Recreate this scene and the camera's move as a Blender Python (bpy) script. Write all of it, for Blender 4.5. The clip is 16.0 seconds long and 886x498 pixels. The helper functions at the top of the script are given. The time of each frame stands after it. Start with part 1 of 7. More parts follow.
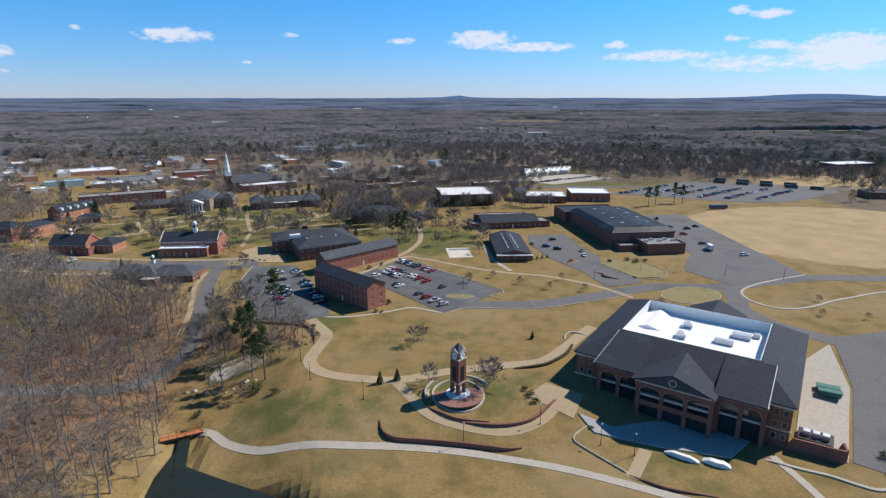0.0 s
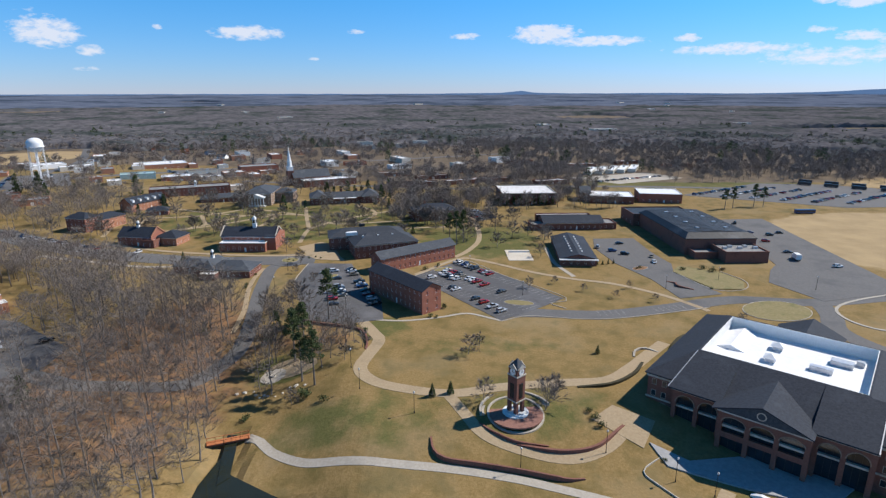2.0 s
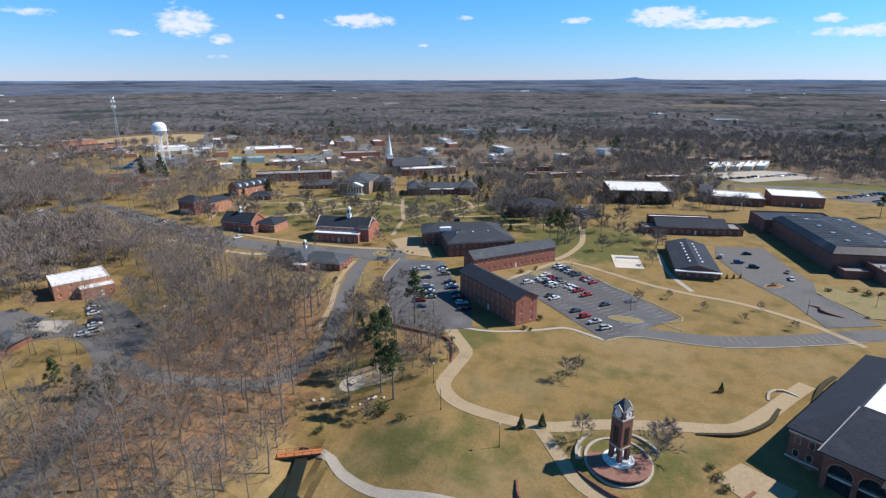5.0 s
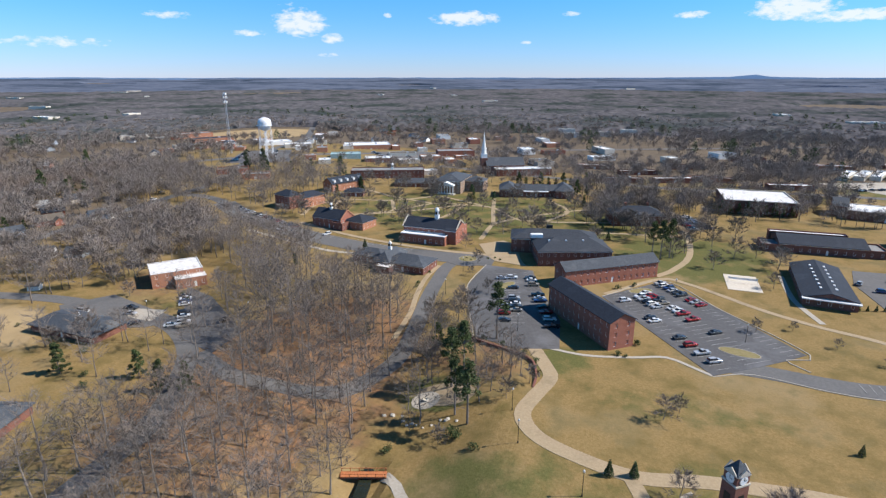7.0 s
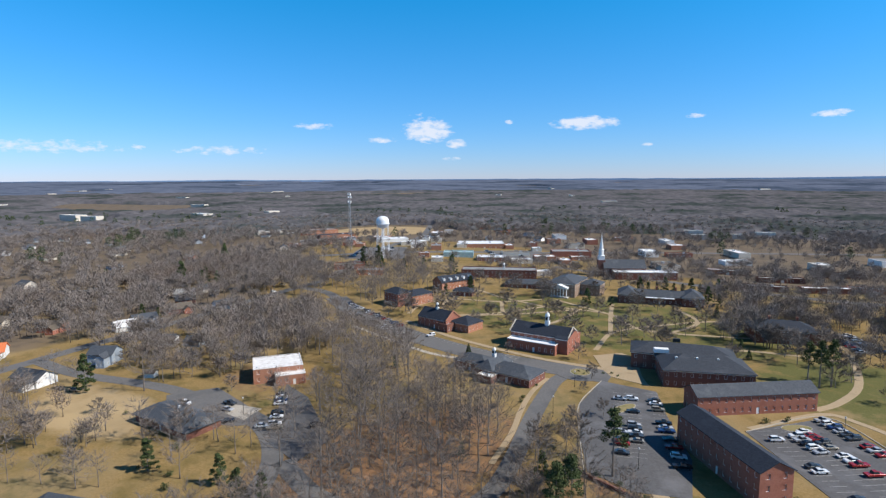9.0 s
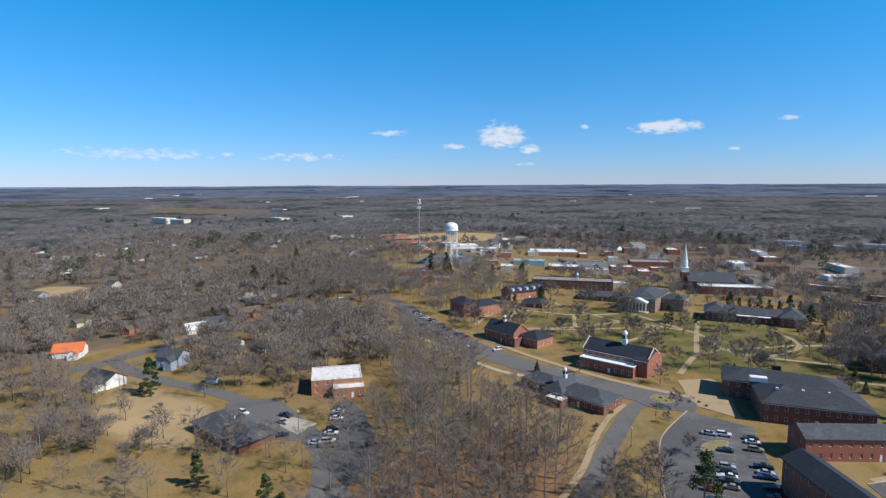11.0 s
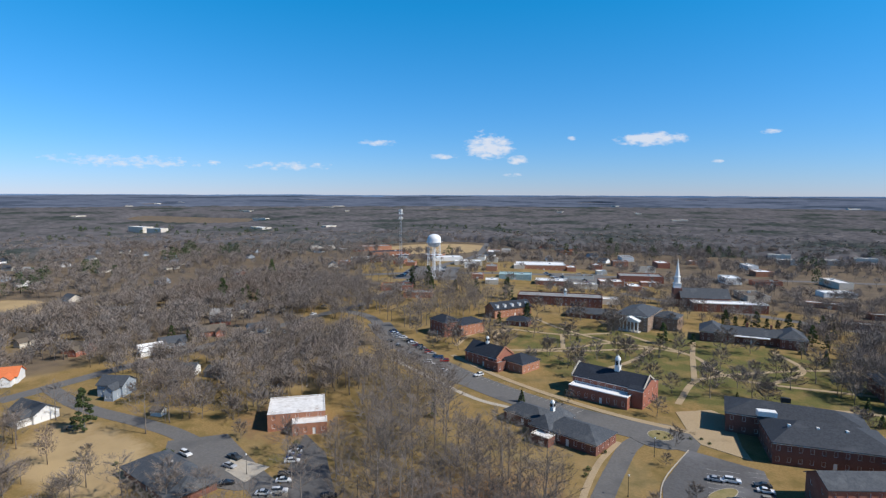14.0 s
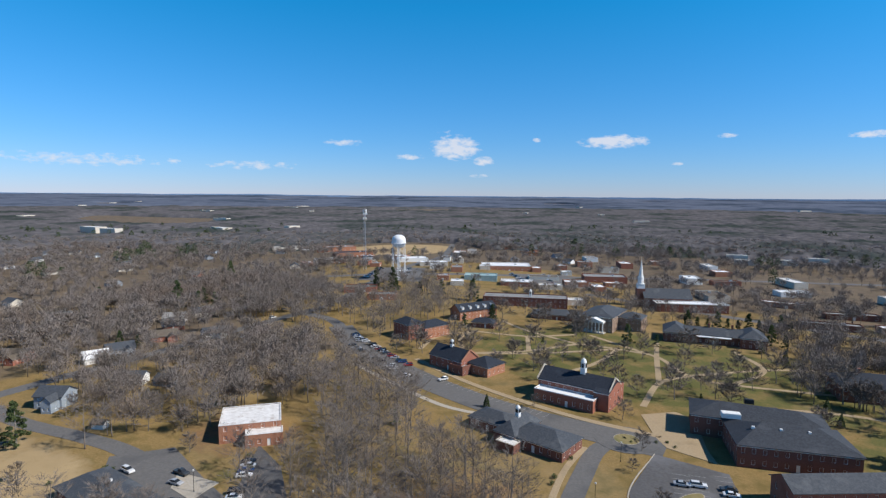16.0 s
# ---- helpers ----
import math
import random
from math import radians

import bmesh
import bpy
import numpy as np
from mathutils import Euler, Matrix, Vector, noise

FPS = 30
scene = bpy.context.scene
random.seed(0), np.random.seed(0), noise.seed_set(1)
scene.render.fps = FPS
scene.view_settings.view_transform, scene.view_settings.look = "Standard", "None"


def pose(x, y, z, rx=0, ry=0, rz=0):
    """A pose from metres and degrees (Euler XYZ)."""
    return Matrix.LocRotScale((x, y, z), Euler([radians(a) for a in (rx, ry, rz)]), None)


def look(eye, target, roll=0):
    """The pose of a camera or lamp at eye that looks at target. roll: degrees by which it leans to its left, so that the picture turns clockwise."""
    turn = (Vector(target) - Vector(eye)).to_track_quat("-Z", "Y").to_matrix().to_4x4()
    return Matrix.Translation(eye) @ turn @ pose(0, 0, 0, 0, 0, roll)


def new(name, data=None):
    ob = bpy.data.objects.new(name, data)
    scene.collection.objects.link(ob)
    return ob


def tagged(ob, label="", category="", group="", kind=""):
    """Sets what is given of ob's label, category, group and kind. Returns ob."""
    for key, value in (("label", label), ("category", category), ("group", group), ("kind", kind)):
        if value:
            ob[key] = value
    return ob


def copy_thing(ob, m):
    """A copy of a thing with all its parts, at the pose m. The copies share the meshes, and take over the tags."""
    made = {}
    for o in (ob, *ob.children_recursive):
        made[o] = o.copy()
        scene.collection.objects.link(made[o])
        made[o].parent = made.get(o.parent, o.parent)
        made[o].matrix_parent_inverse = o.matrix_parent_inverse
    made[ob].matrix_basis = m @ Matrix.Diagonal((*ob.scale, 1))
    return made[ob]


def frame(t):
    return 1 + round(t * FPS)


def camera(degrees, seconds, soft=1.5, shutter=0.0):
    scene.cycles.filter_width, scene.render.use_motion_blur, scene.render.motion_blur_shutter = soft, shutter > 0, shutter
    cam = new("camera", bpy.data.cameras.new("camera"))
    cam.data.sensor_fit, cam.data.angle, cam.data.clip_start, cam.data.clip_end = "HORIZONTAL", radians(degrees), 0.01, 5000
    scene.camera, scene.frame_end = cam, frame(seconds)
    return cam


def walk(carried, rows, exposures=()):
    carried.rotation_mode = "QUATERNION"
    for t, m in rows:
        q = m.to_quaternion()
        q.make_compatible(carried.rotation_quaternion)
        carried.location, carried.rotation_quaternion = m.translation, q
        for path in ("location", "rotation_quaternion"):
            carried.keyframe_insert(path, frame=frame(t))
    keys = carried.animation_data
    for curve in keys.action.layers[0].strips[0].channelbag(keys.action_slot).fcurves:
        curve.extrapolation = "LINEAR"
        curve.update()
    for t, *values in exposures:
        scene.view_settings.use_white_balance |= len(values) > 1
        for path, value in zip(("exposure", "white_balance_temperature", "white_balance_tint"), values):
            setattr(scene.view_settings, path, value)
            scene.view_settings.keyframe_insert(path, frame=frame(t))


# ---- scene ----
cam = camera(76.7, 16.0, soft=1.3)
PATH = [
    (0, (9.102, 13.778, 82.269), (9.246, 15.703, 81.747), -0.0),
    (0.5, (9.317, 16.588, 82.064), (9.416, 18.516, 81.542), -0.0),
    (1, (9.442, 19.649, 82.151), (9.479, 21.577, 81.621), -0.0),
    (1.5, (9.346, 22.394, 82.077), (9.331, 24.321, 81.544), -0.0),
    (2, (9.242, 25.42, 81.991), (9.18, 27.345, 81.455), -0.1),
    (2.5, (9.293, 28.538, 82.009), (9.178, 30.461, 81.471), -0.1),
    (3, (9.247, 31.575, 81.987), (9.084, 33.493, 81.442), -0.0),
    (3.5, (9.097, 34.826, 82.364), (8.88, 36.735, 81.809), -0.0),
    (6, (7.402, 51.549, 82.497), (6.851, 53.379, 81.908), 0.1),
    (6.5, (6.974, 54.985, 82.222), (6.342, 56.789, 81.634), 0.2),
    (7, (6.519, 58.837, 82.387), (5.8, 60.609, 81.8), 0.0),
    (7.5, (5.784, 62.38, 82.194), (4.988, 64.118, 81.607), -0.0),
    (8, (4.805, 65.945, 82.289), (3.933, 67.645, 81.7), -0.0),
    (8.5, (3.634, 70.176, 82.006), (2.662, 71.848, 81.496), -0.2),
    (9, (2.756, 73.998, 82.158), (1.647, 75.644, 81.909), -0.3),
    (9.5, (1.3, 77.826, 82.258), (0.119, 79.423, 82.032), -0.4),
    (10, (-0.23, 81.261, 82.024), (-1.48, 82.807, 81.802), -0.4),
    (10.2, (-1.093, 82.256, 81.99), (-2.367, 83.782, 81.767), -0.3),
    (12.5, (-9.973, 98.929, 82.147), (-11.302, 100.407, 81.921), -0.2),
    (13, (-12.543, 102.487, 81.858), (-13.87, 103.97, 81.654), -0.1),
    (13.5, (-14.412, 105.751, 82.085), (-15.727, 107.246, 81.893), 0.1),
    (14, (-16.017, 107.934, 82.161), (-17.298, 109.458, 81.968), 0.2),
    (14.5, (-17.132, 110.038, 82.119), (-18.384, 111.586, 81.926), 0.3),
    (15, (-17.803, 111.8, 82.232), (-19.029, 113.368, 82.037), 0.2),
    (15.5, (-18.828, 113.255, 81.877), (-20.031, 114.841, 81.689), 0.4),
    (16, (-19.363, 114.198, 81.716), (-20.55, 115.796, 81.526), 0.5),
]
walk(cam, [(t, look(eye, target, roll)) for t, eye, target, roll in PATH],
     exposures=[(0, 0.15, 6450, 12), (3.5, 0.2, 6450, 12), (7, 0.4, 6450, 12), (8.3, 0.4, 6450, 12), (9.2, 0.2, 6450, 11), (14, 0.06, 6450, 11), (16, 0.03, 6450, 11)])

# ---- world and sun ----
SUN_AZ = radians(21)       # from +x towards +y
SUN_EL = radians(43)
world = bpy.data.worlds.new("sky")
scene.world = world
world.use_nodes = True
wt = world.node_tree
wt.nodes.clear()


def wn(kind, **kw):
    n = wt.nodes.new(kind)
    for k, v in kw.items():
        if k == "op":
            n.operation = v
    return n


def wmath(op, a, b=None, c=None):
    n = wn("ShaderNodeMath", op=op)
    for i, v in enumerate((a, b, c)):
        if v is None:
            continue
        if isinstance(v, (int, float)):
            n.inputs[i].default_value = v
        else:
            wt.links.new(v, n.inputs[i])
    return n.outputs[0]


sky = wn("ShaderNodeTexSky")
sky.sky_type = "NISHITA"
sky.sun_disc = False
sky.sun_elevation = SUN_EL
sky.sun_rotation = radians(90) - SUN_AZ
sky.air_density, sky.dust_density, sky.ozone_density = 1.0, 0.0, 4.0
coord = wn("ShaderNodeTexCoord")
sep = wn("ShaderNodeSeparateXYZ")
wt.links.new(coord.outputs["Generated"], sep.inputs[0])
azim = wmath("ARCTAN2", sep.outputs[0], sep.outputs[1])     # clockwise from +y
elev = wmath("ARCSINE", sep.outputs[2])
puff = wn("ShaderNodeTexNoise")
puff.inputs["Scale"].default_value = 1.0
puff.inputs["Detail"].default_value = 7
puff.inputs["Roughness"].default_value = 0.62
comb = wn("ShaderNodeCombineXYZ")
wt.links.new(wmath("MULTIPLY", azim, 55.0), comb.inputs[0])
wt.links.new(wmath("MULTIPLY", elev, 120.0), comb.inputs[1])
wt.links.new(comb.outputs[0], puff.inputs["Vector"])
# fair-weather clouds: azimuth, elevation, half width, half height (degrees), weight
CLOUDS = [
    (-19.9, 5.29, 4.06, 0.78, 1.25),
    (0.3, 5.23, 1.97, 0.42, 1.12),
    (7.9, 5.38, 4.06, 1.08, 1.38),
    (12.7, 4.63, 5.80, 0.60, 1.25),
    (20.5, 4.69, 1.39, 0.48, 1.25),
    (24.5, 3.67, 6.96, 0.66, 1.12),
    (32.9, 6.76, 2.09, 0.54, 1.38),
    (30.5, 7.21, 1.16, 0.48, 1.25),
    (30.4, 4.94, 1.45, 0.42, 1.00),
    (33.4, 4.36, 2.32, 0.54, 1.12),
    (38.6, 3.53, 5.22, 1.92, 1.50),
    (31.5, 2.88, 6.96, 0.96, 1.00),
    (-35.4, 4.78, 3.19, 1.56, 1.25),
    (-32.6, 3.51, 1.28, 0.60, 1.12),
    (-46.6, 5.15, 2.67, 0.48, 0.88),
    (-35.2, 4.81, 2.32, 1.14, 1.25),
    (-40.0, 3.86, 1.97, 0.42, 1.00),
    (-32.3, 3.46, 1.04, 0.48, 1.12),
    (-20.1, 5.33, 3.83, 0.84, 1.25),
    (-10.1, 5.62, 1.16, 0.30, 0.88),
    (-55.4, 2.75, 5.5, 0.6, 0.75),
    (-62.3, 2.87, 1.16, 0.36, 0.62),
    (-69.5, 2.87, 9.5, 0.8, 0.7),
    (-27.3, 5.56, 0.58, 0.30, 0.88),
    (-36.3, 6.37, 2.90, 0.30, 0.50),
    (-32.9, 2.00, 1.45, 0.30, 0.62),
    (-14.2, 3.15, 0.70, 0.24, 0.75)]
total = None
for az, el, wa, he, wgt in CLOUDS:
    da = wmath("DIVIDE", wmath("SUBTRACT", azim, radians(az)), radians(wa))
    de = wmath("DIVIDE", wmath("SUBTRACT", elev, radians(el)), radians(he))
    r2 = wmath("ADD", wmath("MULTIPLY", da, da), wmath("MULTIPLY", de, de))
    blob = wmath("MULTIPLY", wmath("MAXIMUM", wmath("SUBTRACT", 1.0, r2), 0.0), wgt)
    total = blob if total is None else wmath("MAXIMUM", total, blob)
ragged = wmath("MULTIPLY", wmath("SUBTRACT", puff.outputs[0], 0.5), 2.6)
cover = wmath("MULTIPLY", wmath("SUBTRACT", wmath("ADD", total, wmath("MULTIPLY", ragged, wmath("MINIMUM", wmath("MULTIPLY", total, 3.0), 1.0))), 0.42), 1.1)
cover = wmath("MINIMUM", wmath("MAXIMUM", cover, 0.0), 0.8)
tint = wn("ShaderNodeMix")
tint.data_type, tint.blend_type = "RGBA", "MULTIPLY"
tint.inputs[0].default_value = 1.0
wt.links.new(sky.outputs[0], tint.inputs[6])
haze = wn("ShaderNodeValToRGB")                           # pale at the horizon, deep blue above it, paler again overhead
haze.color_ramp.elements[0].position = 0.0
haze.color_ramp.elements[0].color = (0.4, 0.5, 0.84, 1)
haze.color_ramp.elements[1].position = 1.0
haze.color_ramp.elements[1].color = (0.2, 0.27, 0.34, 1)
for at, tone in ((0.06, (0.28, 0.56, 0.86)), (0.2, (0.06, 0.72, 0.99)), (0.5, (0.15, 0.35, 0.47))):
    stop = haze.color_ramp.elements.new(at)
    stop.color = (*tone, 1)
wt.links.new(wmath("MINIMUM", wmath("MAXIMUM", wmath("DIVIDE", elev, radians(90)), 0.0), 1.0), haze.inputs[0])
double = wn("ShaderNodeVectorMath", op="SCALE")
double.inputs["Scale"].default_value = 1.69
wt.links.new(haze.outputs[0], double.inputs[0])
wt.links.new(double.outputs[0], tint.inputs[7])
mixc = wn("ShaderNodeMix")
mixc.data_type = "RGBA"
wt.links.new(cover, mixc.inputs[0])
wt.links.new(tint.outputs[2], mixc.inputs[6])
mixc.inputs[7].default_value = (8.6, 8.8, 9.4, 1)
bg = wn("ShaderNodeBackground")
bg.inputs["Strength"].default_value = 0.088
wout = wn("ShaderNodeOutputWorld")
wt.links.new(mixc.outputs[2], bg.inputs["Color"])
wt.links.new(bg.outputs[0], wout.inputs["Surface"])

sun_data = bpy.data.lights.new("sun", "SUN")
sun_data.energy = 5.0
sun_data.angle = radians(0.53)
sun_data.color = (1.0, 0.94, 0.84)
sun = new("sun", sun_data)
sun.matrix_basis = look((math.cos(SUN_AZ) * math.cos(SUN_EL) * 100, math.sin(SUN_AZ) * math.cos(SUN_EL) * 100, math.sin(SUN_EL) * 100), (0, 0, 0))


# ---- materials ----
def material(name, c1, c2, scale=1.0, rough=0.85, metal=0.0, bump=0.15, c3=None, scale3=0.1, cut3=0.55, where="Object", random=0.0, spec=0.3, detail=6):
    """Two colours mixed by noise, a third in larger stains, fine relief; random varies the value from object to object."""
    m = bpy.data.materials.new(name)
    m.use_nodes = True
    t = m.node_tree
    b = t.nodes["Principled BSDF"]
    b.inputs["Roughness"].default_value = rough
    b.inputs["Metallic"].default_value = metal
    b.inputs["Specular IOR Level"].default_value = spec
    if where == "World":
        src = t.nodes.new("ShaderNodeNewGeometry").outputs["Position"]
    else:
        src = t.nodes.new("ShaderNodeTexCoord").outputs["Object"]

    def tex(s, d=detail):
        n = t.nodes.new("ShaderNodeTexNoise")
        n.inputs["Scale"].default_value = s
        n.inputs["Detail"].default_value = d
        n.inputs["Roughness"].default_value = 0.65
        t.links.new(src, n.inputs["Vector"])
        return n.outputs[0]

    def ramp(f, lo, hi):
        n = t.nodes.new("ShaderNodeMapRange")
        n.inputs["From Min"].default_value, n.inputs["From Max"].default_value = lo, hi
        t.links.new(f, n.inputs["Value"])
        return n.outputs[0]

    def mix(f, a, b2, mode="MIX"):
        n = t.nodes.new("ShaderNodeMix")
        n.data_type, n.blend_type = "RGBA", mode
        if isinstance(f, (int, float)):
            n.inputs[0].default_value = f
        else:
            t.links.new(f, n.inputs[0])
        for i, v in ((6, a), (7, b2)):
            if isinstance(v, tuple):
                n.inputs[i].default_value = (*v, 1)
            else:
                t.links.new(v, n.inputs[i])
        return n.outputs[2]

    fine = tex(scale)
    col = mix(ramp(fine, 0.35, 0.65), c1, c2)
    if c3:
        col = mix(ramp(tex(scale3, 5), cut3, cut3 + 0.15), col, c3)
    if random:
        info = t.nodes.new("ShaderNodeObjectInfo")
        v = t.nodes.new("ShaderNodeMapRange")
        v.inputs["To Min"].default_value, v.inputs["To Max"].default_value = 1 - random, 1 + random
        t.links.new(info.outputs["Random"], v.inputs["Value"])
        n = t.nodes.new("ShaderNodeVectorMath")
        n.operation = "SCALE"
        t.links.new(col, n.inputs[0])
        t.links.new(v.outputs[0], n.inputs["Scale"])
        col = n.outputs[0]
    t.links.new(col, b.inputs["Base Color"])
    if bump:
        n = t.nodes.new("ShaderNodeBump")
        n.inputs["Strength"].default_value = bump
        n.inputs["Distance"].default_value = 0.1
        t.links.new(fine, n.inputs["Height"])
        t.links.new(n.outputs[0], b.inputs["Normal"])
    return m


BRICK = material("red_brick", (0.27, 0.105, 0.07), (0.36, 0.15, 0.105), 3.0, 0.9, c3=(0.25, 0.09, 0.06), scale3=0.25)
BRICK2 = material("brown_brick", (0.17, 0.075, 0.056), (0.24, 0.11, 0.082), 3.0, 0.9, c3=(0.125, 0.06, 0.05), scale3=0.25)
BRICKO = material("orange_brick", (0.34, 0.16, 0.1), (0.42, 0.21, 0.135), 3.0, 0.9, c3=(0.33, 0.13, 0.07), scale3=0.3)
SHINGLE = material("charcoal_shingles", (0.018, 0.024, 0.036), (0.033, 0.041, 0.057), 1.6, 0.85, bump=0.3, c3=(0.04, 0.049, 0.066), scale3=0.12)
SHINGLE3 = material("dark_slate_shingles", (0.03, 0.036, 0.047), (0.055, 0.063, 0.077), 1.6, 0.85, bump=0.3, c3=(0.07, 0.078, 0.092), scale3=0.12)
SHINGLE2 = material("slate_shingles", (0.045, 0.053, 0.066), (0.08, 0.09, 0.105), 1.6, 0.8, bump=0.3, c3=(0.12, 0.13, 0.14), scale3=0.12)
SHINGLEB = material("brown_shingles", (0.09, 0.075, 0.06), (0.15, 0.125, 0.1), 1.6, 0.9, bump=0.3, c3=(0.17, 0.15, 0.13), scale3=0.12)
ROOFDARK = material("dark_metal_roof", (0.02, 0.025, 0.033), (0.036, 0.043, 0.054), 0.8, 0.6, bump=0.1, c3=(0.07, 0.078, 0.09), scale3=0.08)
MEMBRANE = material("white_roof_membrane", (0.74, 0.75, 0.77), (0.82, 0.83, 0.84), 0.6, 0.6, bump=0.05, c3=(0.6, 0.61, 0.62), scale3=0.15, cut3=0.6)
WEATHERED = material("weathered_white_roof", (0.6, 0.58, 0.56), (0.8, 0.79, 0.78), 0.6, 0.7, bump=0.05, c3=(0.34, 0.27, 0.22), scale3=0.25, cut3=0.56)
GREYROOF = material("grey_gravel_roof", (0.2, 0.2, 0.2), (0.3, 0.3, 0.3), 0.8, 0.9, c3=(0.15, 0.15, 0.155), scale3=0.1)
WHITE = material("white_paint", (0.72, 0.72, 0.7), (0.8, 0.8, 0.79), 2.0, 0.5, bump=0.03)
CREAM = material("cream_siding", (0.55, 0.5, 0.42), (0.66, 0.61, 0.53), 2.0, 0.7, bump=0.05)
BLUEGREY = material("blue_grey_siding", (0.25, 0.3, 0.36), (0.33, 0.38, 0.44), 2.0, 0.7, bump=0.05)
GLASS = material("dark_window_glass", (0.02, 0.024, 0.03), (0.03, 0.036, 0.045), 0.5, 0.08, bump=0, spec=0.6)
TANBRICK = material("tan_brick", (0.24, 0.17, 0.125), (0.32, 0.235, 0.18), 3.0, 0.9, c3=(0.2, 0.14, 0.1), scale3=0.25)
STONE = material("pale_stone", (0.42, 0.38, 0.32), (0.56, 0.52, 0.45), 1.5, 0.85, c3=(0.36, 0.32, 0.27), scale3=0.3)
ASPHALT = material("asphalt", (0.083, 0.082, 0.085), (0.113, 0.112, 0.116), 1.2, 0.9, bump=0.1, c3=(0.145, 0.145, 0.153), scale3=0.06, cut3=0.5, where="World")
ASPHALT2 = material("weathered_asphalt", (0.118, 0.115, 0.114), (0.152, 0.148, 0.145), 1.2, 0.9, bump=0.1, c3=(0.1, 0.1, 0.102), scale3=0.05, cut3=0.52, where="World")
PAVER = material("tan_paving", (0.32, 0.242, 0.148), (0.4, 0.31, 0.2), 1.5, 0.9, c3=(0.27, 0.21, 0.13), scale3=0.12, where="World")
CONCRETE = material("concrete", (0.36, 0.32, 0.265), (0.45, 0.41, 0.35), 1.5, 0.9, c3=(0.34, 0.315, 0.27), scale3=0.15, where="World")
PLAZA = material("red_paving", (0.22, 0.11, 0.085), (0.3, 0.16, 0.125), 1.8, 0.9, c3=(0.19, 0.1, 0.08), scale3=0.3, where="World")
LINE = material("road_paint", (0.26, 0.26, 0.255), (0.4, 0.4, 0.39), 1.5, 0.8, bump=0, where="World")
GREYPAVE = material("grey_patio_paving", (0.3, 0.3, 0.3), (0.38, 0.38, 0.385), 1.0, 0.9, where="World")
WATER = material("pond_water", (0.018, 0.022, 0.014), (0.024, 0.028, 0.018), 0.2, 0.12, bump=0.02, spec=0.5, where="World")
SOIL = material("bare_soil", (0.22, 0.12, 0.06), (0.32, 0.18, 0.09), 0.8, 0.95, c3=(0.2, 0.13, 0.08), scale3=0.15, where="World")
HEDGE = material("hedge_leaves", (0.03, 0.028, 0.014), (0.06, 0.05, 0.025), 2.0, 0.9, where="World")
BARK = material("grey_bark", (0.15, 0.13, 0.113), (0.26, 0.228, 0.2), 2.0, 0.95, bump=0.2, random=0.2)
TWIG = material("bare_twigs", (0.14, 0.119, 0.104), (0.215, 0.183, 0.16), 0.5, 0.95, bump=0, random=0.25)
TWIGFAR = material("far_bare_twigs", (0.16, 0.136, 0.12), (0.255, 0.217, 0.192), 0.08, 0.95, bump=0, c3=(0.2, 0.15, 0.12), scale3=0.01, where="World")
NEEDLE = material("pine_needles", (0.042, 0.062, 0.022), (0.075, 0.1, 0.036), 0.7, 0.9, bump=0, random=0.2)
NEEDLEFAR = material("far_evergreen", (0.045, 0.066, 0.028), (0.075, 0.1, 0.045), 0.06, 0.95, bump=0, where="World")
# far tree tops, their greys lightened and blued a little for air haze
CANOPY = material("hazed_far_woods", (0.085, 0.083, 0.09), (0.135, 0.128, 0.136), 0.05, 1.0, bump=0, c3=(0.044, 0.055, 0.052), scale3=0.006, cut3=0.47, where="World", spec=0.0)
# outermost woods: the haze of distance is painted in as blue-grey base colour
HAZEWOODS = material("haze_blue_woods", (0.09, 0.11, 0.155), (0.13, 0.15, 0.2), 0.012, 1.0, bump=0, c3=(0.045, 0.062, 0.09), scale3=0.0022, cut3=0.48, where="World", spec=0.0)
RUBBER = material("tyre_rubber", (0.02, 0.02, 0.02), (0.03, 0.03, 0.03), 4, 0.8, bump=0)
STEEL = material("galvanised_steel", (0.5, 0.51, 0.53), (0.62, 0.63, 0.65), 1.0, 0.4, metal=0.6, bump=0.02)
TANKW = material("white_tank_paint", (0.74, 0.75, 0.77), (0.8, 0.81, 0.82), 0.2, 0.35, bump=0.02)
RUST = material("rust_orange_bridge_deck", (0.42, 0.14, 0.055), (0.52, 0.2, 0.08), 1.0, 0.8, where="World")
DARKMETAL = material("dark_bronze_metal", (0.03, 0.03, 0.03), (0.05, 0.05, 0.05), 2.0, 0.5, metal=0.5, bump=0)
GREENBIN = material("green_painted_steel", (0.04, 0.13, 0.1), (0.06, 0.17, 0.13), 1.0, 0.5, bump=0.02)
TEAL = material("teal_metal_roof", (0.3, 0.42, 0.42), (0.38, 0.5, 0.5), 0.6, 0.5, bump=0.02)
REDROOF = material("orange_red_tiles", (0.55, 0.14, 0.05), (0.65, 0.2, 0.08), 2.0, 0.8)


# ---- ground: heights and regions ----
def sm(a, b, v):
    k = np.clip((v - a) / (b - a), 0, 1)
    return k * k * (3 - 2 * k)


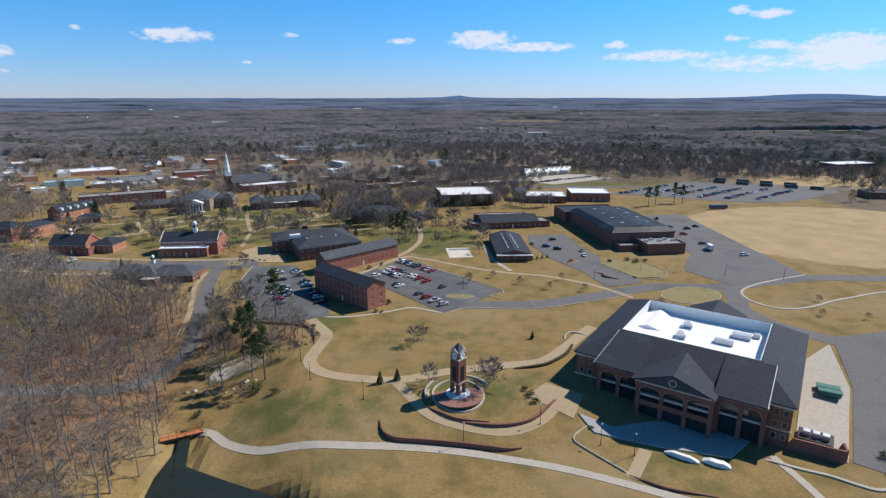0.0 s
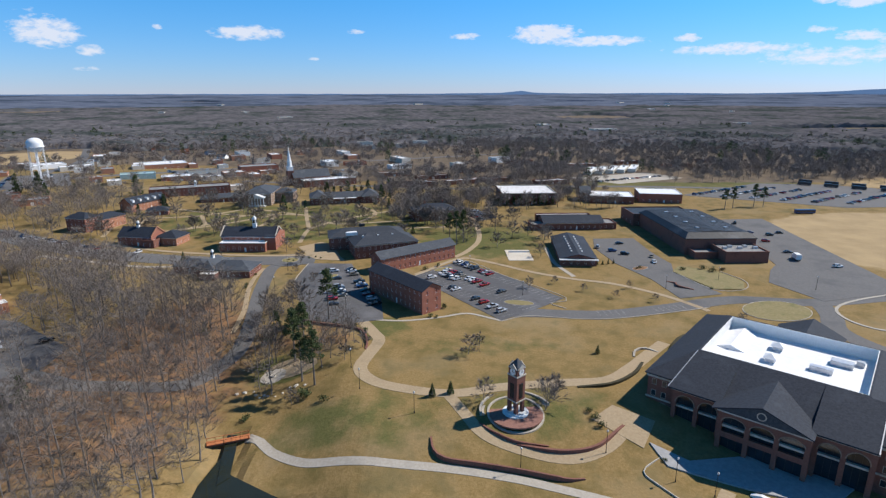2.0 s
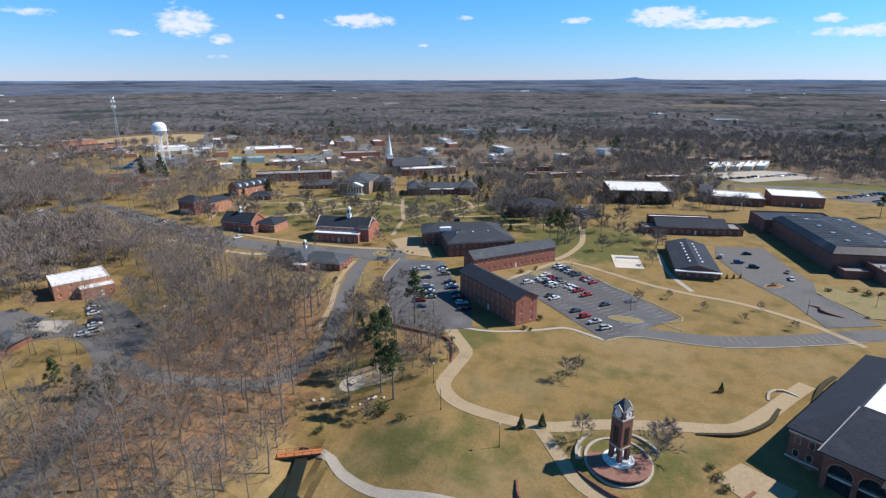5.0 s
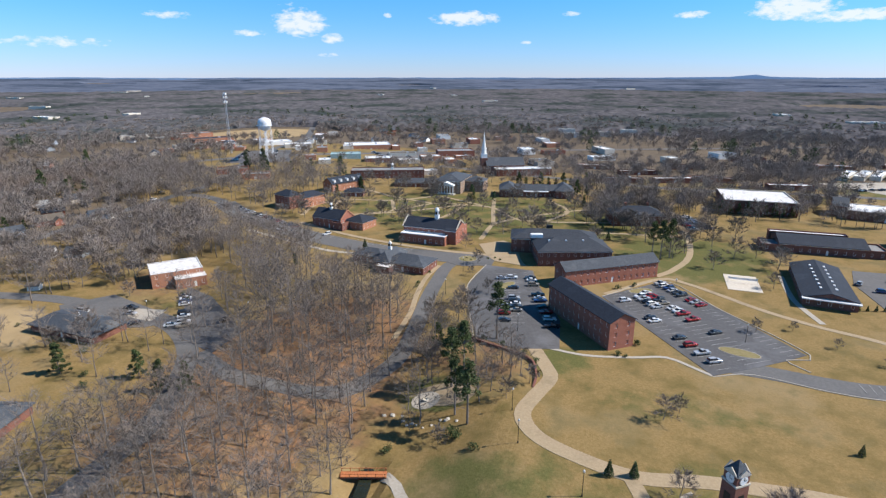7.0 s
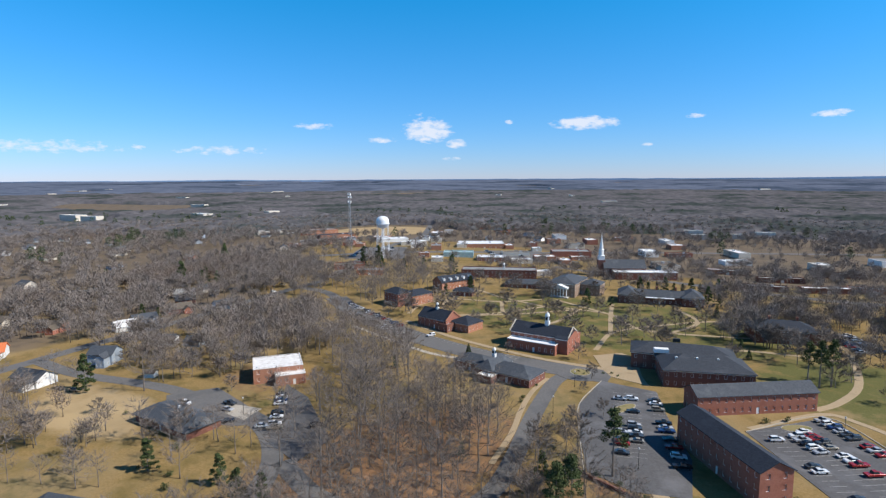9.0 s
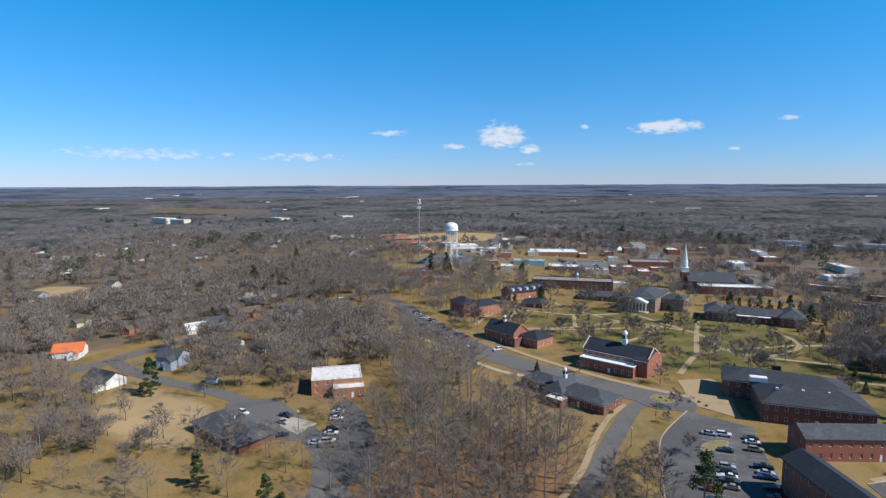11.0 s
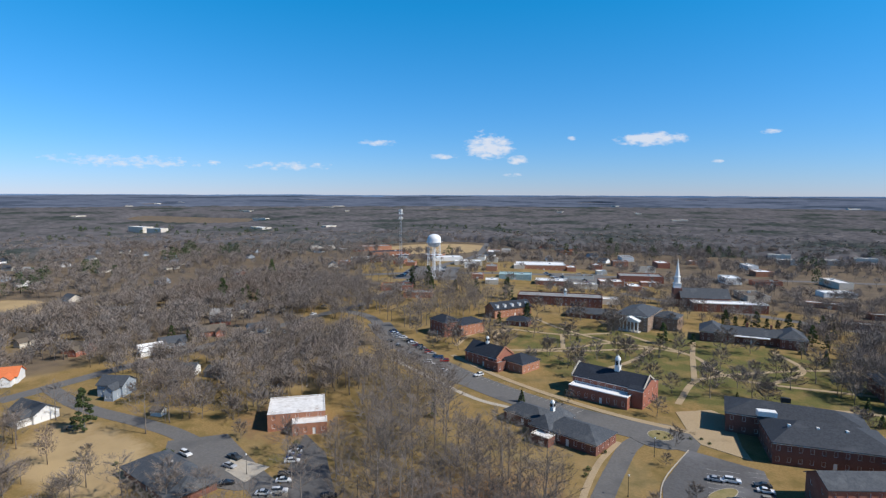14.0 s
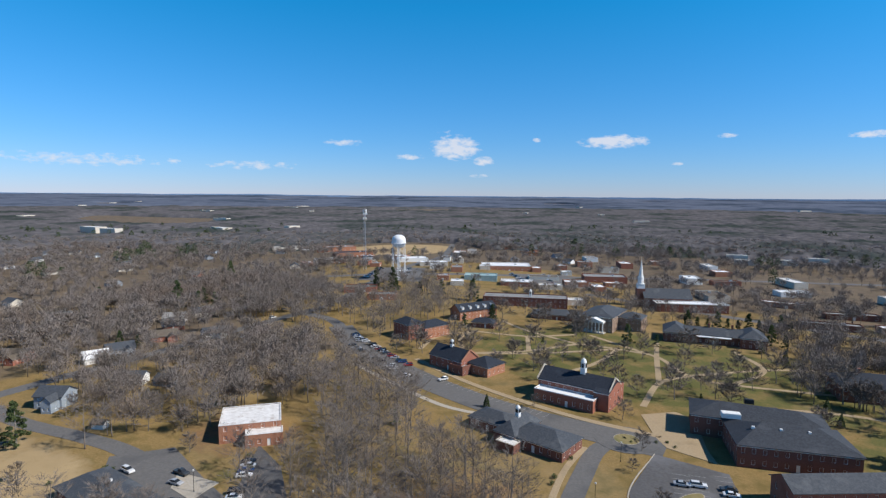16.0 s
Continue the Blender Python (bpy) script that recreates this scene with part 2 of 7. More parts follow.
def heights(x, y):
    x, y = np.asarray(x, float), np.asarray(y, float)
    z = -1.5 - 4.5 * (1 - sm(128, 168, y - 0.15 * x)) * sm(-60, -20, x)
    d = np.where(y > 150, np.abs(x + 53 + (y - 155) * 0.35), np.abs(x + 51.3 + (y - 150) * 0.2))
    z = z - 6.5 * (1 - sm(6, 40, d)) * (1 - sm(185, 235, y))
    z = z - 1.9 * (1 - sm(2.5, 7, d)) * (1 - sm(157, 166, y))
    z = z + 8 * np.exp(-((x + 390) ** 2 + (y - 540) ** 2) / (2 * 110 ** 2))
    # pond basin
    pd = np.hypot((x + 30) / 20, (y - 113) / 19)
    z = z - 4.0 * (1 - sm(0.8, 1.15, pd))
    r = np.hypot(x, y - 100)
    far = np.clip((r - 900) / 3900, 0, 1.0)
    z = z + 62 * far ** 1.4 + far ** 0.5 * 3 * np.sin(x * 0.004 + 1) * np.cos(y * 0.0035)
    return z


def ground_z(x, y):
    return float(heights(x, y))


def near_line(x, y, line):
    """Distance of a point from a polyline."""
    best = 1e9
    for (ax, ay), (bx, by) in zip(line, line[1:]):
        dx, dy = bx - ax, by - ay
        k = max(0, min(1, ((x - ax) * dx + (y - ay) * dy) / (dx * dx + dy * dy)))
        best = min(best, math.hypot(x - ax - k * dx, y - ay - k * dy))
    return best


def inside(x, y, poly):
    hit = False
    for (ax, ay), (bx, by) in zip(poly, poly[1:] + poly[:1]):
        if (ay > y) != (by > y) and x < (bx - ax) * (y - ay) / (by - ay) + ax:
            hit = not hit
    return hit


def spaced(a, b, n):
    return list(np.linspace(a, b, n))


def grow(start, sign, limit, step, ratio):
    out, v = [], start
    while abs(v) < limit:
        v += sign * step
        step *= ratio
        out.append(v)
    return out


gx = sorted(grow(-420, -1, 5200, 4, 1.09)) + spaced(-420, 330, 300) + grow(330, 1, 5200, 4, 1.09)
gy = sorted(grow(80, -1, 2000, 4, 1.15)) + spaced(80, 560, 200) + grow(560, 1, 5200, 4, 1.08)
X, Y = np.meshgrid(np.array(gx), np.array(gy))
Z = heights(X, Y)
ground_mesh = bpy.data.meshes.new("ground")
nx, ny = len(gx), len(gy)
idx = np.arange(nx * ny).reshape(ny, nx)
faces = np.stack([idx[:-1, :-1], idx[:-1, 1:], idx[1:, 1:], idx[1:, :-1]], -1).reshape(-1, 4)
ground_mesh.from_pydata(np.stack([X, Y, Z], -1).reshape(-1, 3).tolist(), [], faces.tolist())


def oval(x, y, cx, cy, rx, ry, soft=0.5):
    return 1 - sm(1 - soft, 1 + soft, np.hypot((x - cx) / rx, (y - cy) / ry))


litter = np.maximum.reduce([oval(X, Y, -95, 182, 44, 80, 0.6), oval(X, Y, -205, 150, 75, 34, 0.6) * 0.45, oval(X, Y, -190, 225, 25, 22, 0.4) * 0.8,
                            oval(X, Y, -250, 250, 120, 60) * 0.55, oval(X, Y, -420, 330, 200, 220) * 0.55, oval(X, Y, -42, 208, 20, 24) * 0.75, oval(X, Y, -230, 190, 45, 16) * 0.5])
green = np.maximum.reduce([oval(X, Y, -95, 395, 115, 70, 0.3) * 0.7, oval(X, Y, -20, 158, 34, 17, 0.9) * 0.7, oval(X, Y, 20, 202, 40, 14, 0.9) * 0.58, oval(X, Y, -95, 205, 30, 40, 0.9) * 0.45, oval(X, Y, -160, 205, 22, 14, 0.9) * 0.6, oval(X, Y, 28, 165, 30, 18, 0.8) * 0.7,
                           oval(X, Y, -18, 216, 13, 13, 0.8) * 0.8, oval(X, Y, -50, 192, 14, 10), oval(X, Y, 20, 345, 45, 45) * 0.8,
                           oval(X, Y, 230, 600, 160, 80) * 0.8, oval(X, Y, 60, 560, 150, 90) * 0.55, oval(X, Y, 75, 128, 20, 14) * 0.6,
                           oval(X, Y, -150, 245, 60, 30) * 0.35, oval(X, Y, -300, 330, 90, 90) * 0.4, oval(X, Y, 920, 1290, 230, 70, 0.3) * 1.6])
gold = np.maximum.reduce([oval(X, Y, 300, 345, 105, 85, 0.2), oval(X, Y, -580, 760, 75, 95, 0.3), oval(X, Y, 480, 560, 120, 50) * 0.7, oval(X, Y, -215, 165, 40, 20) * 0.6, oval(X, Y, -495, 215, 60, 26, 0.3)])
rr = np.hypot(X, Y - 100)
campus = np.maximum.reduce([1 - sm(0.9, 1.1, np.maximum(np.abs(X - 60) / 300, np.abs(Y - 330) / 240)), oval(X, Y, -230, 180, 90, 90, 0.3), oval(X, Y, -330, 560, 170, 120, 0.3) * 0.8, oval(X, Y, -300, 400, 90, 80, 0.4) * 0.9, oval(X, Y, -400, 250, 170, 140, 0.4) * 0.42, gold, oval(X, Y, 920, 1290, 230, 70, 0.3)])
woodfloor = np.clip(1 - campus, 0, 1) * sm(150, 330, rr)
for nm, arr in (("litter", litter), ("green", green), ("gold", gold), ("woodfloor", woodfloor)):
    at = ground_mesh.attributes.new(nm, "FLOAT", "POINT")
    at.data.foreach_set("value", arr.reshape(-1).astype(np.float32))
gm = bpy.data.materials.new("winter_grass_and_leaf_litter")
gm.use_nodes = True
gt = gm.node_tree
gb = gt.nodes["Principled BSDF"]
gb.inputs["Roughness"].default_value = 0.95
gb.inputs["Specular IOR Level"].default_value = 0.1
gpos = gt.nodes.new("ShaderNodeNewGeometry").outputs["Position"]


def gnoise(s, d=6, rough=0.6):
    n = gt.nodes.new("ShaderNodeTexNoise")
    n.inputs["Scale"].default_value, n.inputs["Detail"].default_value, n.inputs["Roughness"].default_value = s, d, rough
    gt.links.new(gpos, n.inputs["Vector"])
    return n.outputs[0]


def grange(f, lo, hi):
    n = gt.nodes.new("ShaderNodeMapRange")
    n.inputs["From Min"].default_value, n.inputs["From Max"].default_value = lo, hi
    gt.links.new(f, n.inputs["Value"])
    return n.outputs[0]


def gmix(f, a, b):
    n = gt.nodes.new("ShaderNodeMix")
    n.data_type = "RGBA"
    gt.links.new(f, n.inputs[0])
    for i, v in ((6, a), (7, b)):
        if isinstance(v, tuple):
            n.inputs[i].default_value = (*v, 1)
        else:
            gt.links.new(v, n.inputs[i])
    return n.outputs[2]


def gmask(name, noise_out, gain=1.0):
    a = gt.nodes.new("ShaderNodeAttribute")
    a.attribute_name = name
    n = gt.nodes.new("ShaderNodeMath")
    n.operation = "MULTIPLY_ADD"
    gt.links.new(a.outputs["Fac"], n.inputs[0])
    n.inputs[1].default_value = 1.1 * gain
    n2 = gt.nodes.new("ShaderNodeMath")
    n2.operation = "SUBTRACT"
    gt.links.new(noise_out, n2.inputs[0])
    n2.inputs[1].default_value = 1.05
    gt.links.new(n2.outputs[0], n.inputs[2])
    return grange(n.outputs[0], 0.0, 0.28)


fine, mid, big = gnoise(1.3, 8, 0.7), gnoise(0.11, 7, 0.62), gnoise(0.025, 6)
col = gmix(grange(fine, 0.35, 0.65), (0.205, 0.139, 0.054), (0.295, 0.205, 0.09))
col = gmix(grange(mid, 0.46, 0.68), col, (0.15, 0.115, 0.042))
col = gmix(grange(big, 0.5, 0.7), col, (0.29, 0.215, 0.115))
col = gmix(grange(gnoise(0.05, 8, 0.7), 0.55, 0.72), col, (0.125, 0.108, 0.045))
col = gmix(gmask("green", mid), col, gmix(grange(fine, 0.3, 0.7), (0.088, 0.094, 0.03), (0.148, 0.138, 0.052)))
col = gmix(gmask("gold", mid, 1.4), col, gmix(grange(gnoise(0.06, 6), 0.35, 0.7), (0.42, 0.31, 0.17), (0.32, 0.235, 0.13)))
col = gmix(gmask("litter", mid, 0.8), col, gmix(grange(gnoise(0.35, 7, 0.7), 0.35, 0.68), (0.155, 0.105, 0.066), (0.31, 0.168, 0.085)))
col = gmix(gmask("woodfloor", gnoise(0.012, 6), 1.15), col, gmix(grange(gnoise(0.08, 6), 0.35, 0.7), (0.12, 0.095, 0.07), (0.19, 0.145, 0.1)))
gt.links.new(col, gb.inputs["Base Color"])
gbump = gt.nodes.new("ShaderNodeBump")
gbump.inputs["Strength"].default_value, gbump.inputs["Distance"].default_value = 0.5, 0.25
gt.links.new(fine, gbump.inputs["Height"])
gt.links.new(gbump.outputs[0], gb.inputs["Normal"])
ground_mesh.materials.append(gm)
ground = tagged(new("ground", ground_mesh), "rolling winter ground of dry tan grass, green patches and fallen leaves", "ground", kind="structure")


# ---- mesh helpers ----
class Shape:
    """A growing list of corners and faces."""

    def __init__(self):
        self.v, self.f = [], []

    def face(self, *pts):
        n = len(self.v)
        self.v += [tuple(p) for p in pts]
        self.f.append(tuple(range(n, n + len(pts))))

    def box(self, x0, y0, z0, x1, y1, z1):
        n = len(self.v)
        self.v += [(x, y, z) for z in (z0, z1) for x, y in ((x0, y0), (x1, y0), (x1, y1), (x0, y1))]
        self.f += [tuple(n + i for i in q) for q in ((3, 2, 1, 0), (4, 5, 6, 7), (0, 1, 5, 4), (1, 2, 6, 5), (2, 3, 7, 6), (3, 0, 4, 7))]

    def rings(self, rings, caps=True):
        """Joins rings of equal count, given bottom to top, anticlockwise."""
        n, k = len(self.v), len(rings[0])
        for r in rings:
            self.v += [tuple(p) for p in r]
        for j in range(len(rings) - 1):
            for i in range(k):
                a, b = n + j * k + i, n + j * k + (i + 1) % k
                self.f.append((a, b, b + k, a + k))
        if caps:
            self.f.append(tuple(n + i for i in reversed(range(k))))
            self.f.append(tuple(n + (len(rings) - 1) * k + i for i in range(k)))

    def lathe(self, profile, sides, cx=0, cy=0, turn=0.0):
        self.rings([[(cx + r * math.cos(turn + 2 * math.pi * i / sides), cy + r * math.sin(turn + 2 * math.pi * i / sides), z) for i in range(sides)] for r, z in profile])

    def tube(self, a, b, ra, rb, sides=4):
        a, b = Vector(a), Vector(b)
        q = (b - a).to_track_quat("Z", "Y")
        ring = [Vector((math.cos(2 * math.pi * i / sides), math.sin(2 * math.pi * i / sides), 0)) for i in range(sides)]
        self.rings([[a + q @ (p * ra) for p in ring], [b + q @ (p * rb) for p in ring]])

    def mesh(self, name, mat, smooth=False):
        me = bpy.data.meshes.new(name)
        me.from_pydata(self.v, [], self.f)
        me.materials.append(mat)
        if smooth:
            for p in me.polygons:
                p.use_smooth = True
        return me


def part(name, shape, mat, parent=None, label="", smooth=False, m=None):
    me = shape if isinstance(shape, bpy.types.Mesh) else shape.mesh(name, mat, smooth)
    ob = new(name, me)
    if parent:
        ob.parent = parent
    if m is not None:
        ob.matrix_basis = m
    if label:
        ob["label"] = label
    return ob


def empty(name, m, label, category, group="", kind=""):
    ob = new(name)
    ob.empty_display_size = 0.5
    ob.matrix_basis = m
    return tagged(ob, label, category, group, kind)


# ---- roads, lots and paths ----
def smooth_line(pts, step=2.5):
    """A curve through the points, sampled about every step metres."""
    out = []
    p = [Vector(q) for q in pts]
    p = [p[0] * 2 - p[1]] + p + [p[-1] * 2 - p[-2]]
    for a, b, c, d in zip(p, p[1:], p[2:], p[3:]):
        n = max(2, int((c - b).length / step))
        for i in range(n):
            t = i / n
            out.append(0.5 * (2 * b + (c - a) * t + (2 * a - 5 * b + 4 * c - d) * t * t + (3 * b - a - 3 * c + d) * t ** 3))
    out.append(p[-2])
    return out


def ribbon_shape(line, width, lift, depth=0.5):
    s = Shape()
    pts = smooth_line(line)
    rows = []
    for i, p in enumerate(pts):
        d = (pts[min(i + 1, len(pts) - 1)] - pts[max(i - 1, 0)]).normalized()
        n = Vector((-d.y, d.x))
        row = []
        for k in (-0.5, -0.17, 0.17, 0.5):
            q = p + n * width * k
            row.append((q.x, q.y, ground_z(q.x, q.y) + lift))
        rows.append([(row[0][0], row[0][1], row[0][2] - depth)] + row + [(row[3][0], row[3][1], row[3][2] - depth)])
    for a, b in zip(rows, rows[1:]):
        for j in range(5):
            s.face(a[j + 1], a[j], b[j], b[j + 1])
    return s


TRACKS = []


def road(name, line, width, mat, label, category, lift=0.07, keep=2.0):
    TRACKS.append((line, width / 2 + keep))
    return tagged(part(name, ribbon_shape(line, width, lift), mat), label, category, kind="structure")


AREAS = []


def area(name, poly, mat, label, category, lift=0.08, z=None, keep=True):
    """A paved sheet inside an outline, laid on the ground."""
    if keep:
        AREAS.append(poly)
    bm = bmesh.new()
    ring = []
    for (ax, ay), (bx, by) in zip(poly, poly[1:] + poly[:1]):
        n = max(1, int(math.hypot(bx - ax, by - ay) / 5))
        ring += [(ax + (bx - ax) * i / n, ay + (by - ay) * i / n) for i in range(n)]
    vs = [bm.verts.new((x, y, 0)) for x, y in ring]
    es = [bm.edges.new((a, b)) for a, b in zip(vs, vs[1:] + vs[:1])]
    bmesh.ops.triangle_fill(bm, edges=es, use_beauty=True)
    xs, ys = [p[0] for p in poly], [p[1] for p in poly]
    for axis, lo, hi in ((Vector((1, 0, 0)), min(xs), max(xs)), (Vector((0, 1, 0)), min(ys), max(ys))):
        for k in np.arange(lo + 6, hi, 6):
            bmesh.ops.bisect_plane(bm, geom=bm.verts[:] + bm.edges[:] + bm.faces[:], plane_co=axis * float(k), plane_no=axis)
    for v in bm.verts:
        v.co.z = (ground_z(v.co.x, v.co.y) if z is None else z) + lift
    bmesh.ops.recalc_face_normals(bm, faces=bm.faces[:])
    if bm.faces[:] and sum(f.normal.z for f in bm.faces) < 0:
        bmesh.ops.reverse_faces(bm, faces=bm.faces[:])
    out = bmesh.ops.extrude_face_region(bm, geom=bm.faces[:])
    for v in out["geom"]:
        if isinstance(v, bmesh.types.BMVert):
            v.co.z += 0.0
    low = [v for v in bm.verts if v not in set(g for g in out["geom"] if isinstance(g, bmesh.types.BMVert))]
    for v in low:
        v.co.z -= 0.4
    me = bpy.data.meshes.new(name)
    bm.to_mesh(me)
    bm.free()
    me.materials.append(mat)
    return tagged(new(name, me), label, category, kind="structure")


def kerb(line, mat=None, w=0.35, lift=0.2, name="kerb", label="pale concrete kerb along the asphalt"):
    return tagged(part(name, ribbon_shape(line, w, lift), mat or CONCRETE), label, "kerb", kind="structure")


def ring_line(cx, cy, rx, ry, n=14, turn=0.0):
    c, s = math.cos(turn), math.sin(turn)
    return [(cx + c * rx * math.cos(2 * math.pi * i / n) - s * ry * math.sin(2 * math.pi * i / n),
             cy + s * rx * math.cos(2 * math.pi * i / n) + c * ry * math.sin(2 * math.pi * i / n)) for i in range(n)]


MAIN = [(-66, 302), (-79, 301), (-124, 299), (-160, 304), (-190, 312), (-222, 324), (-252, 338), (-276, 353)]
road("road", MAIN, 15, ASPHALT2, "wide grey asphalt campus street with parking bays", "road", lift=0.1)
road("road", [(-272, 350), (-284, 357), (-300, 362), (-323, 362)], 7.5, ASPHALT2, "grey asphalt street end leading off under trees", "road", lift=0.08, keep=0.5)
DOWN = [(-80, 303), (-84, 288), (-81, 268), (-77, 249), (-71, 225), (-69, 206), (-73, 193), (-78, 182), (-88, 174), (-104, 171), (-126, 178)]
road("road", DOWN, 6.2, ASPHALT2, "narrow grey asphalt lane curving down through the bare woods", "road", keep=0.5)
CUL = [(-300, 178), (-262, 180), (-227, 189), (-205, 193), (-175, 193), (-150, 190), (-130, 178), (-117, 161), (-108, 144), (-105, 130), (-103, 112), (-100, 80)]
road("road", CUL, 6.5, ASPHALT2, "cracked grey asphalt side street", "road", keep=0.5)
UP = [(-294, 160), (-302, 201), (-306, 226), (-309, 250), (-315, 285), (-322, 330), (-327, 392)]
road("road", UP, 8, ASPHALT2, "pale grey asphalt residential street", "road")
EAST = [(30, 232), (42, 232), (55, 231), (70, 232), (94, 239), (124, 249), (157, 247), (203, 256), (245, 252), (420, 236), (700, 230)]
road("road", EAST, 8.5, ASPHALT2, "grey asphalt road leading past the parking lots", "road")
RING = [(157, 246), (153, 232), (147, 218), (152, 200), (165, 186), (185, 178), (230, 170)]
road("road", RING, 8, ASPHALT2, "grey asphalt driveway behind the brick hall", "road", lift=0.06)
TOWN = [(-420, 470), (-330, 560), (-250, 640), (-150, 720), (0, 800), (200, 900)]
road("road", TOWN, 11, ASPHALT2, "grey asphalt town street between low shops", "road")
TOWN2 = [(-330, 400), (-400, 560), (-470, 720), (-640, 1000), (-800, 1300)]
road("road", TOWN2, 10, ASPHALT2, "grey asphalt road leading out of town", "road")
BACK = [(-200, 560), (-100, 545), (0, 530), (60, 535), (130, 545), (230, 540), (330, 520), (500, 505)]
road("road", BACK, 9, ASPHALT2, "grey asphalt road behind the campus", "road")

LOT_A = [(-13, 276), (9, 303), (30, 279), (53, 249), (46, 242), (36, 233), (25, 224)]
area("parking_lot", LOT_A, ASPHALT, "dark asphalt parking lot with white bays", "parking lot", lift=0.12)
LOT_B = [(-68, 296), (-46, 296), (-38, 276), (-24, 246), (-20, 224), (-34, 219), (-48, 223), (-58, 244), (-67, 268)]
area("parking_lot", LOT_B, ASPHALT, "dark asphalt parking lot beside the dormitory", "parking lot", lift=0.12)
LOT_GYM = [(160, 248), (150, 272), (160, 290), (168, 300), (172, 330), (182, 404), (216, 408), (210, 330), (205, 262)]
area("parking_lot", LOT_GYM, ASPHALT2, "wide pale asphalt lot beside the gymnasium", "parking lot", lift=0.13)
LOT_C = [(88, 350), (112, 352), (113, 320), (116, 300), (112, 285), (122, 256), (102, 250), (98, 275), (88, 300), (84, 330)]
area("parking_lot", LOT_C, ASPHALT2, "grey asphalt lot between the low hall and the gymnasium", "parking lot", lift=0.13)
LOT_FAR = [(196, 500), (290, 566), (350, 560), (420, 515), (408, 492), (335, 452), (300, 448)]
area("parking_lot", LOT_FAR, ASPHALT2, "large far asphalt lot full of cars", "parking lot", lift=0.12)
LOT_W = [(-175, 222), (-157, 217), (-124, 196), (-122, 180), (-140, 184)]
area("parking_lot", LOT_W, ASPHALT, "small asphalt lot at the edge of the woods", "parking lot", lift=0.13)
LOT_N = [(8, 428), (20, 436), (34, 408), (22, 396)]
area("parking_lot", LOT_N, ASPHALT2, "small asphalt lot behind the hall with cars", "parking lot", lift=0.12)
LOT_S = [(-205, 188), (-195, 204), (-165, 198), (-150, 196), (-158, 186), (-170, 180), (-195, 182)]
area("parking_lot", LOT_S, ASPHALT2, "pale worn asphalt forecourt beside the low house", "parking lot", lift=0.13)
LOT_T1 = [(-250, 560), (-300, 610), (-260, 650), (-190, 600)]
area("parking_lot", LOT_T1, ASPHALT2, "pale asphalt lot among the shops", "parking lot", lift=0.12)
LOT_T2 = [(-380, 470), (-420, 540), (-380, 570), (-330, 500)]
area("parking_lot", LOT_T2, ASPHALT2, "pale asphalt lot in the town", "parking lot", lift=0.12)
LOT_R = [(165, 190), (190, 194), (215, 170), (152, 116), (130, 118), (120.5, 127), (148, 160.5), (160, 184)]
area("parking_lot", LOT_R, ASPHALT2, "grey asphalt yard behind the brick hall", "parking lot", lift=0.13)
LOT_DIRT = [(160, 560), (235, 600), (210, 640), (120, 600)]
area("dirt_lot", LOT_DIRT, CONCRETE, "pale dusty lot behind the low brick buildings", "lot", lift=0.1)

# walks
road("path", [(-29, 224), (-22, 212), (-19, 205), (-21, 194), (-22, 184), (-16, 176), (-4, 171.5), (8, 170), (22, 174), (40, 177), (54, 179), (64, 188), (71, 196), (80, 206)], 4.4, PAVER, "tan paved walk curving round the lawn", "path", lift=0.09)
road("path", [(5, 171), (11, 160), (16, 152.5), (26, 147.5), (37, 145.5), (47, 150), (56, 160)], 3.4, PAVER, "tan paved walk below the clock tower", "path", lift=0.1)
road("path", [(-48.4, 157), (-44, 154.5), (-39.5, 150), (-30, 145), (-20, 143.5), (-8, 142), (6, 141), (17, 139.5), (28, 137), (48, 130), (69, 119), (95, 104)], 2.6, CONCRETE, "pale concrete footpath beside the pond", "path", lift=0.1)
road("path", [(102, 131), (103, 120), (103, 100)], 2.2, CONCRETE, "pale concrete footpath", "path", lift=0.1)
road("path", [(71, 136), (63, 125.5)], 3.2, PAVER, "tan paved steps down to the footpath", "path", lift=0.1)
road("path", [(6, 309), (13, 321), (20, 345), (20, 380), (16, 420), (10, 445)], 3.0, PAVER, "tan walk leading north from the dormitory", "path", lift=0.09)
road("path", [(-12, 279), (8, 306), (19, 304), (30, 296), (45, 284), (61, 275), (79, 268), (95, 255), (104, 243), (108, 236)], 2.6, PAVER, "tan walk along the parking lot", "path", lift=0.09)
road("path", [(57, 330), (57, 305), (59, 292), (63, 278)], 2.2, CONCRETE, "pale concrete footpath beside the low hall", "path", lift=0.1)
QUAD = [[(-183, 353), (-158, 379), (-142, 408), (-121, 413)], [(-203, 396), (-173, 406), (-152, 428)], [(-158, 379), (-173, 406)], [(-130, 345), (-121, 380), (-121, 413)],
        [(-121, 413), (-100, 411), (-79, 388), (-60, 387), (-20, 400)], [(-87, 369), (-100, 411), (-108, 440)], [(-84, 336), (-87, 369), (-79, 388)], [(-79, 388), (-52, 420), (-27, 438)],
        [(-60, 387), (-52, 420), (-70, 448)], [(-142, 408), (-180, 418), (-205, 430)], [(-203, 396), (-214, 372), (-206, 345)], [(-27, 438), (8, 420), (20, 395)], [(-183, 353), (-203, 380), (-203, 396)],
        [(-121, 413), (-150, 380), (-183, 353)], [(-50, 360), (-20, 375), (15, 380)], [(-100, 411), (-130, 425), (-145, 432)]]
for q in QUAD:
    road("path", q, 2.6, PAVER, "tan walk crossing the green quadrangle", "path", lift=0.09, keep=0.5)
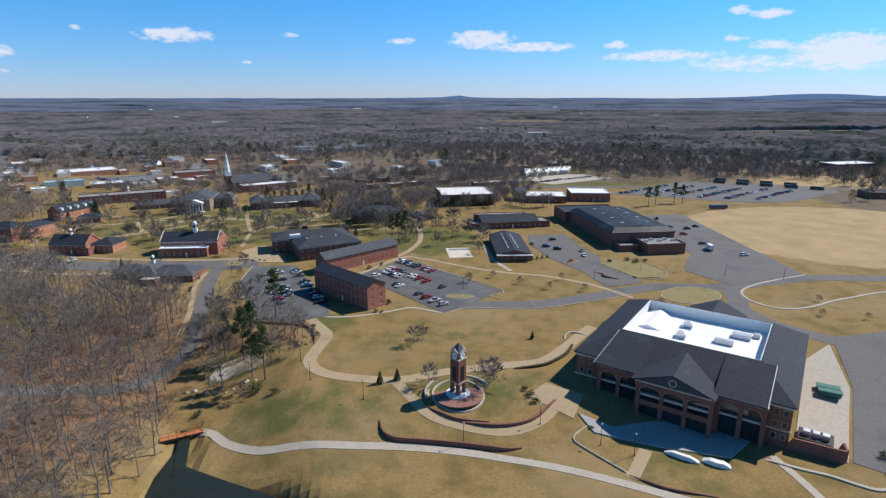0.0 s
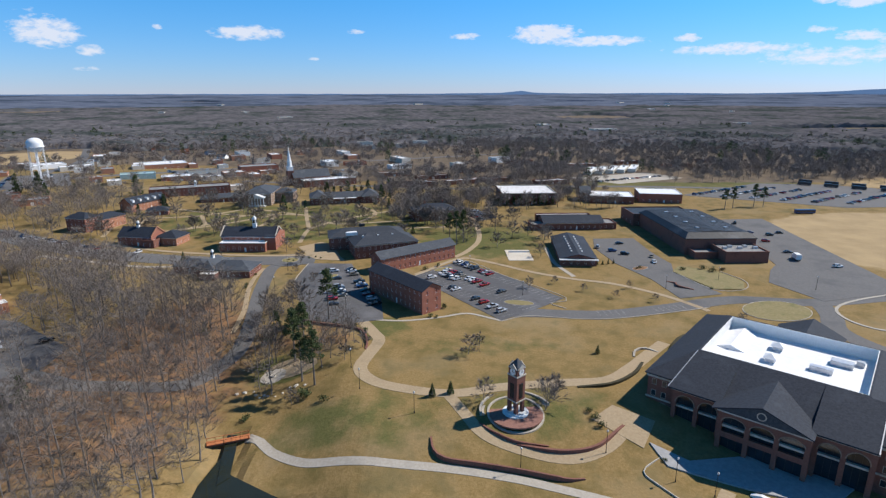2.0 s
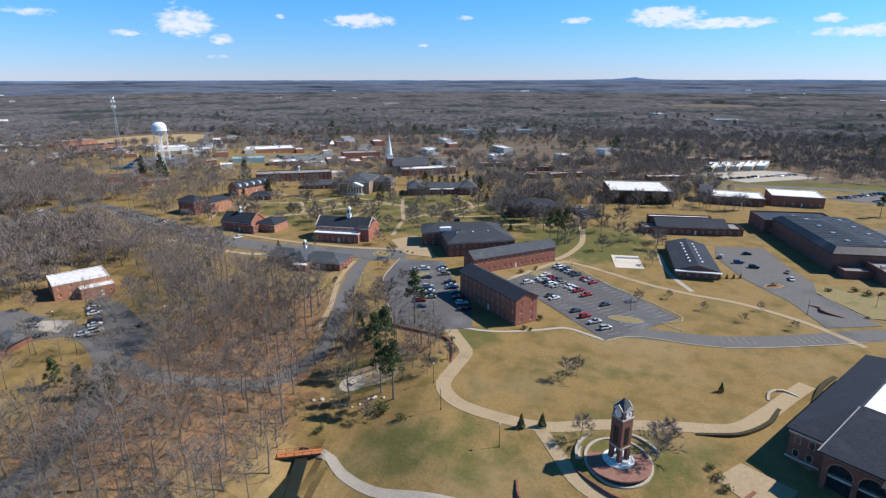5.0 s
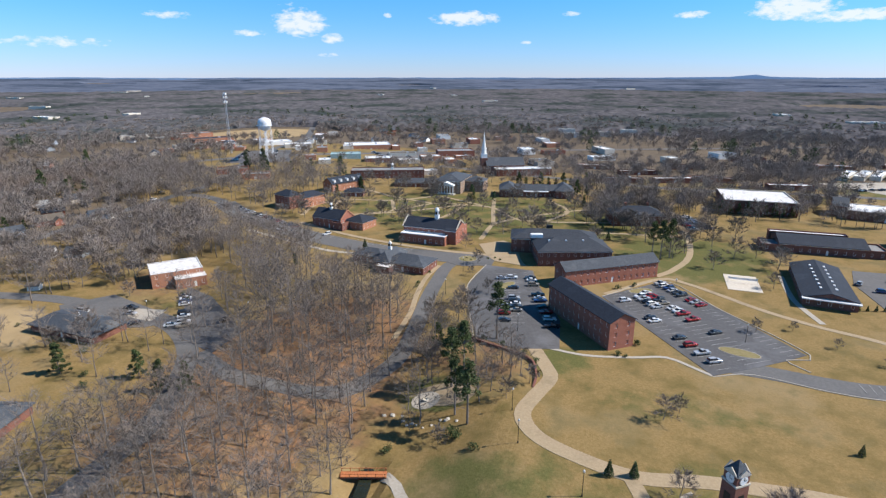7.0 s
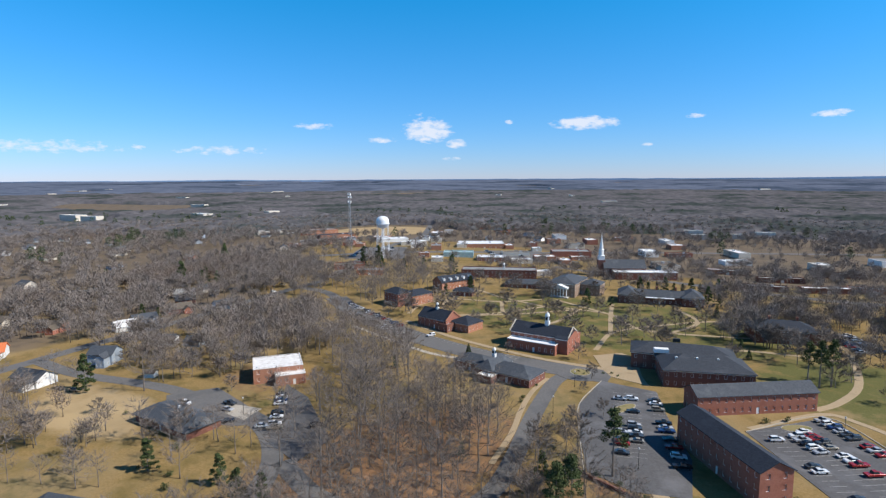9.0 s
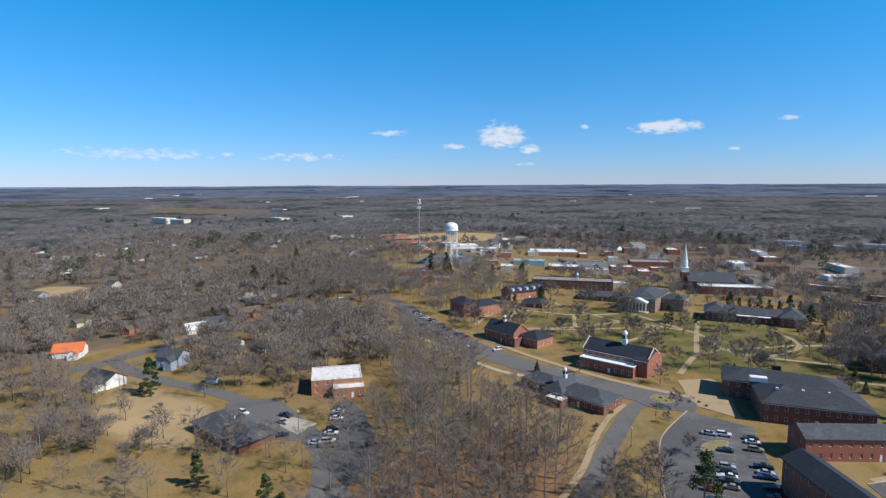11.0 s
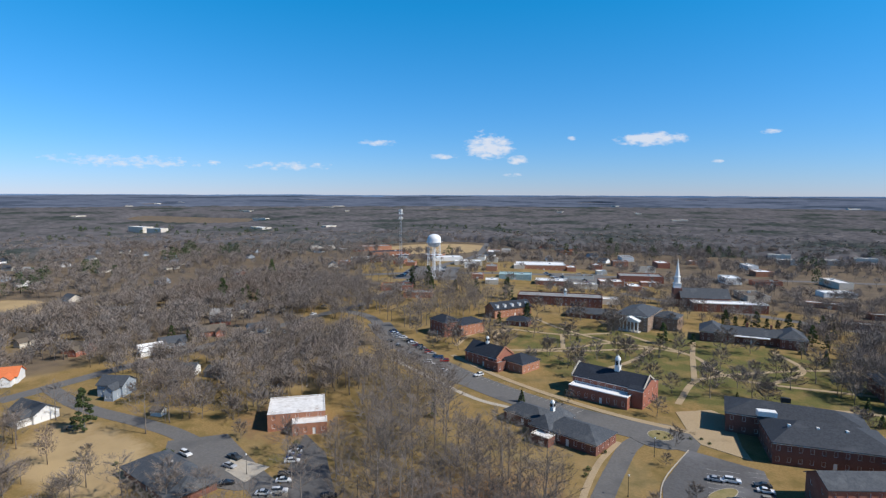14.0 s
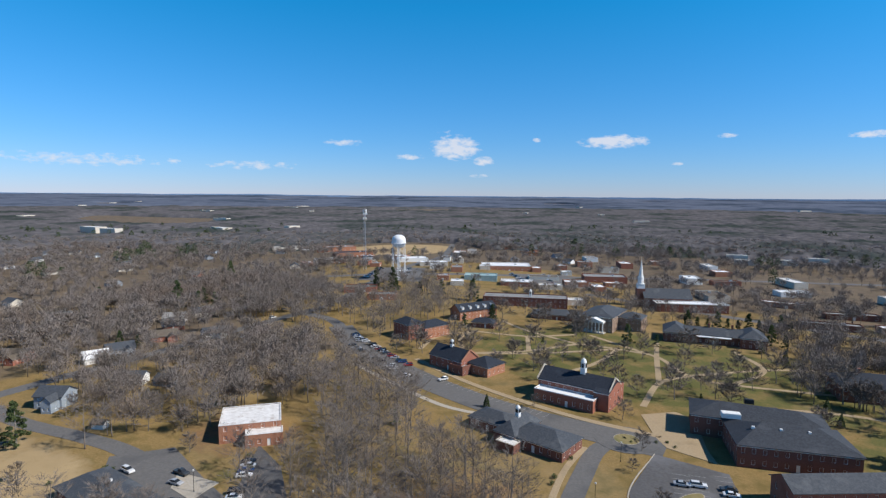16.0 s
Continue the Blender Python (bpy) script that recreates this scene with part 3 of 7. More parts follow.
road("path", [(-215, 305), (-186, 297), (-150, 288), (-128, 290)], 2.4, CONCRETE, "pale footpath at the edge of the woods", "path", lift=0.08)
road("path", [(-196, 330), (-160, 318), (-130, 312), (-100, 309), (-70, 311)], 3.0, PAVER, "tan walk beside the campus street", "path", lift=0.16)
road("path", [(-88, 287), (-87, 270), (-83, 252), (-77, 232), (-75, 215)], 2.0, PAVER, "pale footpath along the wood's edge", "path", lift=0.12)
area("plaza", [(-82, 327), (-72, 338), (-64, 334), (-55, 310), (-50, 301), (-66, 303), (-72, 310)], PAVER, "tan paved forecourt before the hall", "plaza", lift=0.16)
area("plaza", [(66, 146), (58, 152), (60, 144), (77, 136), (91, 131), (101, 138), (92, 150)], GREYPAVE, "grey paved terrace before the arcade", "terrace", lift=0.35)
area("plaza", [(45, 160), (52, 166), (62, 160), (56, 150)], PAVER, "tan paved landing in front of the hall", "plaza", lift=0.14)
area("service_yard", [(143.4, 176), (158.5, 185), (147, 160.6), (119.2, 127), (109.5, 133.5)], CONCRETE, "pale concrete service yard with bins", "yard", lift=0.2)
area("driveway", [(-178, 196), (-171, 190), (-160, 190), (-163, 200)], CONCRETE, "pale concrete drive beside the low house", "driveway", lift=0.2)

road("path", [(-27, 224), (-12, 223), (2, 227), (12, 231), (20, 227), (25, 224)], 1.3, CONCRETE, "narrow pale footpath past the dormitory end", "path", lift=0.1)
# grass islands and kerbs
GRASS = material("island_grass", (0.2, 0.17, 0.07), (0.27, 0.22, 0.11), 1.2, 0.95, c3=(0.12, 0.13, 0.045), scale3=0.15, where="World")


def island(cx, cy, rx, ry, turn=0.0, label="dry grass island with a pale kerb", soil=None):
    pts = ring_line(cx, cy, rx, ry, 16, turn)
    area("grass_island", pts, soil or GRASS, label, "traffic island", lift=0.22, keep=False)
    kerb(pts + pts[:2])


island(33.5, 243, 6.0, 2.6, radians(-10))
island(1, 288, 2.4, 5, radians(-53))
island(135, 237, 14, 10, radians(20))
island(-52, 273, 2.2, 6, radians(-20))
area("turning_circle", ring_line(-79, 301.5, 11, 11, 24), ASPHALT2, "grey asphalt turning circle", "road", lift=0.15)
island(-79, 301.5, 4.2, 4.2, label="round planted island in the turning circle")
island(98, 292, 4.5, 2.2, radians(30), label="planted island with small shrubs in the lot", soil=SOIL)
area("grass_island", [(118, 296), (112, 287), (121, 262), (134, 262), (139, 272), (134, 288)], GRASS, "dry grass lawn beside the gymnasium", "lawn", lift=0.3)
kerb([(112, 287), (121, 262), (134, 262), (140, 273), (135, 288)])
kerb([(-13, 276), (9, 303.5), (30, 279), (54, 249.5), (46.5, 243), (52, 237)])
kerb([(25, 223.5), (36, 229), (55, 226.5), (70, 227.5), (94, 234.5), (110, 240)])
kerb([(205, 261), (175, 250), (160, 240), (157, 228), (163, 219), (176, 219), (200, 228), (240, 236), (330, 232)], w=1.2)
kerb([(-68, 296), (-67, 268), (-58, 244), (-49, 223)])

# parking bay lines, one sheet of paint per lot
def bay_lines(rows):
    s = Shape()
    for (ax, ay), (bx, by), n, length, lift in rows:
        d = Vector((bx - ax, by - ay)).normalized()
        w = Vector((-d.y, d.x))
        for i in range(n + 1):
            p = Vector((ax, ay)) + (Vector((bx, by)) - Vector((ax, ay))) * i / n
            q = p + w * length
            e = d * 0.07
            pts = [p - e, p + e, q + e, q - e] if length > 0 else [q - e, q + e, p + e, p - e]
            s.face(*[(c.x, c.y, ground_z(c.x, c.y) + lift) for c in pts])
    return s


tagged(part("bay_lines", bay_lines([((9, 301), (51, 249), 25, -5, 0.15), ((-3, 289), (38, 238), 24, -5, 0.15), ((-3, 289), (38, 238), 24, 5, 0.15), ((-10, 278), (26, 228), 22, 5, 0.15)]), LINE),
       "worn white parking bay lines on asphalt", "road marking", kind="structure")
tagged(part("bay_lines", bay_lines([((-45, 294), (-23, 240), 20, -5, 0.15), ((-60, 286), (-44, 236), 18, 5, 0.15), ((-56, 288), (-40, 238), 18, 5, 0.15)]), LINE),
       "worn white parking bay lines on asphalt", "road marking", kind="structure")
tagged(part("bay_lines", bay_lines([((-245, 341), (-190, 319), 20, -5, 0.15), ((-186, 317), (-110, 306), 24, -5, 0.15), ((-240, 325), (-180, 303), 20, 5, 0.15)]), LINE),
       "worn white parking bay lines beside the street", "road marking", kind="structure")
tagged(part("bay_lines", bay_lines([((64, 229.5), (74, 231), 4, 5, 0.2), ((88, 234), (100, 238), 5, 5, 0.2)]), LINE), "white bay lines along the road", "road marking", kind="structure")

# pond
area("pond", [(-52.3, 149), (-47, 142), (-35, 135.5), (-23, 129.5), (-10, 121), (-6, 100), (-30, 92), (-52, 98), (-52, 122), (-53.5, 138)], WATER, "dark green still pond water", "water", z=-8.9, lift=0.0)
area("pond", [(-49, 138), (-47, 141), (-50, 153), (-52, 158.5), (-54.5, 158.5), (-54, 156), (-52.5, 150)], WATER, "narrow dark creek under the footbridge", "water", z=-8.75, lift=0.0)
AREAS.append(ring_line(-32, 114, 26, 26, 20))


# ---- buildings ----
WIN_CACHE = {}


def frame_ring(w, h, t, pane=False):
    """A rectangular frame as one piece, closed by a pane if asked."""
    s = Shape()
    loop = lambda k, y: [(-w / 2 + k, y, k), (w / 2 - k, y, k), (w / 2 - k, y, h - k), (-w / 2 + k, y, h - k)]
    s.v = loop(0, 0.1) + loop(0, 0.0) + loop(t, 0.0) + loop(t, 0.06)
    for j in range(3):
        for i in range(4):
            a, b = 4 * j + i, 4 * j + (i + 1) % 4
            s.f.append((a, b, b + 4, a + 4))
    if pane:
        s.f.append((12, 13, 14, 15))
    return s


def window_meshes(w, h, frame_mat):
    key = (round(w, 2), round(h, 2), frame_mat.name)
    if key not in WIN_CACHE:
        t = 0.1
        s = frame_ring(w, h, t)
        p = Shape()
        p.box(-w / 2 + t, 0.05, t, w / 2 - t, 0.07, h - t)
        WIN_CACHE[key] = (s.mesh("window", frame_mat), p.mesh("pane", GLASS))
    return WIN_CACHE[key]


FAR_CACHE = {}


def far_window(w, h, frame_mat):
    """Frame and pane in one mesh, for buildings that stay far off."""
    key = (round(w, 2), round(h, 2), frame_mat.name)
    if key not in FAR_CACHE:
        s = frame_ring(w, h, 0.12, pane=True)
        k = len(s.f) - 1
        me = s.mesh("window", frame_mat)
        me.materials.append(GLASS)
        for p in me.polygons:
            p.material_index = 1 if p.index >= k else 0
        FAR_CACHE[key] = me
    return FAR_CACHE[key]


def facade(s, a, b, z0, z1, holes, depth=0.16):
    """A wall face from a to b (outside on the right of the way), with holes (u0, u1, z0, z1) that have reveals."""
    a, b = Vector(a), Vector(b)
    d = (b - a)
    length = d.length
    d /= length
    n = Vector((d.y, -d.x))
    us = sorted({0.0, length, *[h[0] for h in holes], *[h[1] for h in holes]})
    zs = sorted({z0, z1, *[h[2] for h in holes], *[h[3] for h in holes]})

    def at(u, z, k=0.0):
        p = a + d * u - n * k
        return (p.x, p.y, z)

    for z_lo, z_hi in zip(zs, zs[1:]):
        for u_lo, u_hi in zip(us, us[1:]):
            if any(h[0] < u_hi - 1e-4 and h[1] > u_lo + 1e-4 and h[2] < z_hi - 1e-4 and h[3] > z_lo + 1e-4 for h in holes):
                continue
            s.face(at(u_lo, z_lo), at(u_hi, z_lo), at(u_hi, z_hi), at(u_lo, z_hi))
    for u0, u1, q0, q1 in holes:
        s.face(at(u0, q0), at(u1, q0), at(u1, q0, depth), at(u0, q0, depth))
        s.face(at(u0, q1, depth), at(u1, q1, depth), at(u1, q1), at(u0, q1))
        s.face(at(u0, q0), at(u0, q0, depth), at(u0, q1, depth), at(u0, q1))
        s.face(at(u1, q0, depth), at(u1, q0), at(u1, q1), at(u1, q1, depth))
        s.face(at(u0, q0, depth), at(u1, q0, depth), at(u1, q1, depth), at(u0, q1, depth))


FOOT = []


def add_block(root, cx, cy, turn, L, W, h, roof, rise, wall, roofm, storeys, bays, base=0.0, over=0.5, win=(1.1, 1.6), frame_mat=None, sides="0123", inset=None,
              parapet=0.5, door=True, trim=True, flatmat=None, first=1.0, storey=None):
    """One wing of a building under root: wall, roof, cornice, windows and a door. bays: windows along the length and the width."""
    m = pose(cx, cy, 0, 0, 0, turn)
    far = root.location.y > 325 or root.location.x < -210
    frame_mat = frame_mat or WHITE
    c = [(-L / 2, -W / 2), (L / 2, -W / 2), (L / 2, W / 2), (-L / 2, W / 2)]
    st = storey or h / max(storeys, 1)
    wall_shape = Shape()
    spots = []
    for i in range(4):
        a, b = c[i], c[(i + 1) % 4]
        length = L if i % 2 == 0 else W
        n = bays[i % 2] if str(i) in sides else 0
        holes = []
        for k in range(storeys):
            for j in range(n):
                u = length * (j + 0.5) / n
                z = base + st * k + first
                isdoor = door and i == 0 and k == 0 and j == n // 2
                w2, h2 = win[0] / 2, win[1]
                if isdoor:
                    z, h2 = base + 0.1, min(2.4, st - 0.3)
                if z + h2 > base + h - 0.15:
                    continue
                holes.append((u - w2, u + w2, z, z + h2))
                spots.append((i, u, z, h2, isdoor))
        facade(wall_shape, a, b, base - (2.2 if base == 0 else 0), base + h, holes)
    top = base + h
    if roof == "gable":
        for sx in (-1, 1):
            x = sx * L / 2
            pts = [(x, -W / 2, top), (x, W / 2, top), (x, 0, top + rise)]
            wall_shape.face(*(pts if sx > 0 else pts[::-1]))
    part("wall", wall_shape, wall, root, m=m)
    r = Shape()
    o, th = over, 0.22
    if roof == "gable":
        drop = rise * o / (W / 2)
        for sy in (-1, 1):
            e = [(-L / 2 - o, sy * (W / 2 + o), top - drop), (L / 2 + o, sy * (W / 2 + o), top - drop), (L / 2 + o, 0, top + rise), (-L / 2 - o, 0, top + rise)]
            if sy > 0:
                e = e[::-1]
            r.rings([[(x, y, z) for x, y, z in e], [(x, y, z + th) for x, y, z in e]])
        part("roof", r, roofm, root, m=m)
    elif roof == "hip":
        hx = (L / 2 - W / 2 * 0.9 if L > W else 0.0) if inset is None else inset
        hy = 0.0 if L > W else W / 2 - L / 2 * 0.9
        lo = [(-L / 2 - o, -W / 2 - o), (L / 2 + o, -W / 2 - o), (L / 2 + o, W / 2 + o), (-L / 2 - o, W / 2 + o)]
        hi = [(-hx, -hy), (hx, -hy), (hx, hy), (-hx, hy)]
        hi = [(x + (0.05 if x > 0 or (x == 0 and i in (1, 2)) else -0.05), y + (0.05 if i > 1 else -0.05)) for i, (x, y) in enumerate(hi)]
        r.rings([[(x, y, top - 0.05) for x, y in lo], [(x, y, top + 0.18) for x, y in lo], [(x, y, top + rise) for x, y in hi]])
        part("roof", r, roofm, root, m=m)
    else:
        r.box(-L / 2 + 0.3, -W / 2 + 0.3, top - 0.5, L / 2 - 0.3, W / 2 - 0.3, top - 0.15)
        part("roof", r, roofm, root, m=m)
        q = Shape()
        p = parapet
        q.box(-L / 2 - 0.06, -W / 2 - 0.06, top, L / 2 + 0.06, -W / 2 + 0.3, top + p)
        q.box(-L / 2 - 0.06, W / 2 - 0.3, top, L / 2 + 0.06, W / 2 + 0.06, top + p)
        q.box(-L / 2 - 0.06, -W / 2 + 0.3, top, -L / 2 + 0.3, W / 2 - 0.3, top + p)
        q.box(L / 2 - 0.3, -W / 2 + 0.3, top, L / 2 + 0.06, W / 2 - 0.3, top + p)
        part("parapet", q, flatmat or wall, root, m=m)
    if trim and roof != "flat":
        q = Shape()
        z0, z1 = top - 0.45, top - 0.06
        q.box(-L / 2 - 0.12, -W / 2 - 0.12, z0, L / 2 + 0.12, -W / 2 - 0.003, z1)
        q.box(-L / 2 - 0.12, W / 2 + 0.003, z0, L / 2 + 0.12, W / 2 + 0.12, z1)
        if roof == "hip":
            q.box(L / 2 + 0.003, -W / 2, z0, L / 2 + 0.12, W / 2, z1)
            q.box(-L / 2 - 0.12, -W / 2, z0, -L / 2 - 0.003, W / 2, z1)
        part("cornice", q, WHITE, root, m=m, label="white painted eaves board")
    for i, u, z, h2, isdoor in spots:
        a = Vector(c[i])
        d = (Vector(c[(i + 1) % 4]) - a).normalized()
        p = a + d * u
        n = Vector((d.y, -d.x))
        p = p - n * 0.13
        mm = m @ pose(p.x, p.y, z, 0, 0, math.degrees(math.atan2(d.y, d.x)))
        if isdoor:
            s = Shape()
            s.box(-win[0] / 2 + 0.02, -0.02, 0, win[0] / 2 - 0.02, 0.06, h2 - 0.02)
            part("door", s, WHITE if frame_mat is WHITE else DARKMETAL, root, m=mm)
            continue
        if far:
            part("window", far_window(win[0], h2, frame_mat), None, root, m=mm)
            continue
        fm, pm = window_meshes(win[0], h2, frame_mat)
        wob = part("window", fm, None, root, m=mm)
        part("pane", pm, None, wob)
    return m


def building(name, label, category, x, y, turn, L, W, z0=None, group=""):
    cs, sn = math.cos(radians(turn)), math.sin(radians(turn))
    if z0 is None:
        z0 = min(ground_z(x + cs * u * L / 2 - sn * v * W / 2, y + sn * u * L / 2 + cs * v * W / 2) for u in (-1, 0, 1) for v in (-1, 0, 1))
    FOOT.append((x, y, cs, sn, L / 2, W / 2))
    return empty(name, pose(x, y, z0, 0, 0, turn), label, category, group)


def cupola(root, x, y, z, size, height):
    """White square lantern with an arched belfry and a small dome."""
    s = Shape()
    s.lathe([(size * 0.75, z), (size * 0.75, z + height * 0.28), (size * 0.82, z + height * 0.3), (size * 0.82, z + height * 0.33)], 4, x, y, math.pi / 4)
    s.lathe([(size * 0.6, z + height * 0.33), (size * 0.6, z + height * 0.66), (size * 0.68, z + height * 0.68), (size * 0.68, z + height * 0.7)], 8, x, y)
    c = part("cupola", s, WHITE, root, "white wooden cupola")
    d = Shape()
    d.lathe([(size * 0.62, z + height * 0.7), (size * 0.5, z + height * 0.8), (size * 0.28, z + height * 0.88), (0.06, z + height * 0.92), (0.04, z + height)], 10, x, y)
    part("dome", d, WHITE, c)
    v = Shape()
    for i in range(4):
        a = math.pi / 2 * i
        dx, dy = math.cos(a), math.sin(a)
        px, py = x + dx * size * 0.58, y + dy * size * 0.58
        v.box(px - 0.12 - abs(dy) * size * 0.18, py - 0.12 - abs(dx) * size * 0.18, z + height * 0.38, px + 0.12 + abs(dy) * size * 0.18, py + 0.12 + abs(dx) * size * 0.18, z + height * 0.62)
    part("louvre", v, DARKMETAL, c)


def chimney(root, x, y, z, h=2.2, w=1.0, mat=None):
    s = Shape()
    s.box(x - w / 2, y - w / 2, z - 1.5, x + w / 2, y + w / 2, z + h)
    s.box(x - w / 2 - 0.12, y - w / 2 - 0.12, z + h, x + w / 2 + 0.12, y + w / 2 + 0.12, z + h + 0.25)
    part("chimney", s, mat or BRICK, root)


def roof_unit(root, x, y, z, w=1.6, d=1.2, h=1.0, mat=None):
    s = Shape()
    s.box(x - w / 2, y - d / 2, z, x + w / 2, y + d / 2, z + h)
    s.box(x - w / 2 + 0.15, y - d / 2 + 0.15, z + h, x + w / 2 - 0.15, y + d / 2 - 0.15, z + h + 0.12)
    part("roof_unit", s, mat or STEEL, root)


# dormitories
b = building("dormitory", "three-storey red brick dormitory with a dark gabled roof", "dormitory", -14.4, 245.8, -47.5, 37, 9.6)
add_block(b, 0, 0, 0, 37, 9.6, 9.7, "gable", 2.4, BRICK, SHINGLE, 3, (12, 2))
b = building("dormitory", "long two-storey red brick dormitory with a grey gabled roof", "dormitory", -14.0, 298.0, 39, 45, 9.5)
add_block(b, 0, 0, 0, 45, 9.5, 7.2, "gable", 2.6, BRICK, SHINGLE2, 2, (15, 2))
# large student hall
b = building("student_hall", "large brick student hall with two dark hipped roofs", "hall", -36, 318, 22, 40, 20)
add_block(b, 3, 0, 0, 34, 20, 7.0, "hip", 4.2, BRICK2, SHINGLE3, 2, (11, 6))
add_block(b, -2, 17.5, -8, 42, 17, 7.2, "hip", 3.4, BRICK2, SHINGLE3, 2, (11, 5), inset=12)
for i in range(3):
    roof_unit(b, -8 + 8 * i, -2.5, 9.3, 0.9, 0.9, 1.2, WHITE)
roof_unit(b, -12, 9, 8.6, 6, 3.0, 1.6, WHITE)
roof_unit(b, -4, 19, 10.6, 3, 1.5, 1.5, DARKMETAL)
# low hall with a cupola
b = building("low_hall", "low brick hall with hipped grey roofs and a white cupola", "hall", -108.5, 280.5, -3, 39, 15)
add_block(b, 9, -0.5, 0, 21, 14, 3.6, "hip", 3.0, BRICK2, SHINGLE2, 1, (7, 4), win=(1.2, 1.7))
add_block(b, -12, 2, 0, 16, 11, 3.6, "hip", 2.6, BRICK2, SHINGLE2, 1, (5, 3), win=(1.2, 1.7))
add_block(b, -1.5, 0, 0, 8, 17, 4.0, "hip", 3.6, BRICK2, SHINGLE2, 1, (2, 5), win=(1.2, 1.7))
add_block(b, 1.5, -10.5, 0, 7, 4.5, 3.0, "flat", 0, BRICK2, WEATHERED, 0, (0, 0), flatmat=STONE, parapet=0.2)
cupola(b, -1.5, 0, 7.2, 1.3, 4.6)
# hall with a white tower on its ridge
b = building("chapel_hall", "red brick hall with a dark gabled roof and white cupola", "hall", -108.3, 328.6, 1, 30, 13)
add_block(b, 0, 0, 0, 30, 13, 7.3, "gable", 4.0, BRICK, SHINGLE, 2, (9, 3), over=0.25)
add_block(b, -1.5, -9.4, 0, 25, 6, 4.8, "flat", 0, BRICK, MEMBRANE, 1, (8, 1), win=(1.2, 2.0), flatmat=WHITE, parapet=0.35)
add_block(b, 12.5, 1, 0, 6, 18, 7.3, "gable", 2.5, BRICK, SHINGLE, 2, (0, 4), over=0.2, door=False)
for sx in (-1, 1):
    s = Shape()
    for sy in (-1, 1):
        s.rings([[(sx * 15.3 - 0.2, sy * 6.9, 7.2), (sx * 15.3 + 0.2, sy * 6.9, 7.2), (sx * 15.3 + 0.2, sy * 6.9, 8.0), (sx * 15.3 - 0.2, sy * 6.9, 8.0)],
                 [(sx * 15.3 - 0.2, 0, 11.5), (sx * 15.3 + 0.2, 0, 11.5), (sx * 15.3 + 0.2, 0, 12.1), (sx * 15.3 - 0.2, 0, 12.1)]])
    part("gable_coping", s, STONE, b)
cupola(b, 2, 0, 10.9, 1.9, 7.2)
# hall with an end gable
b = building("gabled_hall", "red brick hall with dark roof, end gable and cupola", "hall", -173.8, 331.5, -7, 21, 12)
add_block(b, 0, 0, 0, 21, 12, 5.6, "gable", 4.4, BRICK, SHINGLE, 2, (6, 3), over=0.25)
add_block(b, 16, 5, 0, 13, 13, 4.6, "hip", 3.2, BRICKO, SHINGLE, 1, (4, 4), door=False)
add_block(b, 9, -5, 0, 8, 6, 4.0, "flat", 0, BRICK2, GREYROOF, 1, (2, 2), door=False)
cupola(b, -1, 0, 9.6, 1.3, 4.4)
s = Shape()
for sy in (-1, 1):
    s.rings([[(10.4, sy * 6.3, 5.5), (10.9, sy * 6.3, 5.5), (10.9, sy * 6.3, 6.3), (10.4, sy * 6.3, 6.3)], [(10.4, 0, 10.1), (10.9, 0, 10.1), (10.9, 0, 10.8), (10.4, 0, 10.8)]])
part("gable_coping", s, BRICKO, b)
# street-end hall
b = building("corner_hall", "three-storey red brick hall with a hipped dark roof", "hall", -228, 362, -14, 15, 11)
add_block(b, 0, 0, 0, 15, 11, 8.6, "hip", 3.0, BRICK, SHINGLE, 3, (5, 4))
add_block(b, 6, 12, 0, 12, 18, 6.8, "hip", 2.8, BRICKO, SHINGLE, 2, (4, 6), door=False)
b = building("dormer_hall", "red brick hall with white dormers and a dark roof", "hall", -226, 428, 68, 30, 12)
add_block(b, 0, 0, 0, 30, 12, 6.0, "gable", 3.8, BRICKO, SHINGLE, 2, (10, 3))
for i in range(5):
    s = Shape()
    s.box(-12 + 6 * i - 0.8, -5.2, 6.0, -12 + 6 * i + 0.8, -2.5, 8.0)
    s.rings([[(-12 + 6 * i - 1, -5.3, 8.0), (-12 + 6 * i + 1, -5.3, 8.0), (-12 + 6 * i, -5.3, 8.9)], [(-12 + 6 * i - 1, -1.8, 8.0), (-12 + 6 * i + 1, -1.8, 8.0), (-12 + 6 * i, -1.8, 8.9)]])
    part("dormer", s, WHITE, b)
b = building("annex", "small brick annex with a dark hipped roof", "annex", -206, 410, 20, 14, 10)
add_block(b, 0, 0, 0, 14, 10, 3.4, "hip", 2.4, BRICK2, SHINGLE, 1, (4, 3))
b = building("long_hall", "long curved-front brick hall with a flat dark roof", "hall", -218, 486, 26, 62, 18)
add_block(b, 0, 0, 0, 62, 18, 7.0, "flat", 0, BRICK2, GREYROOF, 2, (18, 5))
cupola(b, 4, 0, 6.8, 1.6, 6)
b = building("low_annex", "low brown brick building with a dark hipped roof", "annex", -180, 462, 20, 34, 14)
add_block(b, 0, 0, 0, 34, 14, 3.6, "hip", 2.8, BRICK2, SHINGLE2, 1, (9, 3))
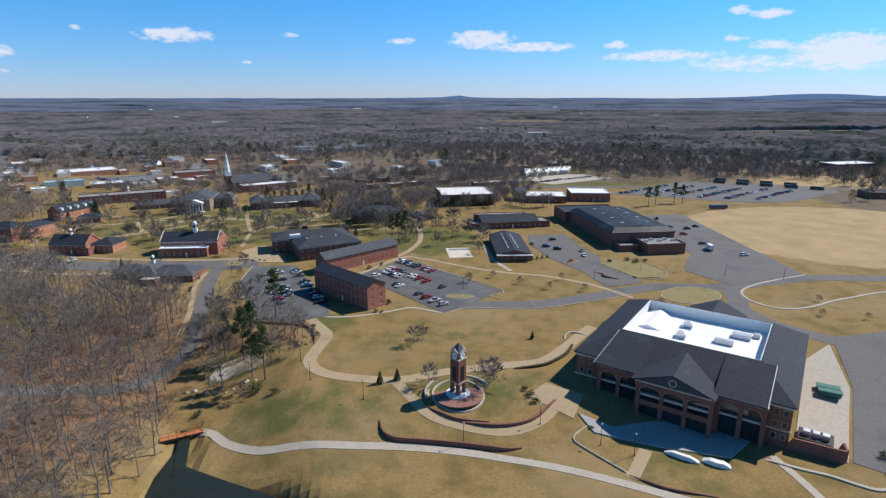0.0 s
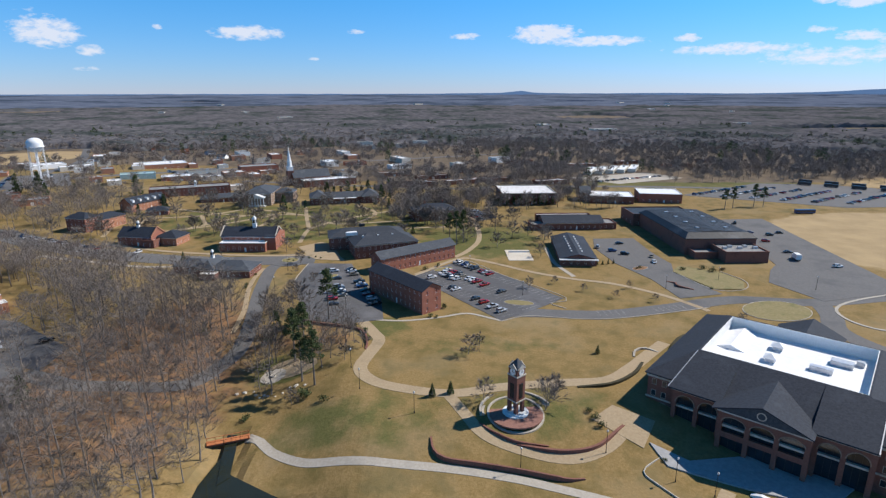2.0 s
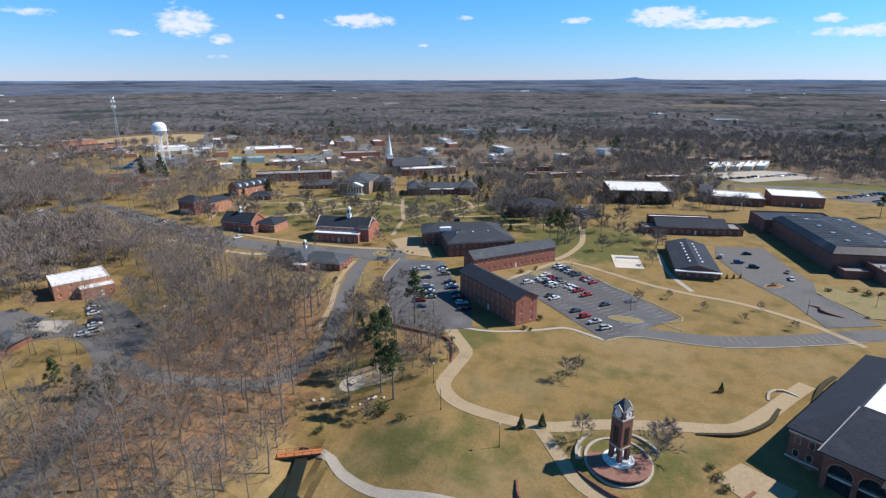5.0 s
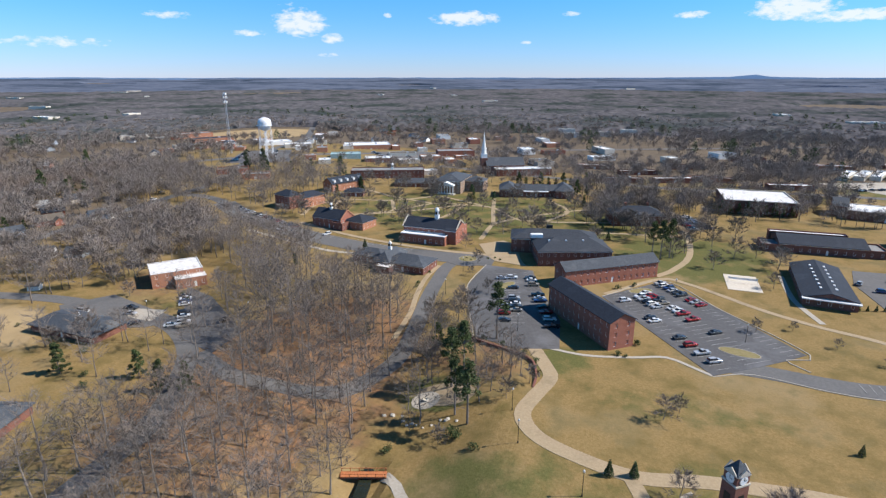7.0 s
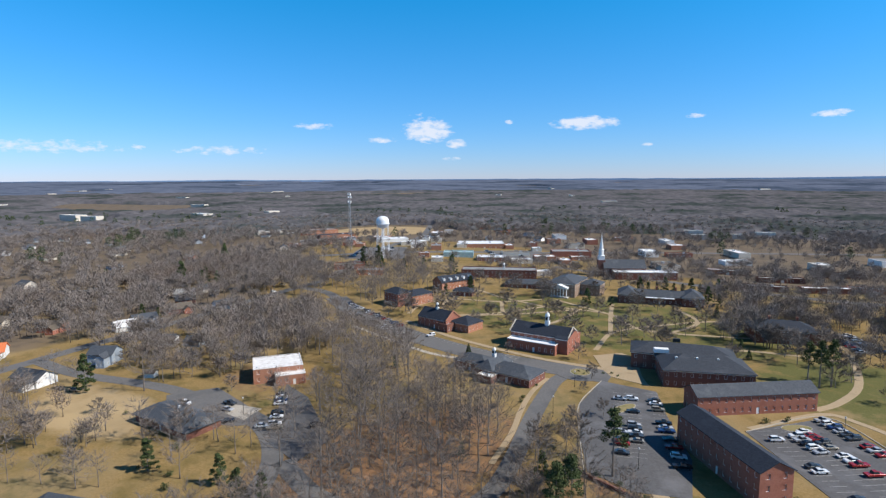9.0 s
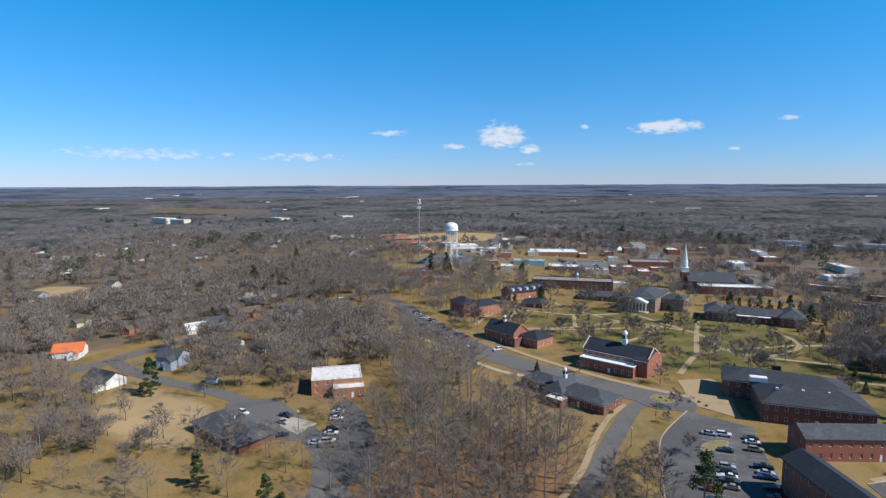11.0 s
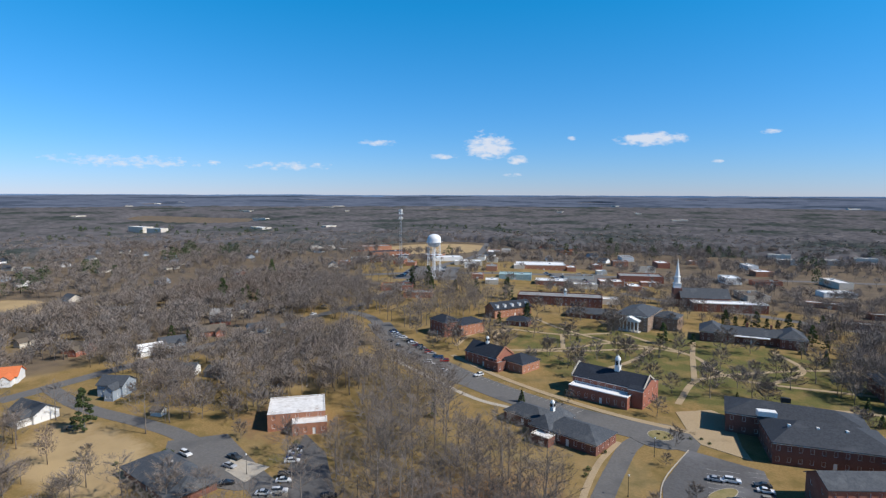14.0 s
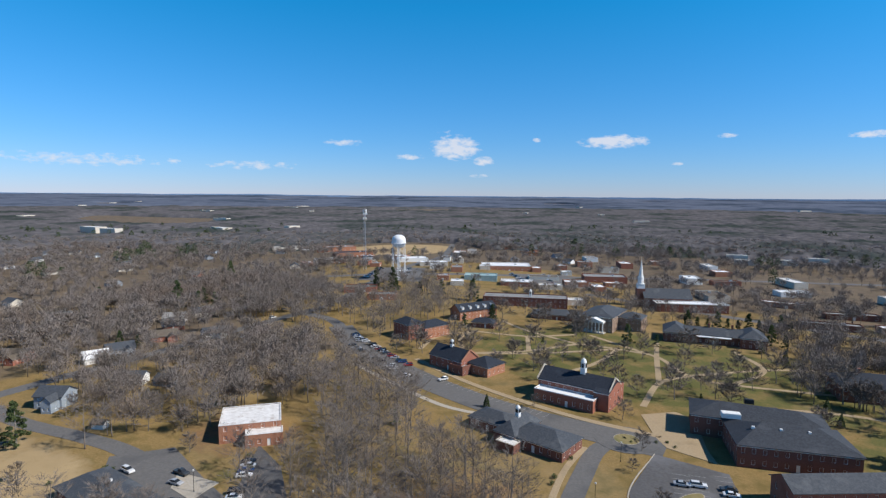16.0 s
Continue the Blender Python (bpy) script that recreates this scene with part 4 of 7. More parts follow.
# columned hall, twin-gabled hall, church
b = building("columned_hall", "tan brick hall with a white columned portico", "hall", -147, 458, 4, 22, 34)
add_block(b, 0, 2, 0, 20, 32, 9.5, "hip", 3.6, TANBRICK, SHINGLE2, 3, (6, 9))
add_block(b, 17, 6, 0, 14, 14, 8.0, "hip", 3.0, TANBRICK, SHINGLE2, 2, (4, 4), door=False)
s = Shape()
s.box(-6, -19.2, 6.4, 6, -14, 7.2)
s.rings([[(-6.2, -19.4, 7.2), (6.2, -19.4, 7.2), (0, -19.4, 9.4)], [(-6.2, -14, 7.2), (6.2, -14, 7.2), (0, -14, 9.4)]])
part("pediment", s, WHITE, b)
s = Shape()
s.box(-6.4, -19.6, -2, 6.4, -14, 0.6)
part("porch_floor", s, STONE, b)
for i in range(6):
    s = Shape()
    s.lathe([(0.5, 0.6), (0.42, 0.9), (0.38, 6.0), (0.5, 6.4)], 10, -5.4 + 2.16 * i, -18.6)
    part("column", s, WHITE, b)
b = building("twin_gabled_hall", "grey-roofed brick hall with two gabled end wings", "hall", -83.5, 463, 15, 52, 16)
add_block(b, 0, 0, 0, 30, 13, 5.2, "gable", 3.2, BRICK2, SHINGLE2, 2, (9, 2))
for sx in (-1, 1):
    add_block(b, sx * 20, 0, 0, 13, 20, 5.8, "hip", 4.2, BRICK2, SHINGLE2, 2, (4, 5), door=False)
chimney(b, -2, 0, 8.4)
chimney(b, 10, 0, 8.4)
s = Shape()
s.box(-9, -9.5, 4.4, 9, -6.4, 4.7)
part("porch_roof", s, MEMBRANE, b)
b = building("church", "brick church with a tall white steeple", "church", -134, 552, 30, 34, 16)
add_block(b, 0, 0, 0, 34, 16, 8.0, "gable", 6.0, BRICK2, SHINGLE2, 1, (7, 3), win=(1.2, 4.5), first=1.6)
add_block(b, 14, -14, 0, 50, 12, 6.0, "flat", 0, BRICK2, MEMBRANE, 2, (12, 3), flatmat=WHITE)
s = Shape()
s.box(-21.5, -3, -2, -15.5, 3, 14)
part("tower", s, BRICK2, b)
s = Shape()
s.lathe([(3.6, 14), (3.6, 17), (3.9, 17.2), (3.9, 17.6)], 4, -18.5, 0, math.pi / 4)
s.lathe([(2.2, 17.6), (2.2, 22), (2.5, 22.2), (2.5, 22.6), (1.8, 22.8), (0.1, 36), (0.03, 38)], 8, -18.5, 0)
part("steeple", s, WHITE, b, "tall white octagonal steeple")
# gymnasium
b = building("gymnasium", "large brick gymnasium with a dark metal roof", "gymnasium", 146, 352, 3, 38, 68)
add_block(b, 0, 0, 0, 38, 68, 8.6, "flat", 0, BRICK2, ROOFDARK, 1, (0, 0), trim=False, parapet=0.1)
s = Shape()
lo = [(-19.4, -34.4), (19.4, -34.4), (19.4, 34.4), (-19.4, 34.4)]
s.rings([[(x, y, 8.6) for x, y in lo], [(x, y, 9.0) for x, y in lo], [(x * 0.84, y * 0.88, 11.4) for x, y in lo], [(0 if False else x * 0.05, y * 0.86, 12.4) for x, y in lo]])
part("mansard_roof", s, ROOFDARK, b, "dark standing-seam metal roof")
for i in range(4):
    for j in (-1, 1):
        roof_unit(b, j * 8, -22 + 14 * i, 11.5, 2.2, 1.8, 0.8, STEEL)
s = Shape()
for j in range(19):
    for sx in (-1, 1):
        y = -28 + 3.1 * j
        s.rings([[(sx * 16.2, y - 0.04, 11.4), (sx * 16.2, y + 0.04, 11.4), (sx * 16.2, y + 0.04, 11.52), (sx * 16.2, y - 0.04, 11.52)], [(sx * 1.0, y - 0.04, 12.36), (sx * 1.0, y + 0.04, 12.36), (sx * 1.0, y + 0.04, 12.48), (sx * 1.0, y - 0.04, 12.48)]])
part("roof_seams", s, ROOFDARK, b)
add_block(b, -3, 46, 0, 40, 24, 7.5, "flat", 0, BRICK2, ROOFDARK, 1, (6, 3), door=False)
for i in range(5):
    roof_unit(b, -4 + 3 * i, 44, 7.4, 2.2, 4, 1.0, STEEL)
add_block(b, 6, -42, 0, 22, 16, 5.6, "flat", 0, BRICK2, GREYROOF, 1, (0, 0))
for i in range(5):
    roof_unit(b, -2 + 4 * i, -42 + (i % 2) * 3, 5.5, 2.4, 1.6, 1.0, STEEL)
add_block(b, -11, -38, 0, 12, 8, 3.2, "flat", 0, BRICK2, GREYROOF, 1, (0, 0))
# low hall with skylights
b = building("skylight_hall", "low brick hall with a dark roof and white skylights", "hall", 69.5, 318, -3, 18, 45)
add_block(b, 0, 0, 90, 45, 18, 3.6, "gable", 2.4, BRICK2, SHINGLE, 1, (12, 5))
s = Shape()
s.box(-9.6, -24.6, 3.3, 9.6, -22.6, 3.7)
part("canopy", s, WHITE, b, "white flat entrance canopy")
for sx in (-1, 1):
    for i in range(7):
        q = Shape()
        q.rings([[(sx * 2.6 - 0.6, -15 + 5 * i - 0.9, 5.0), (sx * 2.6 + 0.6, -15 + 5 * i - 0.9, 5.0), (sx * 2.6 + 0.6, -15 + 5 * i + 0.9, 5.0), (sx * 2.6 - 0.6, -15 + 5 * i + 0.9, 5.0)],
                 [(sx * 2.6 - 0.4, -15 + 5 * i - 0.7, 5.75), (sx * 2.6 + 0.4, -15 + 5 * i - 0.7, 5.75), (sx * 2.6 + 0.4, -15 + 5 * i + 0.7, 5.75), (sx * 2.6 - 0.4, -15 + 5 * i + 0.7, 5.75)]])
        part("skylight", q, WHITE, b)
b = building("flat_gabled_hall", "brick hall with a dark gabled roof and flat annexes", "hall", 80, 382, 4, 40, 20)
add_block(b, 0, 0, 0, 38, 20, 4.6, "gable", 2.8, BRICK2, SHINGLE, 1, (10, 4))
add_block(b, -2, 12.5, 0, 36, 5, 5.4, "flat", 0, BRICK2, MEMBRANE, 1, (8, 1), door=False)
add_block(b, 23, -2, 0, 9, 14, 3.6, "flat", 0, BRICK2, GREYROOF, 1, (2, 3), door=False)
add_block(b, -22, -4, 0, 10, 12, 3.4, "flat", 0, BRICK2, GREYROOF, 1, (2, 3), door=False)
b = building("flat_roofed_hall", "dark brick hall with a pale flat roof", "hall", 61, 474, 4, 42, 40)
add_block(b, 0, 0, 0, 42, 40, 8.8, "flat", 0, BRICK2, WEATHERED, 2, (12, 10), flatmat=STONE)
b = building("brick_store", "low brick building with a bright white flat roof", "building", 168, 478, -8, 32, 27)
add_block(b, 0, 0, 0, 32, 27, 7.0, "flat", 0, BRICK, MEMBRANE, 1, (6, 4), flatmat=WHITE, parapet=0.3)
b = building("brick_store", "low brick building with a white flat roof and gabled end", "building", 129, 473, -8, 33, 24)
add_block(b, 0, 0, 0, 33, 24, 5.6, "flat", 0, BRICK2, MEMBRANE, 1, (6, 4), flatmat=WHITE, parapet=0.3)
add_block(b, -20, 4, 0, 8, 18, 7, "gable", 3.5, BRICK2, SHINGLE2, 1, (2, 4), door=False)
b = building("dark_hall", "dark brick house-like hall under bare trees", "hall", -10, 406, 20, 30, 18)
add_block(b, 0, 0, 0, 30, 18, 6.5, "hip", 4, BRICK2, SHINGLE, 2, (8, 5))
chimney(b, -6, 0, 9.8)
chimney(b, 7, 0, 9.8)
# house with a weathered white roof
b = building("apartment_house", "orange brick house with a weathered white flat roof", "house", -184, 226.5, 53, 21, 20)
add_block(b, -1, 2.5, 0, 20, 17, 6.2, "flat", 0, BRICKO, WEATHERED, 2, (5, 4), flatmat=WEATHERED, parapet=0.12)
add_block(b, 3.5, -8.5, 0, 12, 5.5, 4.2, "flat", 0, BRICKO, WEATHERED, 1, (4, 2), flatmat=WEATHERED, parapet=0.1)
# low house with a dark roof
b = building("ranch_house", "low brick ranch house with a dark blue-grey roof", "house", -177, 176, 2, 29, 14)
add_block(b, 0, 0, 0, 29, 13, 2.7, "hip", 2.6, BRICK2, SHINGLE2, 1, (7, 3), over=0.9, inset=11)
roof_unit(b, -2, 2, 4.6, 0.5, 0.5, 0.7, WHITE)
b = building("ranch_house", "low dark-roofed house among bare trees", "house", -148, 128, 20, 20, 11)
add_block(b, 0, 0, 0, 20, 11, 2.7, "hip", 2.6, BRICK2, SHINGLE2, 1, (5, 3), over=0.7)

# ---- the large brick hall beside the clock tower ----
HALL_TURN = -39.0
HX, HY, HZ = 101.0, 171.5, -5.0
hall = building("activity_hall", "large brick hall with arcade, dark roof and white roof well", "hall", HX, HY, HALL_TURN, 60, 52, z0=HZ)
EAVE = 11.0
add_block(hall, 0, 2, 0, 58, 54, EAVE, "flat", 0, BRICK2, MEMBRANE, 3, (16, 14), trim=False, parapet=0.05, sides="123", win=(1.2, 1.7))


def sloped(root, lo, hi, z0, z1, th=0.35, mat=SHINGLE, name="roof"):
    """A roof collar between an outer and an inner rectangle (x0, y0, x1, y1), open in the middle."""
    s = Shape()
    ring = lambda r, z: [(r[0], r[1], z), (r[2], r[1], z), (r[2], r[3], z), (r[0], r[3], z)]
    loops = [ring(lo, z0 - th), ring(lo, z0), ring(hi, z1)]
    inner = (hi[0] + 0.5, hi[1] + 0.5, hi[2] - 0.5, hi[3] - 0.5)
    loops += [ring(inner, z1), ring(inner, z0 - th)]
    s.rings(loops, caps=False)
    return part(name, s, mat, root)


WELL = (-20, -12.5, 20, 21)
sloped(hall, (-29.8, -25.8, 29.8, 30), WELL, EAVE + 0.3, EAVE + 5.2)
s = Shape()
x0, y0, x1, y1 = WELL
for a in ((x0 + 0.55, y0 + 0.55, x1 - 0.55, y0 + 0.75), (x0 + 0.55, y1 - 0.75, x1 - 0.55, y1 - 0.55), (x0 + 0.55, y0 + 0.75, x0 + 0.75, y1 - 0.75), (x1 - 0.75, y0 + 0.75, x1 - 0.55, y1 - 0.75)):
    s.box(a[0], a[1], EAVE + 0.2, a[2], a[3], EAVE + 5.15)
part("well_lining", s, WHITE, hall, "white lining of the roof well")
s = Shape()
s.box(x0 + 0.8, y0 + 0.8, EAVE + 1.2, x1 - 0.8, y1 - 0.8, EAVE + 1.6)
part("well_floor", s, MEMBRANE, hall, "bright white roof membrane")
for ux, uy, w, d in ((-4, 11, 2.6, 2.6), (-4, 1, 2.6, 2.6), (8, 3, 5.5, 2), (12, 11, 5.5, 3.0), (16, 14, 2, 2)):
    roof_unit(hall, ux, uy, EAVE + 1.6, w, d, 1.3, STEEL)
for ux, uy in ((-4, 11), (-4, 1)):
    s = Shape()
    s.lathe([(2.6, EAVE + 2.9), (0.1, EAVE + 4.0)], 4, ux, uy, math.pi / 4)
    part("hood", s, MEMBRANE, hall)
s = Shape()
s.rings([[(-19, 2, EAVE + 1.6), (-11, 2, EAVE + 1.6), (-15, 2, EAVE + 3.0)][::-1], [(-19, 19, EAVE + 1.6), (-11, 19, EAVE + 1.6), (-15, 19, EAVE + 3.0)][::-1]])
part("low_ridge", s, MEMBRANE, hall, "low white membrane ridge")
# projecting front: two steps and a gabled arcade
def front_block(x0, x1, y, eave, piers, arch, tall):
    """A projecting brick bay of arched openings; tall ones reach down to the terrace, the others stand over an open ground floor."""
    w = (x1 - x0) / piers
    back, pier, top = -25, 1.1, eave - 0.8
    for i in range(piers):
        a, b2 = x0 + w * i, x0 + w * (i + 1)
        s = Shape()
        s.box(a, y, -2.0, a + pier, back, top)
        if i == piers - 1:
            s.box(b2 - 0.02, y, -2.0, b2 + pier, back, top)
        cx2, r = (a + pier + b2) / 2, (b2 - a - pier) / 2
        zc = eave - 1.9 - r * arch
        steps = 12
        curve = [(cx2 + r * math.cos(math.pi * k / steps), zc + r * arch * math.sin(math.pi * k / steps)) for k in range(steps + 1)]
        for p0, p1 in zip(curve, curve[1:]):
            s.face((p1[0], y, p1[1]), (p0[0], y, p0[1]), (p0[0], y, top), (p1[0], y, top))
            s.face((p0[0], y, p0[1]), (p1[0], y, p1[1]), (p1[0], y + 1.0, p1[1]), (p0[0], y + 1.0, p0[1]))
        if not tall:
            s.box(a + pier - 0.02, y + 0.06, 3.4, b2 + 0.02, y + 0.9, 4.9)
        bay = part("arch_bay", s, BRICK2, hall)
        s = Shape()
        ring = []
        for k in range(steps + 1):
            c0, s0 = math.cos(math.pi * k / steps), math.sin(math.pi * k / steps)
            ring.append([(cx2 + q * c0, yy, zc + (q - r + r * arch) * s0) for q, yy in ((r + 0.02, y - 0.1), (r + 0.26, y - 0.1), (r + 0.26, y + 0.05), (r + 0.02, y + 0.05))])
        s.rings(ring)
        part("archivolt", s, TANBRICK, bay, "pale stone arch trim")
        q = Shape()
        q.box(a + pier, y + 1.4, -1.0, b2, y + 1.6, eave - 1.2)
        gl = part("arch_window", q, GLASS, hall)
        q = Shape()
        q.box(a + pier, y + 0.5, 6.1 if not tall else 5.2, b2, y + 1.38, 6.7 if not tall else 5.7)
        part("floor_band", q, STONE, gl, "pale band between the storeys")
        q = Shape()
        for k in range(1, 3):
            xx = a + pier + (b2 - a - pier) * k / 3
            q.box(xx - 0.05, y + 1.3, -1.0, xx + 0.05, y + 1.38, eave - 1.4)
        part("mullions", q, DARKMETAL, gl)
    c = Shape()
    c.box(x0 - 0.3, y - 0.35, eave - 0.8, x1 + 1.3, y + 0.8, eave - 0.25)
    part("cornice", c, STONE, hall, "pale stone cornice")


front_block(-21, -9.5, -28.5, EAVE, 2, 1.0, True)
front_block(-8.5, 10.5, -32.0, EAVE + 0.2, 3, 0.62, False)
front_block(11.5, 22.5, -28.5, EAVE, 2, 1.0, True)
# gabled roof over the front
s = Shape()
for sx in (-1, 1):
    e = [(1 + sx * 11.0, -33.0, EAVE), (1, -33.0, EAVE + 4.0), (1, -15.5, EAVE + 4.0), (1 + sx * 11.0, -22, EAVE)]
    if sx > 0:
        e = [e[0], e[3], e[2], e[1]]
    s.rings([[(x, y, z - 0.3) for x, y, z in e], e])
part("gable_roof", s, SHINGLE, hall)
s = Shape()
s.rings([[(-9.2, -32.4, EAVE - 0.2), (11.2, -32.4, EAVE - 0.2), (1, -32.4, EAVE + 3.6)][::-1], [(-9.2, -31.9, EAVE - 0.2), (11.2, -31.9, EAVE - 0.2), (1, -31.9, EAVE + 3.6)][::-1]])
gable = part("front_gable", s, SHINGLE2, hall, "grey front gable")
s = Shape()
for i in range(20):
    a0, a1 = 2 * math.pi * i / 20, 2 * math.pi * (i + 1) / 20
    s.face((1 + 1.1 * math.cos(a0), -32.46, EAVE + 1.4 + 1.1 * math.sin(a0)), (1 + 1.1 * math.cos(a1), -32.46, EAVE + 1.4 + 1.1 * math.sin(a1)),
           (1 + 0.8 * math.cos(a1), -32.46, EAVE + 1.4 + 0.8 * math.sin(a1)), (1 + 0.8 * math.cos(a0), -32.46, EAVE + 1.4 + 0.8 * math.sin(a0)))
part("round_emblem", s, STONE, gable)
for xa, xb in ((-22, -8.8), (10.8, 23.6)):
    s = Shape()
    e = [(xa, -29.6, EAVE), (xb, -29.6, EAVE), (xb, -13, EAVE + 5.0), (xa + (2 if xa < 0 else 0), -13, EAVE + 5.0)]
    s.rings([[(x, y, z - 0.3) for x, y, z in e], [(x, y, z + 0.1) for x, y, z in e]])
    part("step_roof", s, SHINGLE, hall)
# wing windows on the front
for x in (-27.2, -24.4, 25.4, 27.6):
    for k in range(3):
        fm, pm = window_meshes(1.3, 1.8, STONE)
        wob = part("window", fm, None, hall, m=pose(x, -25.06, 1.0 + 3.4 * k))
        part("pane", pm, None, wob)
s = Shape()
s.box(-29.3, -25.3, 3.7, -22.2, -25.01, 4.1)
s.box(23.6, -25.3, 3.7, 29.3, -25.01, 4.1)
s.box(-29.3, -25.35, EAVE - 0.9, -22.2, -25.01, EAVE - 0.2)
s.box(23.6, -25.35, EAVE - 0.9, 29.3, -25.01, EAVE - 0.2)
part("stone_band", s, STONE, hall)
# rear entrance wing and its roof
add_block(hall, 1, 33, 0, 17, 8, EAVE - 0.1, "flat", 0, BRICK2, GREYROOF, 2, (4, 2), parapet=0.02, sides="123", door=False)
s = Shape()
e0 = [(-8.6, EAVE), (10.6, EAVE), (1, EAVE + 4.4)]
s.rings([[(x, 21.4, z) for x, z in e0][::-1], [(x, 37.8, z) for x, z in e0][::-1]])
part("rear_gable_roof", s, SHINGLE, hall)
# pale trim along the roof edges of the front
for xa, ya, xb, yb, za, zb in ((-22.0, -29.7, -20.0, -13, EAVE + 0.1, EAVE + 5.1), (23.6, -29.7, 23.6, -13, EAVE + 0.1, EAVE + 5.1)):
    s = Shape()
    s.rings([[(xa - 0.12, ya, za), (xa + 0.12, ya, za), (xa + 0.12, ya, za + 0.14), (xa - 0.12, ya, za + 0.14)], [(xb - 0.12, yb, zb), (xb + 0.12, yb, zb), (xb + 0.12, yb, zb + 0.14), (xb - 0.12, yb, zb + 0.14)]])
    part("roof_edge", s, STEEL, hall)


# ---- clock tower and its circle ----
TX, TY = 24.6, 161.5
TZ = ground_z(TX, TY)
area("tower_plaza", ring_line(TX, TY - 0.5, 7.4, 7.4, 24), PLAZA, "round red brick plaza with a pale rim", "plaza", z=TZ, lift=0.25)
rim = ring_line(TX, TY - 0.5, 7.5, 7.5, 28)
kerb(rim + rim[:2], w=0.6, lift=0.32)
tower = empty("clock_tower", pose(TX, TY, TZ, 0, 0, 42), "brick clock tower with open base, pale bands and grey pyramid roof", "clock tower")
s = Shape()
s.lathe([(3.6, -0.5), (3.6, 0.45), (2.6, 0.46), (2.6, 0.75)], 20)
part("base", s, WHITE, tower, "round white base")
for i, (sx, sy) in enumerate(((-1, -1), (1, -1), (1, 1), (-1, 1))):
    s = Shape()
    s.box(sx * 1.2 - 0.45, sy * 1.2 - 0.45, 0.7, sx * 1.2 + 0.45, sy * 1.2 + 0.45, 4.2)
    part("pier", s, BRICK2, tower)
s = Shape()
s.box(-1.65, -1.65, 4.2, 1.65, 1.65, 11.6)
part("shaft", s, BRICK2, tower)
for z in (4.2, 11.6):
    s = Shape()
    s.box(-1.78, -1.78, z, 1.78, 1.78, z + 0.35)
    part("band", s, STONE, tower, "pale stone band")
s = Shape()
s.box(-1.55, -1.55, 11.95, 1.55, 1.55, 13.8)
part("belfry", s, BRICK2, tower)
for i in range(4):
    m = pose(0, 0, 0, 0, 0, 90 * i)
    s = Shape()
    s.box(-0.7, -1.72, 5.2, 0.7, -1.651, 9.6)
    part("panel", s, STONE if i in (1, 2) else DARKMETAL, tower, m=m)
    s = Shape()
    s.rings([[(0.95 * math.cos(a), -1.72, 12.9 + 0.95 * math.sin(a)) for a in [2 * math.pi * k / 20 for k in range(20)]], [(0.95 * math.cos(a), -1.56, 12.9 + 0.95 * math.sin(a)) for a in [2 * math.pi * k / 20 for k in range(20)]]])
    dial = part("clock_dial", s, WHITE, tower, "white clock dial", m=m)
    s = Shape()
    s.box(-0.05, -1.77, 12.9, 0.05, -1.73, 13.6)
    s.box(-0.02, -1.77, 12.86, 0.6, -1.73, 12.96)
    part("clock_pointers", s, DARKMETAL, dial)
    s = Shape()
    s.rings([[(-1.6, -1.75, 13.8), (1.6, -1.75, 13.8), (0, -1.75, 15.2)][::-1], [(-1.6, -1.5, 13.8), (1.6, -1.5, 13.8), (0, -1.5, 15.2)][::-1]])
    part("gablet", s, STONE, tower, m=m)
s = Shape()
s.lathe([(2.3, 13.8), (2.25, 14.0), (0.08, 16.4)], 4, 0, 0, math.pi / 4)
part("pyramid_roof", s, SHINGLE2, tower, "grey pyramid roof")
# curved pale benches round the tower
for a0, a1, r in ((20, 75, 9.0), (130, 190, 8.6)):
    bench = empty("curved_bench", pose(TX, TY, TZ), "curved pale stone bench wall by the tower", "bench")
    for rr, z0, z1, nm in ((r, 0.0, 0.45, "seat"), (r + 0.7, 0.0, 1.1, "backrest")):
        s = Shape()
        n = 8
        rings = []
        for i in range(n + 1):
            a = radians(a0 + (a1 - a0) * i / n)
            rings.append([(rr * math.cos(a), rr * math.sin(a), z0 - 0.4), ((rr + 0.6) * math.cos(a), (rr + 0.6) * math.sin(a), z0 - 0.4), ((rr + 0.6) * math.cos(a), (rr + 0.6) * math.sin(a), z1), (rr * math.cos(a), rr * math.sin(a), z1)])
        s.rings(rings)
        part(nm, s, CONCRETE, bench)


# ---- walls along the paths ----
def wall_line(name, line, w, h, mat, label, category, taper=0.18):
    s = Shape()
    pts = smooth_line(line, 1.5)
    rings = []
    for i, p in enumerate(pts):
        d = (pts[min(i + 1, len(pts) - 1)] - pts[max(i - 1, 0)]).normalized()
        n = Vector((-d.y, d.x)) * w / 2
        z = ground_z(p.x, p.y)
        k = min(1, 0.25 + min(i, len(pts) - 1 - i) * taper)
        rings.append([(p.x + n.x, p.y + n.y, z - 1), (p.x - n.x, p.y - n.y, z - 1), (p.x - n.x, p.y - n.y, z + h * k), (p.x + n.x, p.y + n.y, z + h * k)])
    s.rings(rings)
    return tagged(part(name, s, mat), label, category)


